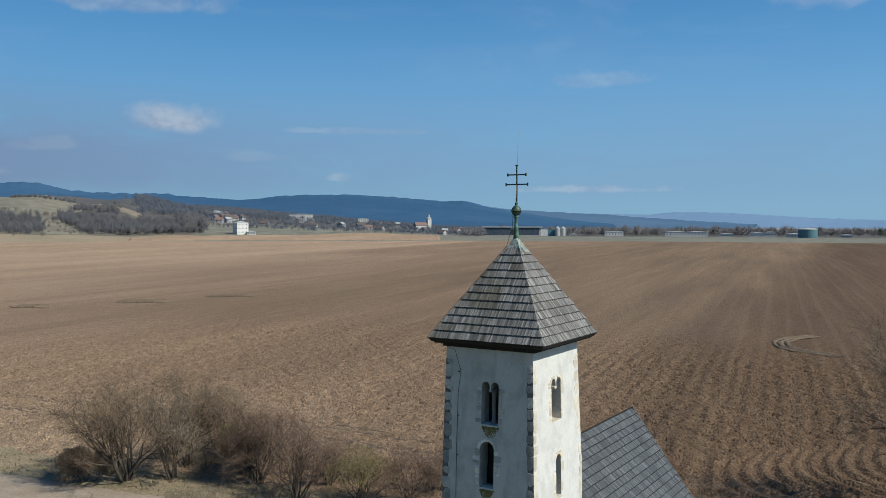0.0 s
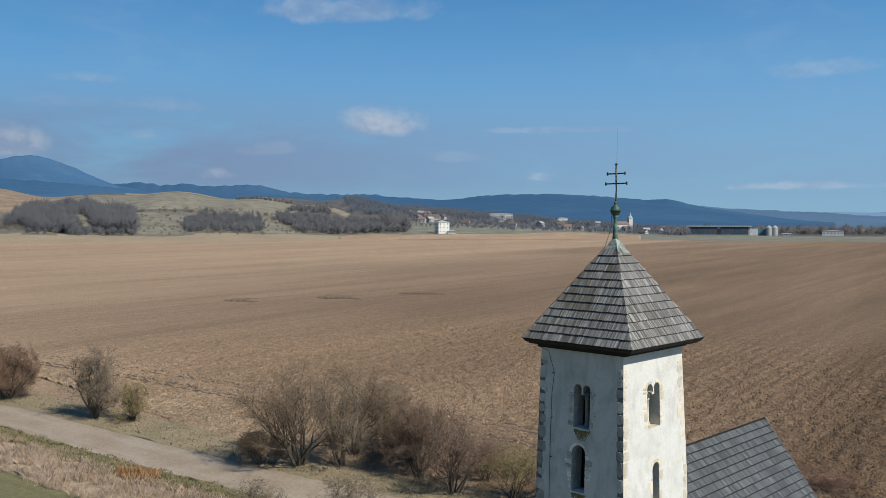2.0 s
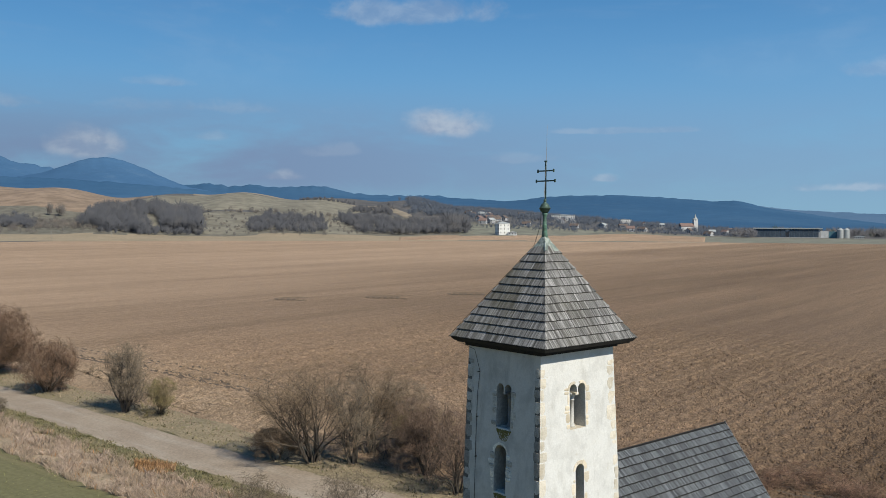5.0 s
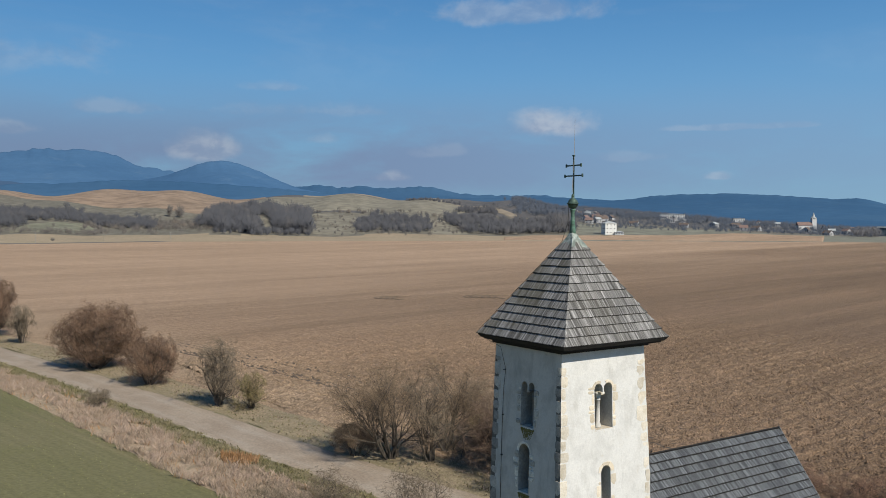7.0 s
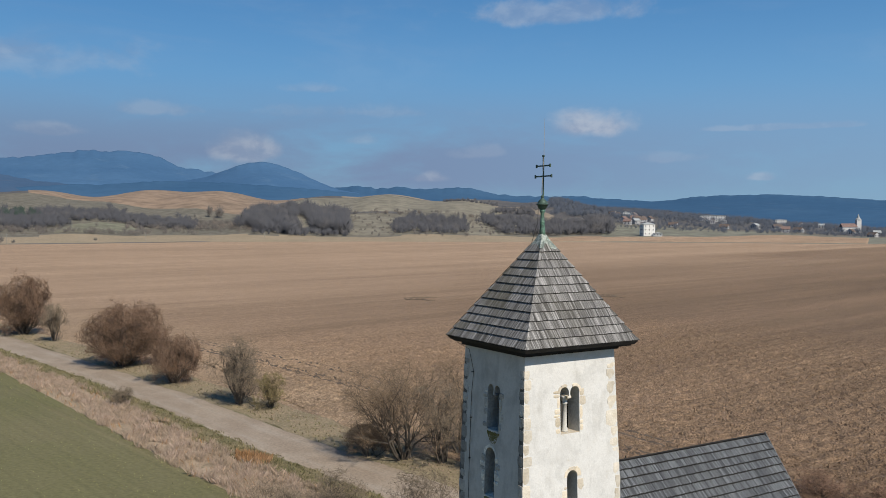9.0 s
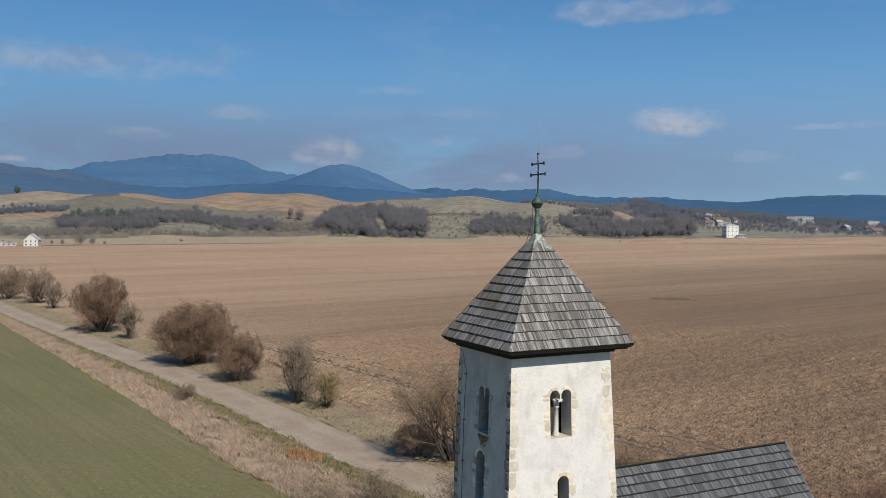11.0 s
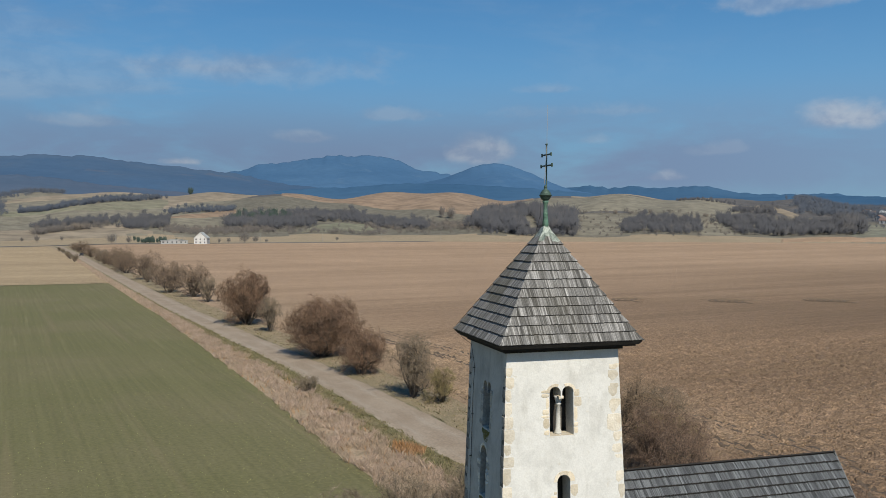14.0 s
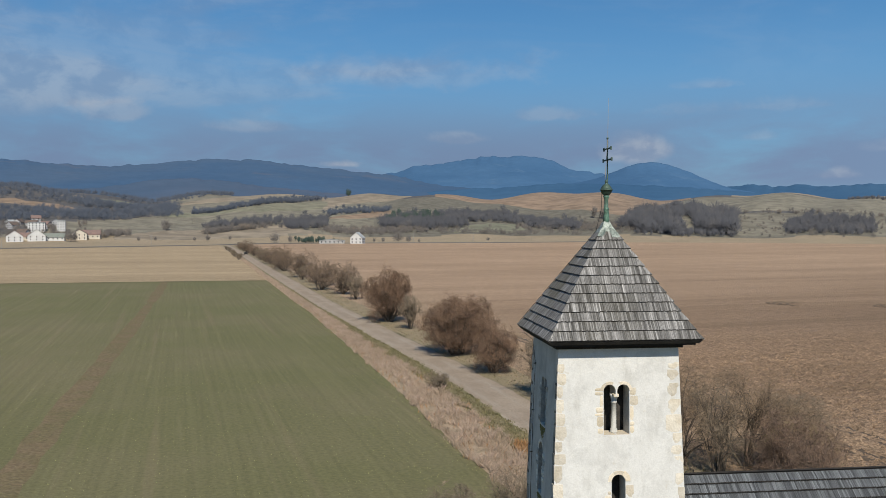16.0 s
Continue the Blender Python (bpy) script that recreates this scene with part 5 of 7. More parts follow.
kinds = [house("village_house", "white village house with a red tiled roof", 8, 9.5, 4.0, 3.0, MAT["village_wall"], MAT["red_roof"]),
         house("village_house", "cream village house with a brown roof", 8, 10, 3.6, 3.2, MAT["village_wall"], MAT["brown_roof"]),
         house("village_house", "grey village house with a pale roof", 9, 8, 4.4, 2.4, MAT["grey_wall"], MAT["grey_roof"]),
         house("village_house", "low white village house with a brown roof", 7, 11, 2.8, 2.8, MAT["village_wall"], MAT["brown_roof"], 1)]
for k in kinds:
    tagged(k, group="houses of the far villages")
rng = random.Random(5)
homes = []
for i in range(34):
    homes.append((rng.uniform(43.5, 60.5), rng.uniform(1110, 1420), rng.uniform(0, 180)))
for i in range(10):
    homes.append((rng.uniform(42.6, 44.6), rng.uniform(1130, 1260), rng.uniform(0, 180)))
for i in range(16):
    homes.append((rng.uniform(-26.5, -18.6), rng.uniform(985, 1045), rng.uniform(0, 180)))
homes += [(-21.2, 880, 20), (-22.4, 890, 60), (-19.5, 925, 75), (-18.2, 985, 70), (-17.6, 1000, 20), (-24.0, 880, 15)]
for i, (az, r, turn) in enumerate(homes):
    k = rng.randrange(4)
    if i < 4:
        kinds[i].matrix_world = polar(az, r, turn)
    else:
        copy_thing(kinds[k], polar(az, r, turn))
school = house("long_building", "long white flat building above the village", 36, 11, 9, 0.8, MAT["white_wall"], MAT["grey_roof"], 3, 10, True, "building")
school.matrix_world = polar(48.9, 1330, -49)
block = house("apartment_block", "white flat-roofed apartment block", 16, 11, 9, 0.6, MAT["white_wall"], MAT["grey_roof"], 4, 5, True, "apartment block")
block.matrix_world = polar(-18.7, 962, 12)
tower_block = house("apartment_block", "narrow white apartment block with dark window bands", 8, 10, 10.5, 0.6, MAT["white_wall"], MAT["grey_roof"], 4, 3, True, "apartment block")
tower_block.matrix_world = polar(-17.35, 960, 12)
for az, r, turn, kind in ((-20.0, 863, 19, (14, 12, 5.0, 5.0, "white_wall", "red_roof", 2, 3, "white gabled house with a red tiled roof")),
                          (-18.8, 866, 18, (15, 13, 5.0, 5.6, "white_wall", "green_roof", 2, 3, "white gabled house with a grey-green roof")),
                          (-17.85, 868, 98, (8, 19, 3.4, 3.0, "white_wall", "green_roof", 1, 2, "low white house with a long grey-green roof")),
                          (-16.4, 876, 14, (13, 10, 6.0, 3.6, "cream_wall", "brown_roof", 2, 3, "cream two-storey house with a brown roof")),
                          (-15.75, 886, 100, (9, 17, 4.4, 4.0, "cream_wall", "red_roof", 1, 3, "cream house with a long red tiled roof")),
                          (-19.55, 880, 100, (8, 12, 3.4, 3.4, "cream_wall", "red_roof", 1, 2, "low house with a red tiled roof"))):
    home = house("village_house", kind[8], *kind[:4], MAT[kind[4]], MAT[kind[5]], kind[6], kind[7])
    home.matrix_world = polar(az, r, turn)
    tagged(home, group="houses of the far villages")
copy_thing(block, polar(52.9, 1350, -40))

church = thing("village_church", "distant white village church with a pointed tower", "church", at=polar(56.9, 1300, -33))
part("nave", boxed((-14, -5, -1), (6, 5, 8)), MAT["white_wall"], church)
bm = bmesh.new()
vs = [bm.verts.new(p) for p in ((-14.5, -5.5, 8), (-14.5, 5.5, 8), (6, 5.5, 8), (6, -5.5, 8), (-14.5, 0, 13), (6, 0, 13))]
for q in ((0, 3, 5, 4), (1, 4, 5, 2), (0, 4, 1), (3, 2, 5), (0, 1, 2, 3)):
    bm.faces.new([vs[i] for i in q])
part("nave_roof", bm, MAT["red_roof"], church)
part("tower", boxed((6, -3, -1), (12, 3, 18)), MAT["white_wall"], church)
part("spire", lathe([(4.2, 18), (3.2, 19.5), (2.0, 20.5), (1.6, 22), (0.2, 26)], 8, (9, 0, 0)), MAT["grey_roof"], church)

hall = thing("industrial_hall", "long dark blue industrial hall with pale columns", "hall", at=pose(1150 * math.sin(radians(62.74)), 1150 * math.cos(radians(62.74)), -0.1, 0, 0, -62.74))
part("wall", boxed((-38, -11.4, -1), (38, 12, 12.0)), MAT["grey_wall"], hall)
part("roof", boxed((-39.0, -13.2, 12.0), (40.5, 12.6, 13.2)), MAT["grey_roof"], hall)
part("plinth", boxed((-38.2, -12.2, -1), (38.2, -11.4, 2.0)), MAT["grey_wall"], hall)
for x0, x1 in ((-37.0, -1.5), (3.0, 36.0)):
    for k in range(6):
        w = (x1 - x0) / 6
        part("glass_panel", boxed((x0 + k * w + 0.12, -12.0, 2.1), (x0 + (k + 1) * w - 0.12, -11.3, 11.6)), MAT["hall_wall"], hall, "dark blue glass panel")
part("gateway", boxed((-1.0, -12.1, 0), (2.5, -11.3, 9)), MAT["pane"], hall)
part("end_wing", boxed((38.2, -10.5, -1), (47.0, 8, 9.5)), MAT["white_wall"], hall, "pale end wing")
part("glazed_wing", boxed((47.2, -9.5, -1), (58.0, 8, 9.0)), MAT["teal"], hall, "greenish glazed wing")
silo = thing("silo", "pale metal silo beside the hall", "silo", "silos", pose(1140 * math.sin(radians(65.75)), 1140 * math.cos(radians(65.75)), -0.1))
part("drum", lathe([(3.6, -1), (3.6, 11), (0.8, 13.5)], 20), MAT["grey_roof"], silo)
part("ladder", boxed((-0.3, -3.9, 0), (0.3, -3.6, 12)), MAT["grey_wall"], silo)
copy_thing(silo, pose(1145 * math.sin(radians(66.10)), 1145 * math.cos(radians(66.10)), -0.1))
tank = thing("storage_tank", "large teal storage tank with a low lid", "tank", at=pose(1110 * math.sin(radians(81.15)), 1110 * math.cos(radians(81.15)), -0.1))
part("drum", lathe([(10.6, -1), (10.6, 10.5)], 32), MAT["teal"], tank)
part("lid", lathe([(10.9, 10.5), (10.9, 11.0), (7, 12.2), (0.5, 12.6)], 32), MAT["grey_roof"], tank)
for az, w, tall in ((73.3, 26, 7.0), (74.6, 26, 7.0), (76.4, 16, 4.5), (78.2, 16, 6.0), (78.95, 12, 7.0), (80.35, 18, 5.0), (69.4, 24, 7.0), (83.3, 14, 4.0), (66.8, 12, 3.5)):
    b = house("storehouse", "low pale storehouse on the edge of the plain", w, 10, tall, 0.8, MAT["white_wall"], MAT["grey_roof"], 1, 6, True, "storehouse")
    b.matrix_world = pose(1150 * math.sin(radians(az)), 1150 * math.cos(radians(az)), -0.1, 0, 0, -az)
    tagged(b, group="storehouses on the plain")

far_pts = [(-700, 415), (-335, 575), (-205, 634), (-105, 706), (-62, 768), (130, 780), (330, 830), (520, 873), (720, 905), (900, 918)]
verts = []
for i, (x, y) in enumerate(far_pts):
    verts += [(x, y - 3.5, -0.02), (x, y - 3.2, 0.35), (x, y + 3.2, 0.35), (x, y + 3.5, -0.02)]
tagged(new("main_road", mesh_of("main_road", verts, [(4 * i + s, 4 * i + s + 1, 4 * i + s + 5, 4 * i + s + 4) for i in range(len(far_pts) - 1) for s in range(3)], MAT["asphalt"])),
       "grey asphalt main road at the far edge of the field", "road", kind="structure")


def pole(x, y, tall):
    p = thing("utility_pole", "grey utility pole beside the main road", "pole", "poles along the road", pose(x, y, -0.1))
    part("post", lathe([(0.16, -0.3), (0.10, tall)], 8), MAT["pole"], p)
    part("crossarm", boxed((-0.9, -0.07, tall - 0.5), (0.9, 0.07, tall - 0.35)), MAT["pole"], p)
    return p


first_pole = pole(-60, 783, 8.5)
for x in (-5, 62, 118, 176, 240, 300, 362, 425, 490, 556, -150, -240):
    copy_thing(first_pole, pose(x, float(np.interp(x, [p[0] for p in far_pts], [p[1] for p in far_pts])) + 9, -0.1))


def car(name, label, x, y, turn, paint):
    c = thing(name, label, "car", at=pose(x, y, 0.06, 0, 0, turn))
    bm = bmesh.new()
    side = [(-2.1, 0.35), (-2.15, 0.8), (-1.25, 0.95), (-0.7, 1.42), (0.95, 1.45), (1.75, 0.98), (2.1, 0.9), (2.15, 0.4)]
    rows = []
    for yy, k in ((-0.85, 0.94), (-0.7, 1.0), (0.7, 1.0), (0.85, 0.94)):
        rows.append([bm.verts.new((px * (1 if k == 1 else 0.985), yy, 0.35 + (pz - 0.35) * k)) for px, pz in side])
    for r0, r1 in zip(rows, rows[1:]):
        for i in range(8):
            bm.faces.new((r0[i], r0[(i + 1) % 8], r1[(i + 1) % 8], r1[i]))
    bm.faces.new(rows[0])
    bm.faces.new(rows[-1][::-1])
    part("body", bm, paint, c)
    part("windscreen", boxed((-1.14, -0.62, 1.0), (-0.78, 0.62, 1.36)), MAT["pane"], c)
    for yy in (-0.86, 0.86):
        part("side_window", boxed((-0.6, yy - 0.015, 0.98), (0.95, yy + 0.015, 1.3)), MAT["pane"], c)
    for px in (-1.3, 1.35):
        for yy in (-0.78, 0.78):
            bm = lathe([(0.2, -0.1), (0.31, -0.09), (0.31, 0.09), (0.2, 0.1)], 14)
            bmesh.ops.transform(bm, matrix=pose(px, yy, 0.31, 90), verts=bm.verts)
            part("wheel", bm, MAT["rubber"], c)
    return c


car("parked_car", "dark car standing on the gravel track", -56.5, 470, 100, MAT["car_paint"])


# ---- the church: tower ----
TOWER = thing("church_tower", "whitewashed medieval stone church tower with a shingled pyramid roof", "tower")
TOP, FOOT = 13.40, -0.3


def wall_x(z):
    """West and east face of the tower at a height; it widens downwards."""
    k = (13.0 - z) / 3.0
    return -1.400 - 0.12 * min(k, 1) - 0.03 * max(k - 1, 0), 1.320 + 0.12 * min(k, 1) + 0.03 * max(k - 1, 0)


def wall_y(z):
    k = (13.0 - z) / 3.0
    return -1.150 - 0.095 * min(k, 1) - 0.03 * max(k - 1, 0), 1.320 + 0.045 * min(k, 1) + 0.03 * max(k - 1, 0)


def arch_cutter(bm, u0, u1, z0, z1, face):
    """A round-headed opening through a wall; face 's' or 'w'."""
    r = (u1 - u0) / 2
    mid = (u0 + u1) / 2
    ring = [(u0, z0), (u1, z0)] + [(mid + r * math.cos(t), z1 - r + r * math.sin(t)) for t in [math.pi * i / 12 for i in range(13)]]
    near, far = (-2.2, -0.3) if face == "s" else (-2.4, -0.3)
    make = (lambda u, z, d: (u, d, z)) if face == "s" else (lambda u, z, d: (d, u, z))
    a = [bm.verts.new(make(u, z, near)) for u, z in ring]
    b = [bm.verts.new(make(u, z, far)) for u, z in ring]
    n = len(ring)
    bm.faces.new(a)
    bm.faces.new(b[::-1])
    for i in range(n):
        bm.faces.new((a[i], b[i], b[(i + 1) % n], a[(i + 1) % n]))
    bmesh.ops.recalc_face_normals(bm, faces=bm.faces[:])


def tower_walls():
    zs = [FOOT, 4, 8, 9, 10, 10.5, 11, 11.5, 12, 12.5, 13, TOP]
    bm = bmesh.new()
    rings = []
    for inset in (0.0, 0.42):
        col = []
        for z in zs:
            (x0, x1), (y0, y1) = wall_x(z), wall_y(z)
            col.append([bm.verts.new((x, y, z)) for x, y in ((x0 + inset, y0 + inset), (x1 - inset, y0 + inset), (x1 - inset, y1 - inset), (x0 + inset, y1 - inset))])
        rings.append(col)
    for k, col in enumerate(rings):
        for r0, r1 in zip(col, col[1:]):
            for i in range(4):
                q = (r0[i], r0[(i + 1) % 4], r1[(i + 1) % 4], r1[i])
                bm.faces.new(q if k == 0 else q[::-1])
    for i in range(4):
        j = (i + 1) % 4
        bm.faces.new((rings[0][0][j], rings[0][0][i], rings[1][0][i], rings[1][0][j]))
        bm.faces.new((rings[0][-1][i], rings[0][-1][j], rings[1][-1][j], rings[1][-1][i]))
    bmesh.ops.recalc_face_normals(bm, faces=bm.faces)
    me = bpy.data.meshes.new("wall")
    bm.to_mesh(me)
    bm.free()
    me.materials.append(MAT["plaster"])
    for u0, u1, z0, z1, face in ((-0.385, -0.115, 11.47, 12.56, "s"), (-0.080, 0.190, 11.47, 12.56, "s"), (-0.215, 0.095, 9.52, 10.60, "s"),
                                 (-0.225, 0.000, 11.46, 12.54, "w"), (0.035, 0.260, 11.46, 12.54, "w"), (-0.125, 0.275, 9.88, 11.04, "w")):
        c = bmesh.new()
        arch_cutter(c, u0, u1, z0, z1, face)
        me = cut(me, c)
    me = cut(me, boxed((-0.30, -2.3, 11.475), (0.10, -0.31, 12.30)))
    me = cut(me, boxed((-2.45, -0.10, 11.465), (-0.31, 0.14, 12.30)))
    if not me.materials:
        me.materials.append(MAT["plaster"])
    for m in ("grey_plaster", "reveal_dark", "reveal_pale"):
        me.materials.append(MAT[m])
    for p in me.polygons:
        # shade put into colours: darker stained plaster west, greyer faces inside the openings
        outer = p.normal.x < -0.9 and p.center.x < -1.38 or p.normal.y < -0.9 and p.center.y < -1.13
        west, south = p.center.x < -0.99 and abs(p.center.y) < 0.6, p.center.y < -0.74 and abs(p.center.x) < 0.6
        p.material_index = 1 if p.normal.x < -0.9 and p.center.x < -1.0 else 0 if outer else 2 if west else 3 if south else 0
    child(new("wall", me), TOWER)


tower_walls()
# inner floor that closes the bell chamber
part("chamber_floor", boxed((-1.05, -0.85, 9.30), (1.0, 1.0, 9.45)), MAT["roof_board"], TOWER)
# added dark block, no known part: keeps the chamber black behind the windows
part("chamber_fill", boxed((-0.88, -0.64, 9.46), (0.80, 0.84, 13.04)), MAT["roof_board"], TOWER, "dark box added to keep the bell chamber black")
part("chamber_ceiling", boxed((-1.05, -0.80, 13.05), (0.95, 0.95, 13.15)), MAT["roof_board"], TOWER)


def rough_block(lo, hi, seed, bevel=0.012, rough=0.010):
    bm = boxed(lo, hi, bevel)
    rng = random.Random(seed)
    for v in bm.verts:
        v.co += Vector((rng.uniform(-1, 1), rng.uniform(-1, 1), rng.uniform(-1, 1))) * rough
    return bm


def stone(lo, hi, seed, proud=0.005, wander=0.016):
    """A hewn stone bedded in plaster: worn corners, an outline that wanders and an uneven face; the plaster laps over its low places."""
    lo, hi = Vector(lo), Vector(hi)
    bm = bmesh.new()
    bmesh.ops.create_cube(bm, size=2.0)
    bmesh.ops.subdivide_edges(bm, edges=bm.edges[:], cuts=2, use_grid_fill=True)
    mid, half = (lo + hi) / 2, (hi - lo) / 2
    s = Vector((seed * 7.3, seed * 3.1, seed * 5.7))
    for v in bm.verts:
        far = sum(abs(c) > 0.99 for c in v.co)
        q = Vector([half[i] * v.co[i] - (math.copysign(0.006 * (far - 1), v.co[i]) if abs(v.co[i]) > 0.99 else 0.0) for i in range(3)])
        w = noise.noise_vector((mid + q) * 6.0 + s)
        face = noise.noise_vector((mid + q) * 9.0 - s)
        v.co = mid + q + Vector((wander * w.x * (half.x > 0.06) + proud * face.x, wander * w.y * (half.y > 0.06) + proud * face.y, wander * 0.8 * w.z))
    return bm


def greyed(ob, dark):
    """Gives the west-looking faces of a stone a darker material: the wall's shade in their colour."""
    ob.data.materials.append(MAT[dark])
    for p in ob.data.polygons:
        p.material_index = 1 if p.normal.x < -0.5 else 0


def stone_bed(cy):
    """Bare dark mortar with a ragged edge round the corner stones of the weather side."""
    bm = bmesh.new()
    rows = []
    zs = [8.2 + 0.07 * i for i in range(70)]
    for i, z in enumerate(zs):
        x, y = wall_x(z)[0], wall_y(z)[cy]
        s = (1, -1)[cy]
        reach = 0.165 + 0.03 * noise.noise(Vector((3.0 + cy * 9, 0.0, z * 3.1))) + 0.03 * noise.noise(Vector((0.0, 7.0, z * 11.0)))
        if z > 12.75:
            reach *= max(0.2, (13.05 - z) / 0.3)
        rows.append([bm.verts.new(p) for p in ((x - 0.004, y - s * 0.002, z), (x - 0.004, y + s * reach * 0.6, z), (x - 0.003, y + s * reach, z), (x + 0.02, y + s * (reach + 0.004), z))])
    for a, b in zip(rows, rows[1:]):
        for k in range(3):
            bm.faces.new((a[k], a[k + 1], b[k + 1], b[k]))
    bmesh.ops.recalc_face_normals(bm, faces=bm.faces[:])
    part("stone_bed", bm, MAT["dark_mortar"], TOWER, "bare dark mortar between the corner stones")


def quoins():
    """Corner stones of uneven size, one on the other, half under the plaster."""
    rng = random.Random(8)
    for cy in (0, 1):
        stone_bed(cy)
    for cx, cy in ((0, 0), (1, 0), (0, 1), (1, 1)):
        z = 8.2
        while z < 12.90:
            h = rng.uniform(0.22, 0.42)
            top = min(z + h, 13.03)
            (x0, x1), (y0, y1) = wall_x((z + top) / 2), wall_y((z + top) / 2)
            lx = rng.uniform(0.14, 0.30) if cy == 0 else rng.uniform(0.16, 0.22)
            ly = rng.uniform(0.17, 0.22) if cy == 0 else rng.uniform(0.19, 0.27)
            if cx == 1 and cy == 0 and 11.35 < z < 11.75:
                lx = 0.36
            p = rng.uniform(0.007, 0.013) if cx == 0 else rng.uniform(0.004, 0.008)
            xa, xb = (x0 - p, x0 + lx) if cx == 0 else (x1 - lx, x1 + p)
            ya, yb = (y0 - p, y0 + ly) if cy == 0 else (y1 - ly, y1 + p)
            greyed(part("quoin", stone((xa, ya, z), (xb, yb, top), rng.uniform(1, 50), 0.006, 0.005 if cx == 0 else 0.014), MAT["stone"], TOWER), "dark_stone")
            z = top + rng.uniform(0.002, 0.009)


quoins()


def jamb_stones(face, u0, u1, z0, z1, seed, parent):
    """Stones of uneven length on both sides of an opening."""
    rng = random.Random(seed)
    for side in (-1, 1):
        z = z0
        while z < z1 - 0.05:
            h = min(rng.choice((0.09, 0.12, 0.16, 0.24, 0.30)) * rng.uniform(0.9, 1.1), z1 - z)
            w = rng.uniform(0.09, 0.21)
            a, b = (u0 - w, u0 - 0.006) if side < 0 else (u1 + 0.006, u1 + w)
            if rng.random() < 0.9:
                out = rng.uniform(0.008, 0.014) if face == "s" else rng.uniform(0.012, 0.030)
                if face == "s":
                    f = wall_y(z + h / 2)[0]
                    bm = stone((a, f - out, z), (b, f + 0.06, z + h - 0.006), seed + z, 0.006, 0.016)
                else:
                    f = wall_x(z + h / 2)[0]
                    bm = stone((f - out, a, z), (f + 0.06, b, z + h - 0.014), seed + z, 0.006, 0.012)
                part("jamb_stone", bm, MAT["frame_stone"] if face == "s" else MAT["grey_stone"], parent)
            z += h


def arch_trim(face, mid, r, spring, w, parent, count, q0=0.0, q1=1.0):
    """Voussoirs round a small arch, of uneven depth."""
    rng = random.Random(int(100 * spring))
    for i in range(count):
        t0, t1 = (math.pi * (q0 + (q1 - q0) * (i + k) / count) for k in (0.02, 0.98))
        wide = w * rng.uniform(0.75, 1.35)
        n = 5
        ts = [t0 + (t1 - t0) * k / n for k in range(n + 1)]
        pts = [(mid + (r + 0.004) * math.cos(t), spring + (r + 0.004) * math.sin(t)) for t in ts]
        pts += [(mid + (r + wide * rng.uniform(0.9, 1.1)) * math.cos(t), spring + (r + wide * rng.uniform(0.9, 1.1)) * math.sin(t)) for t in ts[::-1]]
        bm = bmesh.new()
        f = wall_y(spring + r / 2)[0] if face == "s" else wall_x(spring + r / 2)[0]
        make = (lambda u, z, d: (u, f + d, z)) if face == "s" else (lambda u, z, d: (f + d, u, z))
        a, b = [bm.verts.new(make(u, z, -0.010 if face == "s" else -0.004)) for u, z in pts], [bm.verts.new(make(u, z, 0.05)) for u, z in pts]
        m = len(pts)
        bm.faces.new(a)
        bm.faces.new(b[::-1])
        for k in range(m):
            bm.faces.new((a[k], b[k], b[(k + 1) % m], a[(k + 1) % m]))
        bmesh.ops.recalc_face_normals(bm, faces=bm.faces)
        part("arch_stone", bm, MAT["frame_stone"] if face == "s" else MAT["grey_stone"], parent)


# the four windows: a sill, and on it the stones round the opening
S_TWIN = part("window_surround", rough_block((-0.43, -1.196, 11.43), (0.23, -0.80, 11.474), 6, 0.012, 0.005), MAT["frame_stone"], TOWER, "twin-arched window surround of ochre stone")
S_LOW = part("window_surround", rough_block((-0.25, -1.262, 9.47), (0.13, -0.90, 9.522), 8, 0.012, 0.005), MAT["frame_stone"], TOWER, "round-arched window surround of ochre stone")
W_TWIN = part("window_surround", rough_block((-1.462, -0.22, 11.41), (-1.15, 0.25, 11.465), 7, 0.012, 0.005), MAT["grey_stone"], TOWER, "twin-arched window surround of grey stone")
W_LOW = part("window_surround", rough_block((-1.520, -0.12, 9.83), (-1.25, 0.31, 9.885), 9, 0.012, 0.005), MAT["grey_stone"], TOWER, "round-arched window surround of grey stone")
jamb_stones("s", -0.385, 0.190, 11.50, 12.50, 21, S_TWIN)
jamb_stones("s", -0.215, 0.095, 9.60, 10.42, 22, S_LOW)
jamb_stones("w", -0.225, 0.260, 11.50, 12.40, 23, W_TWIN)
jamb_stones("w", -0.125, 0.275, 9.95, 10.85, 24, W_LOW)
arch_trim("s", -0.250, 0.135, 12.425, 0.085, S_TWIN, 2, 0.36, 1.0)
arch_trim("s", 0.055, 0.135, 12.425, 0.085, S_TWIN, 2, 0.0, 0.64)
arch_trim("s", -0.060, 0.155, 10.445, 0.095, S_LOW, 3)
arch_trim("w", 0.075, 0.200, 10.840, 0.065, W_LOW, 4)


def colonette(x, y, z0, z1, parent, wide, material, label):
    """A little window column with base and cushion capital."""
    h = z1 - z0
    shaft = [(wide * 1.5, 0), (wide * 1.5, 0.035), (wide * 1.25, 0.05), (wide * 1.4, 0.075), (wide, 0.10), (wide * 0.92, h - 0.19), (wide * 1.18, h - 0.18), (wide * 1.18, h - 0.16),
             (wide * 0.98, h - 0.15), (wide * 1.35, h - 0.06), (wide * 1.55, h - 0.03), (wide * 1.6, h + 0.01), (0.002, h + 0.012)]
    return part("colonette", lathe(shaft, 14, (x, y, z0)), MAT[material], parent, label, True)


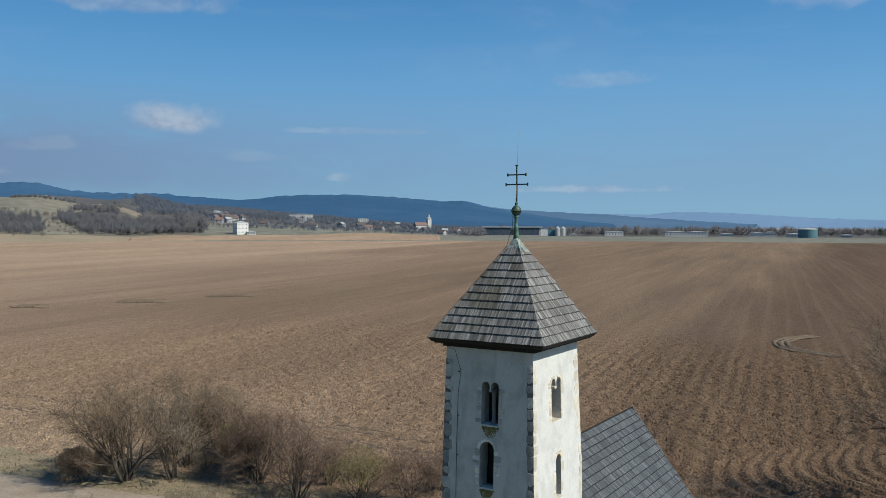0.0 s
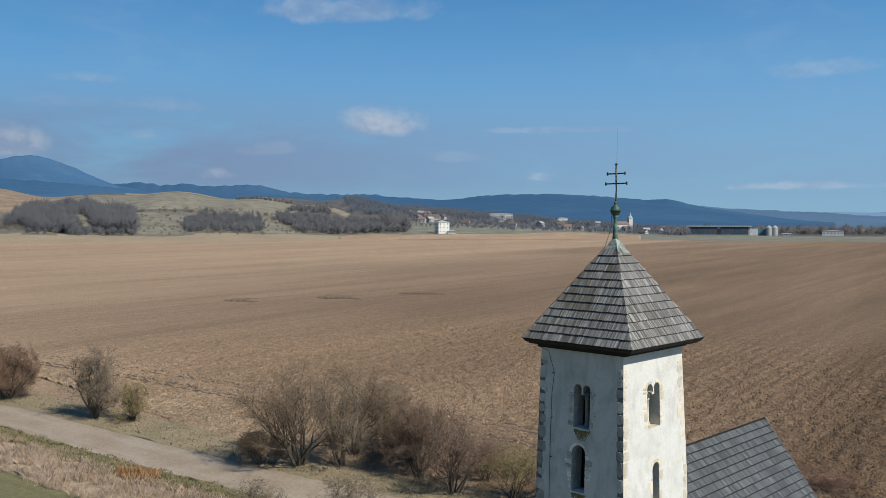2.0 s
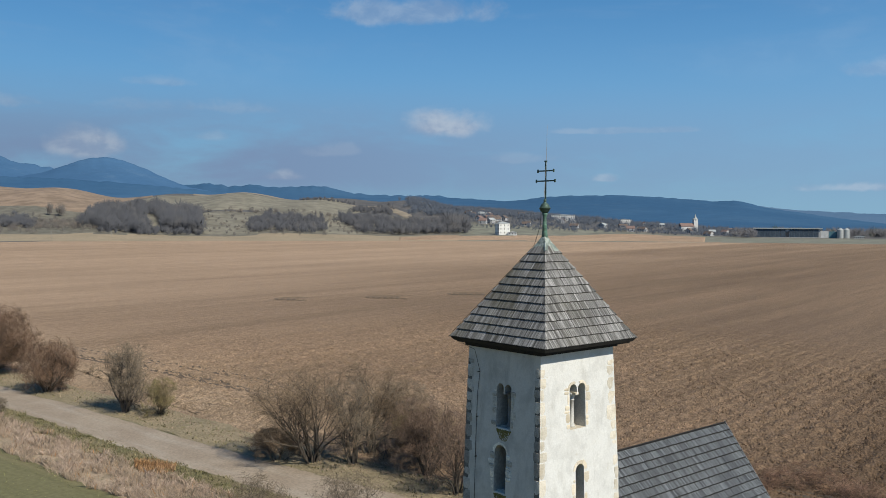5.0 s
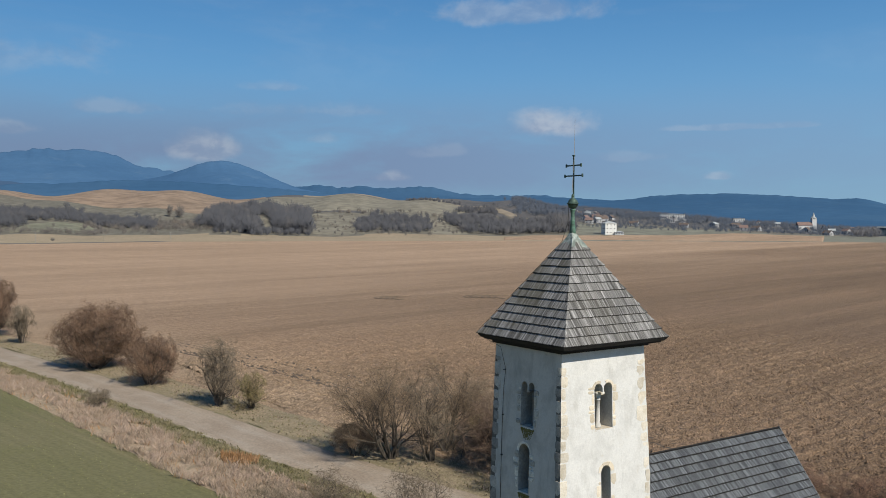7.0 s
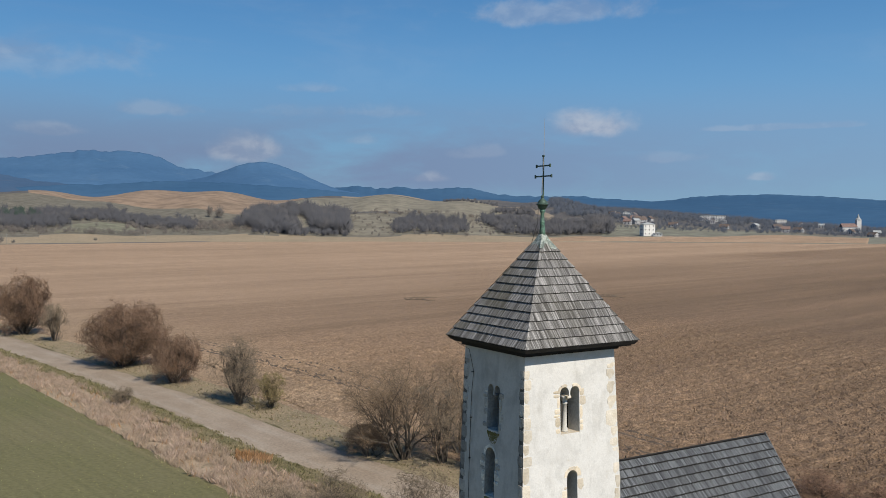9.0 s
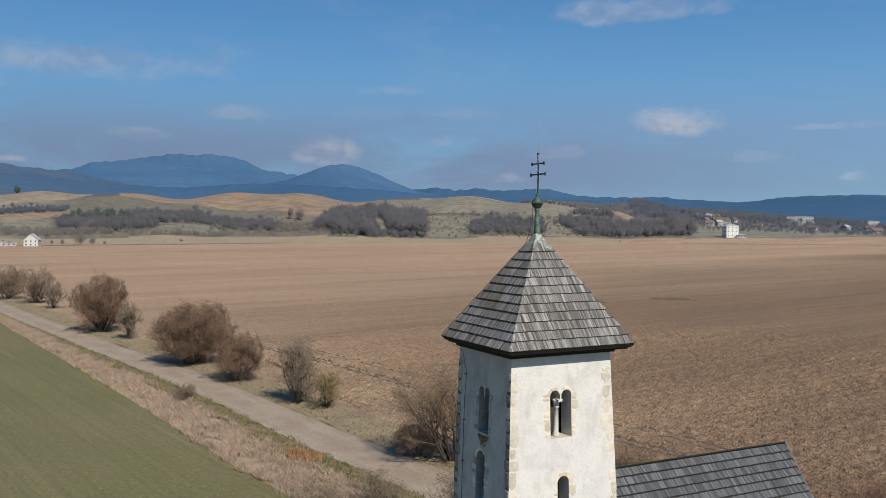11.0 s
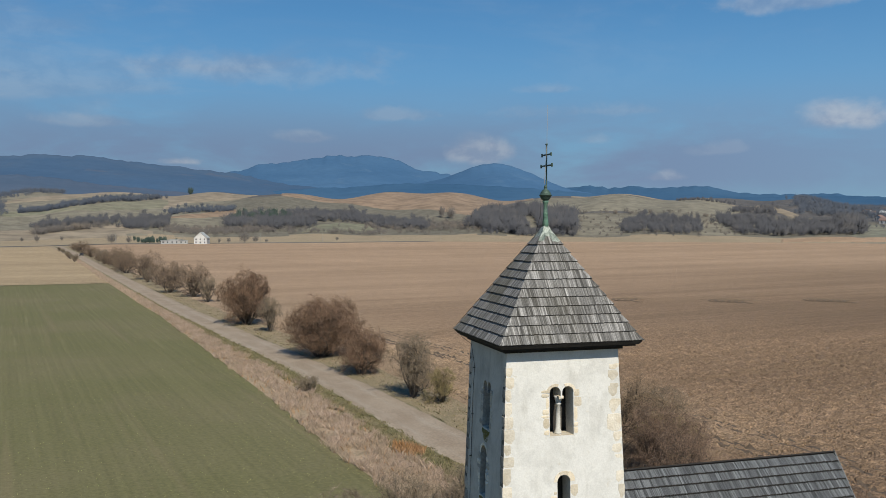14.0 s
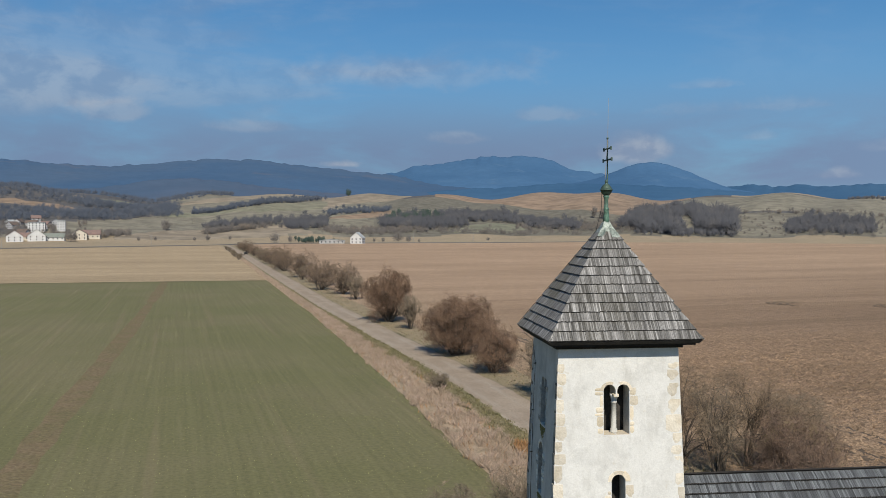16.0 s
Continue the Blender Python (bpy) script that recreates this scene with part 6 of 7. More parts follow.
colonette(-0.0975, -0.985, 11.474, 12.315, S_TWIN, 0.058, "column_stone", "pale stone colonette")
wcol = colonette(0.0, 0.0, 0.0, 0.87, W_TWIN, 0.055, "shaded_stone", "dark grey stone colonette with shade in its colour")
part("impost", rough_block((-0.155, -1.165, 12.285), (-0.040, -0.86, 12.345), 15, 0.012, 0.004), MAT["frame_stone"], S_TWIN, "small impost block over the colonette")
part("impost", rough_block((-1.415, -0.035, 12.285), (-1.08, 0.070, 12.345), 16, 0.012, 0.004), MAT["shaded_stone"], W_TWIN, "small impost block over the colonette")
wcol.matrix_basis = pose(-1.215, 0.0175, 11.46, 0, 0, 90)


def moss(y0, y1, z0, seed):
    """A pad of moss that hangs from a sill."""
    rng = random.Random(seed)
    bm = bmesh.new()
    for i in range(320):
        dz = rng.random() ** 1.6 * 0.26
        y = (y0 + y1) / 2 + rng.uniform(-0.5, 0.5) * (y1 - y0) * (1 - 2.2 * dz)
        x = wall_x(z0 - dz)[0]
        bmesh.ops.create_icosphere(bm, subdivisions=1, radius=rng.uniform(0.014, 0.024) * (1.3 - 2.5 * dz), matrix=pose(x + 0.009, y, z0 - dz, 0, 0, rng.uniform(0, 90)))
    tagged(part("moss", bm, MAT["moss"], TOWER, "olive moss below the sill"), kind="stuff")


moss(-0.24, 0.24, 11.41, 1)
moss(-0.14, 0.28, 9.83, 2)

# eaves: boxed cornice, dark boards
EX0, EX1, EY0, EY1, EZ = -1.68, 1.68, -1.55, 1.68, 13.56
part("cornice", boxed((-1.46, -1.225, 13.355), (1.385, 1.39, 13.46), 0.012), MAT["dark_wood"], TOWER, "dark timber cornice")
part("soffit", boxed((EX0 + 0.10, EY0 + 0.10, 13.44), (EX1 - 0.10, EY1 - 0.10, 13.50)), MAT["dark_wood"], TOWER)
APEX = Vector((0.03, 0.05, 16.10))
bm = bmesh.new()
skirt = [[bm.verts.new((x0, y0, z)) for x0, y0 in ((EX0 + d, EY0 + d), (EX1 - d, EY0 + d), (EX1 - d, EY1 - d), (EX0 + d, EY1 - d))] for z, d in ((13.48, 0.05), (13.555, -0.012))]
tip = bm.verts.new(APEX + Vector((0, 0, 0.01)))
for i in range(4):
    j = (i + 1) % 4
    bm.faces.new((skirt[0][i], skirt[0][j], skirt[1][j], skirt[1][i]))
    bm.faces.new((skirt[1][i], skirt[1][j], tip))
bm.faces.new(skirt[0][::-1])
ROOF = part("roof", bm, MAT["roof_deck"], TOWER, "steep pyramid roof of weathered grey shingles")


def roof_faces():
    """The four roof slopes: corner, corner, and their names."""
    c = [Vector((EX0, EY0, EZ)), Vector((EX1, EY0, EZ)), Vector((EX1, EY1, EZ)), Vector((EX0, EY1, EZ))]
    return [("s", c[0], c[1]), ("e", c[1], c[2]), ("n", c[2], c[3]), ("w", c[3], c[0])]


def shingle(a, b, c, d, n, butt, head, under, worn):
    """The corners of one tapered board: worn-off butt a-b, head c-d (over a and b), normal n."""
    low, up = butt - under, (c - a).normalized() * worn
    return [a + n * low, b + n * low, b + n * butt + up, a + n * butt + up, c - n * 0.004, d - n * 0.004, d + n * head, c + n * head,
            b + n * (butt - 0.5 * worn), a + n * (butt - 0.5 * worn)]


BOARD = [(0, 9, 8, 1), (9, 3, 2, 8), (3, 7, 6, 2), (0, 4, 7, 3, 9), (1, 8, 2, 6, 5), (4, 5, 6, 7), (0, 1, 5, 4)]
BUTT = [1, 1, 0, 0, 0, 0, 0]


def shingled_slope(p0, p1, top, courses, width, parent, one_mat, all_mat, single, seed, clip=True, upto=1.0, over=1.3, thick=0.047, under=0.018, gap=0.004, worn=0.008):
    """Boards in courses on a slope from the eave p0-p1 up to the point top, or to a ridge above it when clip is off."""
    rng = random.Random(seed)
    along = (p1 - p0).normalized()
    foot = p0 + along * (top - p0).dot(along)
    rise = top - foot
    n = along.cross(rise).normalized()
    length = (p1 - p0).length
    f0 = (foot - p0).length if clip else 0.0
    joined_v, joined_f = [], []

    def place(u, s):
        return p0 + along * u + rise * s

    def limits(s):
        return (f0 * s, length - (length - f0) * s) if clip else (0.0, length)

    for k in range(courses):
        s0, s1 = upto * k / courses, min(upto * (k + over) / courses, 1.0)
        lo, hi = limits(s0)
        u = lo - rng.uniform(0, width * 0.5)
        while u < hi - 0.012:
            w = width * rng.uniform(0.70, 1.25)
            a0, a1 = max(u, lo), min(u + w - gap, hi)
            if hi - a1 < 0.04:
                a1 = hi
            drop = rng.uniform(-0.0045, 0.0075) / rise.length
            sl, sh = limits(s1)
            b0, b1 = min(max(a0, sl), sh), max(min(a1, sh), sl)
            butt = thick * rng.uniform(0.96, 1.04)
            vs = shingle(place(a0, s0 - drop), place(a1, s0 - drop), place(b0, s1), place(b1, s1), n, butt, 0.012, under, worn)
            if clip:
                # mitred on the hips
                for at_end, way, ids in ((a0 == lo, -1, (0, 3, 4, 7, 9)), (a1 == hi, 1, (1, 2, 5, 6, 8))):
                    for i in ids if at_end else ():
                        depth = (butt - under, butt - under, butt, butt, 0.0, 0.0, 0.012, 0.012, butt - 0.5 * worn, butt - 0.5 * worn)[i]
                        vs[i] = vs[i] + along * (way * 0.83 * depth)
            if single(k, (a0 + a1) / 2 / length):
                child(new("shingle", mesh_of("shingle", vs, BOARD, [one_mat, MAT["end_grain"]], BUTT)), parent)
            else:
                o = len(joined_v)
                joined_v += vs
                joined_f += [tuple(o + i for i in q) for q in BOARD]
            u += w if a1 < hi else 9e9
    if joined_v:
        ob = child(new("shingles", mesh_of("shingles", joined_v, joined_f, [all_mat, MAT["end_grain"]], BUTT * (len(joined_f) // len(BOARD)))), parent)
        tagged(ob, kind="stuff")


# copper cap, pole, ball, cross
bm = bmesh.new()
cz, ct = 15.74, 16.15
rng = random.Random(2)
ring = []
k = (APEX.z - cz) / (APEX.z - EZ)
for (ax, ay), (bx, by) in (((EX0, EY0), (EX1, EY0)), ((EX1, EY0), (EX1, EY1)), ((EX1, EY1), (EX0, EY1)), ((EX0, EY1), (EX0, EY0))):
    for t in range(6):
        x, y = ax + (bx - ax) * t / 6, ay + (by - ay) * t / 6
        ring.append(bm.verts.new((APEX.x + (x - APEX.x) * k * 1.22, APEX.y + (y - APEX.y) * k * 1.22, cz + rng.uniform(-0.09, 0.05))))
mid = [bm.verts.new((APEX.x + (v.co.x - APEX.x) * 0.42, APEX.y + (v.co.y - APEX.y) * 0.42, cz + 0.62 * (ct - cz))) for v in ring]
top = [bm.verts.new((APEX.x + 0.06 * math.cos(2 * math.pi * (i - 9) / 24 - 0.0), APEX.y + 0.06 * math.sin(2 * math.pi * (i - 15) / 24), ct)) for i in range(24)]
for i, v in enumerate(top):
    q = math.atan2(ring[i].co.y - APEX.y, ring[i].co.x - APEX.x)
    v.co.x, v.co.y = APEX.x + 0.06 * math.cos(q), APEX.y + 0.06 * math.sin(q)
for r0, r1 in ((ring, mid), (mid, top)):
    for i in range(24):
        bm.faces.new((r0[i], r0[(i + 1) % 24], r1[(i + 1) % 24], r1[i]))
part("roof_cap", bm, MAT["copper_sheet"], TOWER, "grey-green copper cap sheet")
FINIAL = part("finial", lathe([(0.085, 16.05), (0.070, 16.20), (0.055, 16.38), (0.062, 16.395), (0.062, 16.42), (0.050, 16.435), (0.045, 16.62), (0.062, 16.66), (0.075, 16.70), (0.05, 16.72)], 12, (APEX.x, APEX.y, 0)), MAT["copper"], TOWER, "green copper finial pole", True)
ball_profile = [(0.03, -0.135), (0.075, -0.115), (0.115, -0.07), (0.130, -0.012), (0.150, -0.010), (0.150, 0.012), (0.128, 0.014), (0.118, 0.06), (0.085, 0.105), (0.045, 0.135), (0.03, 0.17), (0.045, 0.185), (0.03, 0.21), (0.018, 0.24)]
part("ball", lathe(ball_profile, 20, (APEX.x, APEX.y, 16.84)), MAT["dark_copper"], FINIAL, "dark copper ball", True)
CROSS = part("cross", boxed((APEX.x + 0.01, APEX.y - 0.018, 17.02), (APEX.x + 0.035, APEX.y + 0.018, 18.03), 0.004), MAT["dark_copper"], TOWER, "double-barred patriarchal cross")
for z, half in ((17.53, 0.315), (17.785, 0.265)):
    bar = part("crossbar", boxed((APEX.x + 0.008, APEX.y - half, z - 0.017), (APEX.x + 0.037, APEX.y + half, z + 0.017), 0.004), MAT["dark_copper"], CROSS)
    for s in (-1, 1):
        part("bar_end", boxed((APEX.x + 0.004, APEX.y + s * half - 0.016, z - 0.042), (APEX.x + 0.041, APEX.y + s * half + 0.016, z + 0.042), 0.006), MAT["dark_copper"], CROSS)
part("bar_end", boxed((APEX.x + 0.004, APEX.y - 0.038, 18.01), (APEX.x + 0.041, APEX.y + 0.038, 18.045), 0.006), MAT["dark_copper"], CROSS)
rod = thing("lightning_rod", "thin grey lightning rod above the cross", "lightning rod")
part("spike", tube([(APEX.x - 0.03, APEX.y + 0.0, 17.1), (APEX.x + 0.02, APEX.y - 0.02, 18.0), (APEX.x + 0.03, APEX.y - 0.035, 18.95)], [0.007, 0.006, 0.003], 5), MAT["pole"], rod)
# conductor wire: down the pole, over the west hip and down the west wall
hip = [APEX + (Vector((EX0, EY1, EZ)) - APEX) * t + Vector((-0.005, 0.035, 0.055)) for t in (0.10, 0.25, 0.4, 0.55, 0.7, 0.85, 0.98)]
wire = [Vector((APEX.x - 0.085, APEX.y + 0.05, 16.90)), Vector((APEX.x - 0.10, APEX.y + 0.06, 16.4))] + hip
wire += [Vector((-1.62, 1.30, 13.42)), Vector((-1.47, 1.02, 13.28)), Vector((-1.44, 0.86, 12.75)), Vector((-1.455, 0.93, 12.2)), Vector((-1.49, 0.95, 11.0)), Vector((-1.55, 0.95, 9.0)), Vector((-1.62, 0.97, 0.0))]
part("wire", tube(wire, 0.006, 5), MAT["iron"], rod)
for z in (12.72, 11.6, 10.6):
    x = wall_x(z)[0]
    part("bracket", boxed((x - 0.06, 0.90, z), (x + 0.02, 0.92, z + 0.02)), MAT["iron"], rod)


# ---- the church: nave ----
NAVE = thing("church_nave", "low church nave with a steep slate-grey shingle roof", "church")
NX0, NX1, NY, RZ, EAVE_Y, EAVE_Z = 1.48, 7.90, -0.34, 10.24, 3.75, 5.25
part("wall", boxed((1.5, NY - 3.2, -0.3), (7.55, NY + 3.2, 5.6)), MAT["plaster"], NAVE)
bm = bmesh.new()
for x0, x1 in ((7.20, 7.55),):
    a = [bm.verts.new((x, NY + y, z)) for x in (x0, x1) for y, z in ((-3.2, 5.6), (3.2, 5.6), (0, 9.86))]
    for q in ((0, 2, 1), (3, 4, 5), (0, 1, 4, 3), (1, 2, 5, 4), (2, 0, 3, 5)):
        bm.faces.new([a[i] for i in q])
part("gable", bm, MAT["plaster"], NAVE)
bm = bmesh.new()
a = [bm.verts.new((x, NY + y, z)) for x in (NX0, NX1 - 0.03) for y, z in ((-EAVE_Y, EAVE_Z), (0, RZ - 0.06), (EAVE_Y, EAVE_Z), (EAVE_Y, EAVE_Z - 0.16), (0, RZ - 0.25), (-EAVE_Y, EAVE_Z - 0.16))]
for i in range(6):
    j = (i + 1) % 6
    bm.faces.new((a[i], a[i + 6], a[j + 6], a[j]))
bm.faces.new(a[:6])
bm.faces.new(a[6:][::-1])
bmesh.ops.recalc_face_normals(bm, faces=bm.faces)
NROOF = part("roof", bm, MAT["roof_deck"], NAVE, "steep roof of slate-grey shingles")
for s in (-1, 1):
    bm = bmesh.new()
    a = [bm.verts.new(p) for x in (NX1 - 0.02, NX1 + 0.03) for p in ((x, NY, RZ + 0.03), (x, NY + s * EAVE_Y, EAVE_Z + 0.03), (x, NY + s * EAVE_Y, EAVE_Z - 0.15), (x, NY, RZ - 0.15))]
    for q in ((0, 1, 2, 3), (4, 5, 6, 7), (0, 1, 5, 4), (2, 3, 7, 6), (1, 2, 6, 5)):
        bm.faces.new([a[i] for i in q])
    bmesh.ops.recalc_face_normals(bm, faces=bm.faces)
    part("barge_board", bm, MAT["dark_wood"], NAVE)
bm = bmesh.new()
a = [bm.verts.new(p) for x in (NX0, NX1 + 0.02) for p in ((x, NY + 0.10, RZ - 0.06), (x, NY - 0.045, RZ + 0.075), (x, NY - 0.02, RZ + 0.10), (x, NY + 0.14, RZ - 0.05))]
for i in range(4):
    bm.faces.new((a[i], a[i + 4], a[(i + 1) % 4 + 4], a[(i + 1) % 4]))
bm.faces.new(a[:4])
bm.faces.new(a[4:][::-1])
bmesh.ops.recalc_face_normals(bm, faces=bm.faces)
part("ridge_board", bm, MAT["dark_wood"], NAVE, "dark overhanging ridge board")
bm = bmesh.new()
a = [bm.verts.new(p) for x in (NX1 + 0.005, NX1 + 0.04) for p in ((x, NY, RZ + 0.115), (x, NY - EAVE_Y, EAVE_Z + 0.115), (x, NY - EAVE_Y, EAVE_Z + 0.03), (x, NY, RZ + 0.03))]
for q in ((0, 1, 2, 3), (4, 5, 6, 7), (0, 1, 5, 4), (2, 3, 7, 6), (1, 2, 6, 5), (0, 3, 7, 4)):
    bm.faces.new([a[i] for i in q])
bmesh.ops.recalc_face_normals(bm, faces=bm.faces)
part("verge_flashing", bm, MAT["flashing"], NAVE, "thin grey metal flashing on the verge")
for x in (2.0, 2.45):
    part("ridge_hook", tube([(x, NY, RZ + 0.08), (x, NY - 0.03, RZ + 0.16), (x - 0.05, NY - 0.08, RZ + 0.17)], 0.012, 5), MAT["iron"], NAVE)


# ---- shrubs and trees ----
HEDGE = "shrubs along the field track"
BEHIND = "thicket behind the church"


def branches(rng, height, spread, stems, levels, lean=0.0, upward=0.55, bush=True, twig_count=5, low=False):
    """Limbs as (points, radii) and twigs as (root, tip) of a bare shrub or tree at the origin."""
    limbs, twigs = [], []

    def grow(p, d, length, radius, level):
        pts, rad = [p], [radius]
        steps = 4
        for i in range(steps):
            d = (d + Vector((rng.gauss(0, 0.22), rng.gauss(0, 0.22), rng.gauss(0.05 * upward, 0.14)))).normalized()
            p = p + d * (length / steps)
            pts.append(p)
            rad.append(radius * (1 - 0.62 * (i + 1) / steps))
        limbs.append((pts, rad))
        if level == 0:
            for i in range(twig_count):
                q = pts[rng.randrange(1, steps + 1)]
                t = (d * 0.5 + Vector((rng.gauss(0, 0.65), rng.gauss(0, 0.65), rng.gauss(0.22 * upward, 0.5)))).normalized()
                tl = length * rng.uniform(0.35, 0.85)
                twigs.append((q, q + t * tl))
                if rng.random() < 0.8:
                    m = q + t * tl * rng.uniform(0.3, 0.7)
                    t2 = (t + Vector((rng.gauss(0, 0.6), rng.gauss(0, 0.6), rng.gauss(0.1, 0.5)))).normalized()
                    twigs.append((m, m + t2 * tl * 0.6))
            return
        for i in range(rng.randrange(4, 7)):
            j = rng.randrange(1 if low else 2, steps + 1)
            nd = (d * 0.75 + Vector((rng.gauss(0, 0.55), rng.gauss(0, 0.55), rng.gauss(0.15 * upward, 0.35)))).normalized()
            grow(pts[j], nd, length * rng.uniform(0.52, 0.78), rad[j] * 0.72, level - 1)

    for i in range(stems):
        a = 2 * math.pi * (i + rng.random()) / stems
        out = spread / height * rng.uniform(0.15, 1.9 if low else 1.0) if bush else rng.uniform(0.0, 0.10)
        d = Vector((math.cos(a) * out + lean, math.sin(a) * out, 1.0)).normalized()
        base = Vector((math.cos(a), math.sin(a), 0)) * (0.10 * spread * rng.random() if bush else 0.0)
        grow(base - Vector((0, 0, 0.15)), d, height * (0.46 if bush else 0.42) * rng.uniform(0.75, 1.1), height * (0.0155 if bush else 0.028), levels)
    return limbs, twigs


def limb_mesh(name, limbs, sides, material):
    verts, faces = [], []
    for pts, rad in limbs:
        b = len(verts)
        for i, (p, r) in enumerate(zip(pts, rad)):
            d = (pts[min(i + 1, len(pts) - 1)] - pts[max(i - 1, 0)]).normalized()
            s = d.orthogonal().normalized()
            q = d.cross(s)
            for k in range(sides):
                t = 2 * math.pi * k / sides
                verts.append(p + r * (math.cos(t) * s + math.sin(t) * q))
        for i in range(len(pts) - 1):
            for k in range(sides):
                j = (k + 1) % sides
                faces.append((b + i * sides + k, b + i * sides + j, b + (i + 1) * sides + j, b + (i + 1) * sides + k))
    return mesh_of(name, verts, faces, material, smooth=True)


def twig_mesh(name, twigs, radius, material):
    """Twigs as thin three-sided spikes."""
    r, t = np.array([p for p, _ in twigs]), np.array([q for _, q in twigs])
    n = len(r)
    d = t - r
    length = np.linalg.norm(d, axis=1, keepdims=True)
    ref = np.where(np.abs(d[:, 2:]) > 0.8 * length, np.array([[1.0, 0, 0]]), np.array([[0, 0, 1.0]]))
    s = np.cross(d, ref)
    s /= np.linalg.norm(s, axis=1, keepdims=True)
    q = np.cross(d / length, s)
    out = [r + radius * (math.cos(a) * s + math.sin(a) * q) for a in (0.0, 2.094, 4.189)] + [t]
    v = np.stack(out, 1).reshape(-1, 3)
    o = (np.arange(n) * 4)[:, None]
    f = [o + np.array([[k, (k + 1) % 3, 3]]) for k in range(3)]
    return fast_mesh(name, v, np.concatenate(f), material)


def shrub(name, label, category, x, y, height, width, stems, levels, twig, seed, radius=0.009, count=6, group="", lean=0.0, bush=True, upward=0.55, bark="bark"):
    low = bush and group != BEHIND
    rng = random.Random(seed)
    limbs, twigs = branches(rng, height, width / 2, stems, levels, lean, upward, bush, count, low)
    top = max(sorted(q.z for _, q in twigs)[int((0.95 if bush else 0.985) * len(twigs))], 0.1)
    side = sorted(math.hypot(q.x, q.y) for _, q in twigs)[int((0.86 if bush else 0.93) * len(twigs))]
    kz, kx = height / top, (width / 2) / side

    def fit_to(p):
        return Vector((p.x * kx, p.y * kx, p.z * kz if p.z > 0 else p.z))

    if bush:
        scaled = fit_to

        def fit_to(p):
            """Rounds the outline off to a dome."""
            q = scaled(p)
            c = Vector((0, 0, 0.43 * height))
            d = q - c
            e = math.sqrt((d.x ** 2 + d.y ** 2) / (width * 0.52) ** 2 + (d.z / (0.54 * height)) ** 2)
            return c + d * ((1 + (e - 1) * 0.42) / e) if e > 1 and q.z > 0.05 * height else q

    limbs = [([fit_to(p) for p in pts], rad) for pts, rad in limbs]
    twigs = [(fit_to(a), fit_to(b)) for a, b in twigs]
    ob = thing(name, label, category, group, pose(x, y, 0.0))
    thick = [l for l in limbs if l[1][0] > height * 0.0075]
    thin = [l for l in limbs if l[1][0] <= height * 0.0075]
    child(new("trunk", limb_mesh("trunk", thick, 6, MAT[bark])), ob)
    if thin:
        tagged(child(new("branchwork", limb_mesh("branchwork", [(q[::2], w[::2]) for q, w in thin], 3, MAT[bark])), ob), kind="stuff")
    child(new("crown", twig_mesh("crown", twigs, radius, MAT[twig])), ob)
    return ob


for label, x, y, h, w, stems, twig, seed in (
        ("large bare brown shrub with a dark low trunk", 16.2, 36.0, 6.6, 8.0, 12, "twig", 101),
        ("bare grey-brown shrub with crooked stems", 18.2, 34.0, 5.8, 5.0, 7, "grey_twig", 102),
        ("bare brown shrub with crooked stems", 20.8, 35.6, 6.4, 6.2, 8, "twig", 103),
        ("bare brown shrub with leaning stems", 23.2, 34.4, 4.6, 4.6, 8, "twig", 110),
        ("dense reddish-brown bare shrub", 20.2, 28.6, 5.0, 5.2, 16, "red_twig", 104),
        ("dense reddish-brown bare shrub", 19.2, 24.4, 4.6, 5.0, 16, "red_twig", 105),
        ("low sparse reddish bare shrub", 22.6, 24.6, 2.8, 3.4, 10, "red_twig", 118),
        ("bare grey shrub with dark stems", 25.2, 37.2, 4.4, 5.6, 8, "grey_twig", 106),
        ("low yellowish bare shrub near the church", 22.0, 31.0, 3.8, 4.2, 12, "yellow_twig", 119),
        ("low brown bare shrub near the church", 25.0, 18.0, 2.6, 3.8, 12, "red_twig", 108),
        ("low yellowish bare shrub beside the church", 20.6, 20.8, 3.2, 4.2, 16, "yellow_twig", 109),
        ("low brown bare shrub under the taller ones", 14.6, 38.2, 2.2, 3.6, 14, "twig", 116),
        ("low reddish bare shrub", 22.4, 18.6, 3.0, 4.0, 14, "red_twig", 117)):
    shrub("shrub", label, "shrub", x, y, h, w, stems if y > 26 else 11, 2, twig, seed, 0.0075, 16 if y > 26 else 10, BEHIND)
for label, x, y, h, w, stems, twig, seed, thick, many in (
        ("slim bare grey shrub with upright twigs", 12.7, 60.2, 5.9, 4.8, 10, "grey_twig", 110, 0.009, 18),
        ("small yellowish bare shrub", 14.6, 57.2, 3.2, 3.2, 8, "yellow_twig", 111, 0.011, 12),
        ("rounded reddish-brown bare shrub", 10.5, 74.2, 4.9, 5.2, 14, "brown_twig", 112, 0.010, 24),
        ("big domed reddish-brown bare shrub", 8.5, 88.2, 6.9, 8.8, 22, "brown_twig", 113, 0.011, 34),
        ("big domed brown bare shrub", 2.2, 126.0, 8.3, 8.2, 18, "brown_twig", 114, 0.014, 24),
        ("slim grey bare shrub", 4.8, 115.2, 5.2, 3.6, 9, "grey_twig", 115, 0.015, 12)):
    shrub("shrub", label, "shrub", x, y, h, w, stems, 2, twig, seed, thick, many, HEDGE)
row = random.Random(77)
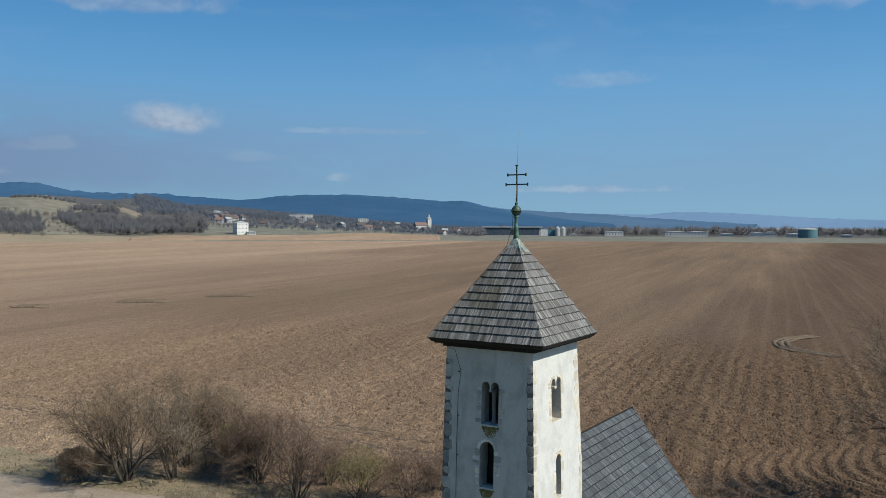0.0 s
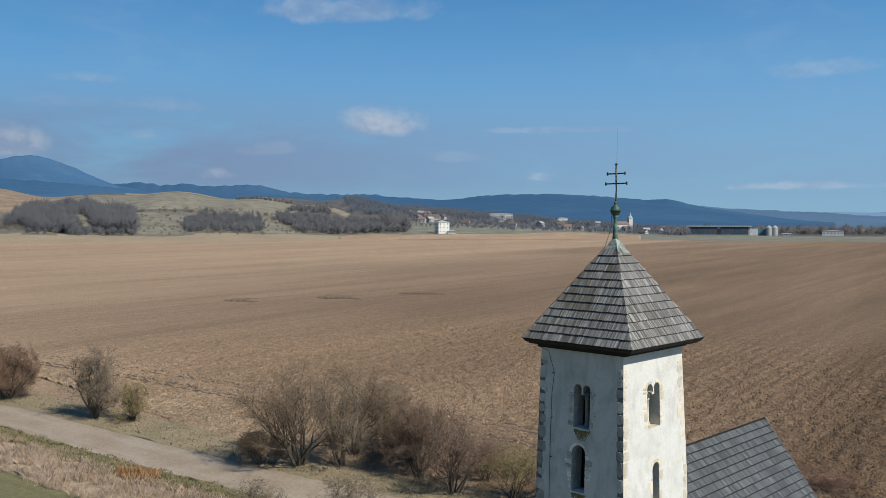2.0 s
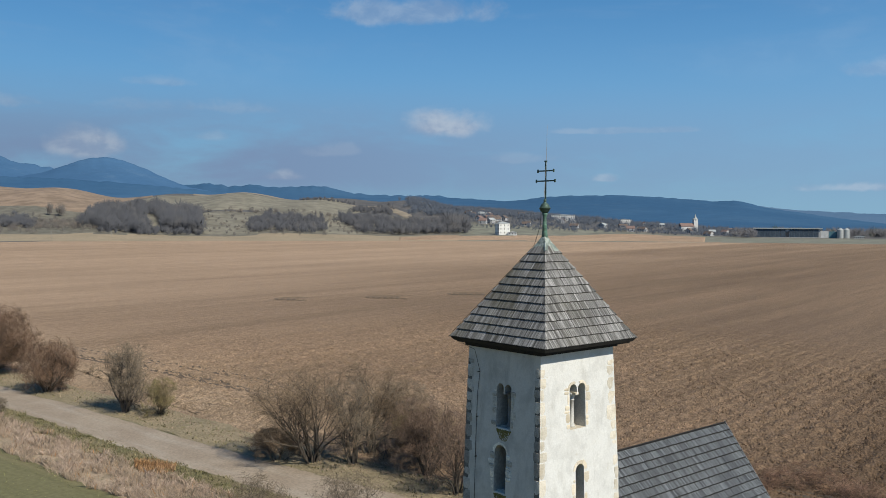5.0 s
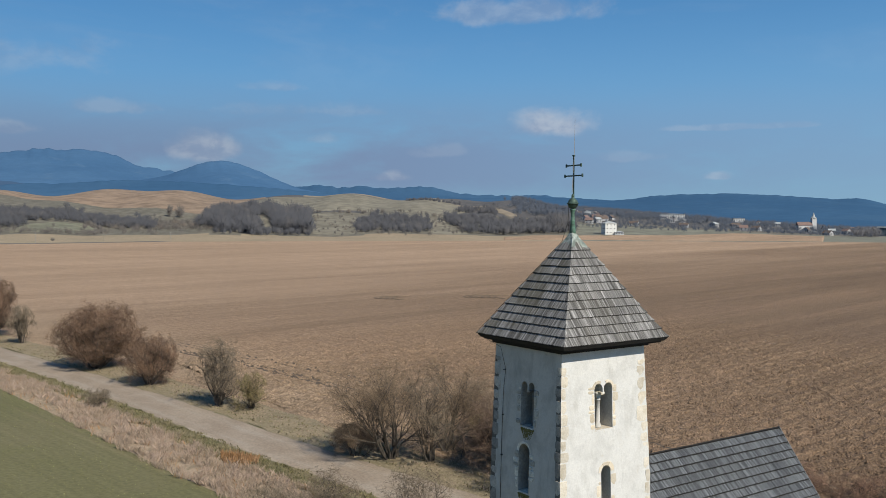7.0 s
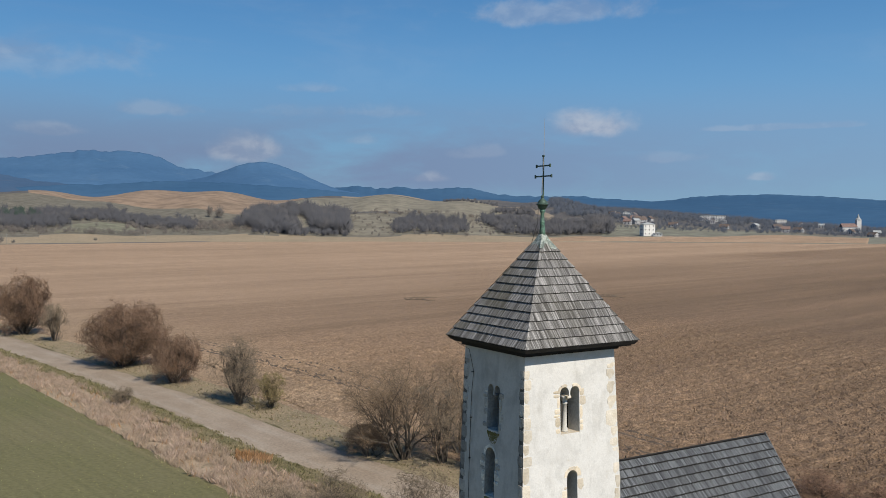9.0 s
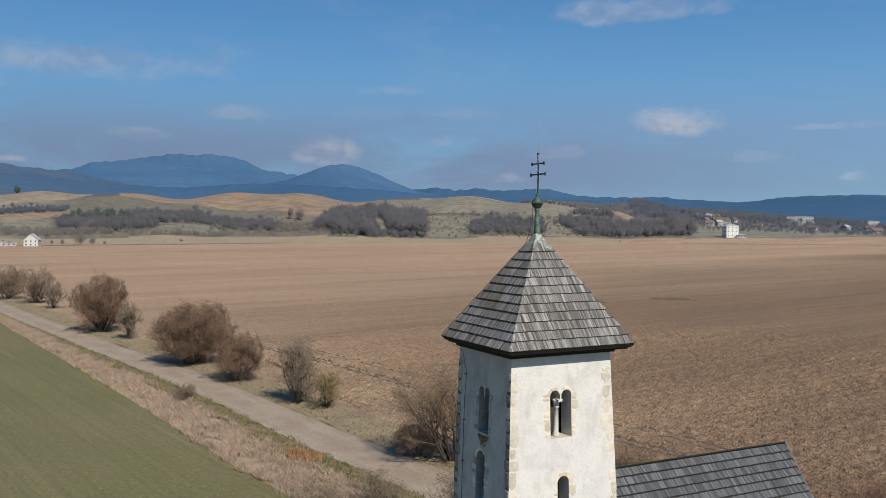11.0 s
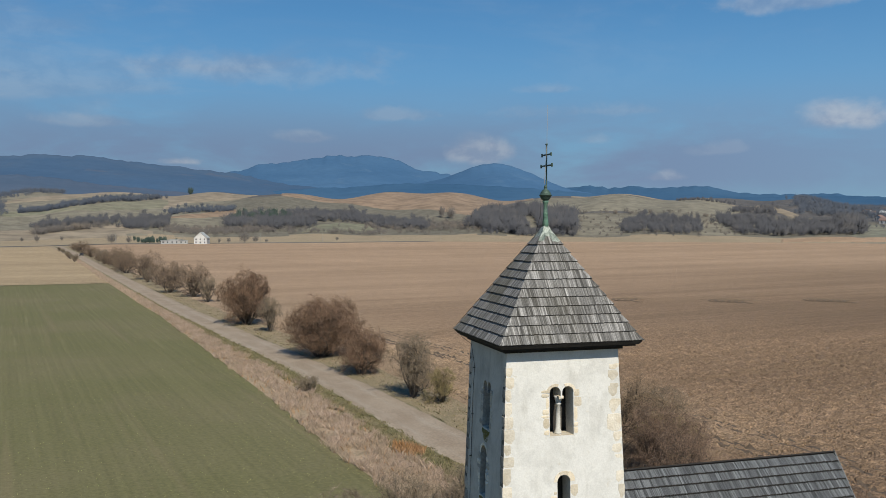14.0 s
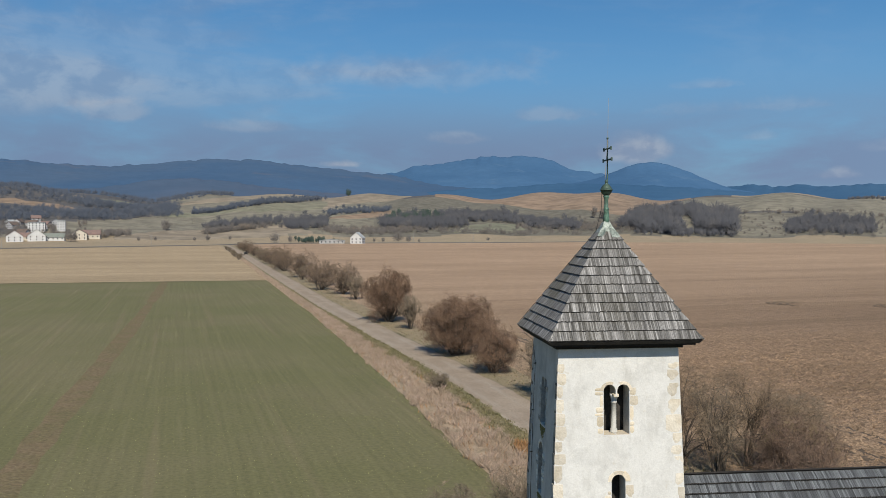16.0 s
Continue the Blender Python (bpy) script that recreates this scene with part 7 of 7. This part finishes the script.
hedge_proto = [shrub("shrub", "round brown bare shrub beside the track", "shrub", -5.2, 186.0, 7.2, 8.0, 11, 2, "far_twig", 120, 0.028, 7, HEDGE),
               shrub("shrub", "reddish bare shrub beside the track", "shrub", -10.0, 216.0, 6.6, 7.8, 10, 2, "far_twig", 121, 0.028, 7, HEDGE),
               shrub("shrub", "grey bare shrub beside the track", "shrub", -2.6, 171.5, 5.2, 4.6, 8, 2, "grey_twig", 122, 0.024, 7, HEDGE)]
for y in (200, 229, 242, 254, 292, 304, 316, 328, 340, 353, 366, 380, 395, 410, 430, 448, 470, 500, 540, 580):
    k = hedge_proto[row.randrange(3)]
    c = copy_thing(k, pose(float(track_x(y)) + row.uniform(3.8, 6.4), y, 0, 0, 0, row.uniform(0, 360)))
    s = row.uniform(0.7, 1.15)
    c.scale = (s, s, s * row.uniform(0.85, 1.1))
for y in (395, 410, 430, 455, 470, 520, 560):
    c = copy_thing(hedge_proto[2], pose(float(track_x(y)) - row.uniform(4.5, 6.5), y, 0, 0, 0, row.uniform(0, 360)))
    c.scale = (0.6, 0.6, 0.55)
# low growth in the reed bank and in front of the church
for i, (x, y, h, w) in enumerate(((-0.5, 25.5, 2.4, 3.6), (3.2, 26.5, 2.8, 4.0), (7.0, 27.5, 2.6, 3.6), (10.2, 23.5, 3.0, 4.2), (3.6, 66.0, 1.6, 2.4))):
    shrub("shrub", "low bare grey scrub at the edge of the reeds", "shrub", x, y, h, w, 12, 2, "grey_twig", 140 + i, 0.008, 9, "scrub in the reed bank")
for i, (x, y, h, w) in enumerate(((34.5, 13.0, 1.4, 4.0), (37.6, 10.6, 1.3, 4.6), (33.5, 16.0, 1.5, 3.6), (36.5, 8.0, 1.1, 3.6))):
    shrub("shrub", "low reddish bramble scrub at the field edge", "shrub", x, y, h, w, 14, 2, "bramble", 160 + i, 0.007, 8, "brambles east of the nave")
shrub("tree", "large bare tree with dark spreading limbs", "tree", 35.2, -9.8, 11.2, 12.0, 5, 3, "grey_twig", 181, 0.010, 9, "", 0.05, False, 0.5)
shrub("tree", "bare tree at the edge of the field", "tree", 42.0, -14.0, 8.0, 9.0, 3, 3, "red_twig", 182, 0.010, 6, "", 0.0, False, 0.5)


# ---- reeds, grass, crop tufts ----
def blades(name, label, xs, ys, z, tall, wide, material, seed, lean=0.35):
    rng = np.random.default_rng(seed)
    n = len(xs)
    h = tall * (0.55 + 0.6 * rng.random(n))
    a, b = rng.random(n) * math.pi, rng.random(n) * 2 * math.pi
    l = lean * h * (0.3 + rng.random(n))
    w = wide * (0.6 + 0.8 * rng.random(n))
    p = np.stack([xs, ys, np.full(n, z)], -1)
    s = np.stack([np.cos(a) * w, np.sin(a) * w, np.zeros(n)], -1)
    mid = p + np.stack([np.cos(b) * l * 0.3, np.sin(b) * l * 0.3, h * 0.6], -1)
    tip = p + np.stack([np.cos(b) * l, np.sin(b) * l, h], -1)
    v = np.stack([p - s, p + s, mid + s * 0.8, tip, mid - s * 0.8], 1).reshape(-1, 3)
    f = np.arange(5 * n).reshape(-1, 5)
    tagged(new(name, fast_mesh(name, v, f, material)), label, "grass", kind="stuff")


def along_track(count, y0, y1, o0, o1, seed, power=1.0, clump=True):
    rng = np.random.default_rng(seed)
    y = y0 + (y1 - y0) * rng.random(count) ** power
    o = o0 + (o1 - o0) * rng.random(count)
    if clump:
        y, o = y + 0.5 * np.sin(o * 5 + y * 1.3), o + 0.4 * np.sin(y * 1.7) * np.sin(o * 3)
    return track_x(y) + o, y


def in_strip(count, y0, y1, left, right, seed, power=1.0):
    """Places between two lines beside the track, in drifts."""
    rng = np.random.default_rng(seed)
    y = y0 + (y1 - y0) * rng.random(count) ** power
    a, b = left(y), right(y)
    x = a + (b - a) * rng.random(count)
    return x + 0.35 * np.sin(y * 1.7) * np.sin(x * 3), y + 0.4 * np.sin(x * 5 + y * 1.3)


x, y = in_strip(100000, 18, 175, lambda y: crop_edge(y) - 0.1, lambda y: reed_edge(y) + 0.2, 201, 1.4)
bare = np.sin(y * 0.55 + 3 * np.sin(y * 0.13)) + np.sin(x * 2.1 + y * 0.31) < 1.1
x, y = x[bare], y[bare]
blades("reeds", "tall dry pinkish reeds leaning beside the track", x, y, -0.05, 0.62, 0.0075, MAT["reed"], 202, 0.75)
x, y = in_strip(2500, 30, 175, lambda y: crop_edge(y) - 0.2, lambda y: reed_edge(y) + 0.2, 215, 1.4)
blades("brown_reeds", "darker brown stalks among the dry reeds", x, y, -0.05, 0.6, 0.012, MAT["rust_reed"], 216, 0.5)
x, y = along_track(900, 40.2, 43.2, -4.6, -3.4, 203)
blades("rusty_reeds", "rust-coloured clump of dead grass", x, y, -0.05, 0.55, 0.02, MAT["rust_reed"], 204)
x, y = in_strip(9000, 160, 420, lambda y: crop_edge(y), lambda y: reed_edge(y), 205, 1.2)
blades("far_reeds", "band of dry reeds along the green field", x, y, -0.05, 0.8, 0.05, MAT["reed"], 206)
x, y = in_strip(26000, 18, 200, lambda y: reed_edge(y) - 0.3, lambda y: track_x(y) - 2.3, 207, 1.5)
blades("verge_grass", "short green grass on the verge", x, y, -0.02, 0.20, 0.03, MAT["tuft"], 208, 0.6)
x, y = along_track(14000, 18, 200, 3.4, 7.4, 209, 1.5)
blades("hedge_grass", "dry pale grass under the shrubs", x, y, 0.0, 0.17, 0.016, MAT["reed"], 210, 0.8)
x, y = along_track(3500, 18, 200, 2.6, 6.2, 211, 1.5)
blades("hedge_green", "green grass under the shrubs", x, y, 0.0, 0.18, 0.04, MAT["tuft"], 212, 0.6)
rg = np.random.default_rng(213)
yy = 16 + 190 * rg.random(20000) ** 1.7
xx = crop_edge(yy) - 0.3 - 110 * rg.random(20000) ** 1.6
blades("crop_tufts", "scattered yellowish tufts in the young crop", xx, yy, 0.0, 0.08, 0.020, MAT["pale_tuft"], 214, 0.9)


# ---- roof pieces, last ----
for side, p0, p1 in roof_faces():
    pick = {"s": lambda k, u: k < 7, "w": lambda k, u: False, "e": lambda k, u: False, "n": lambda k, u: False}[side]
    shingled_slope(p0, p1, APEX + Vector((0, 0, 0.02)), 12, 0.042, ROOF, MAT["shingle"], MAT["shingles"], pick, ord(side), True, 0.90)
south = Vector((NX0, NY - EAVE_Y, EAVE_Z)), Vector((NX1, NY - EAVE_Y, EAVE_Z)), Vector((NX0, NY, RZ + 0.02))
north = Vector((NX1, NY + EAVE_Y, EAVE_Z)), Vector((NX0, NY + EAVE_Y, EAVE_Z)), Vector((NX1, NY, RZ + 0.02))
shingled_slope(*south, 27, 0.048, NROOF, MAT["nave_shingle"], MAT["nave_shingles"], lambda k, u: k >= 23, 41, False, 1.0, 1.3, 0.078, 0.030, 0.006, 0.022)
shingled_slope(*north, 27, 0.085, NROOF, MAT["nave_shingle"], MAT["nave_shingles"], lambda k, u: False, 42, False, 1.0, 1.3, 0.052, 0.024, 0.005)
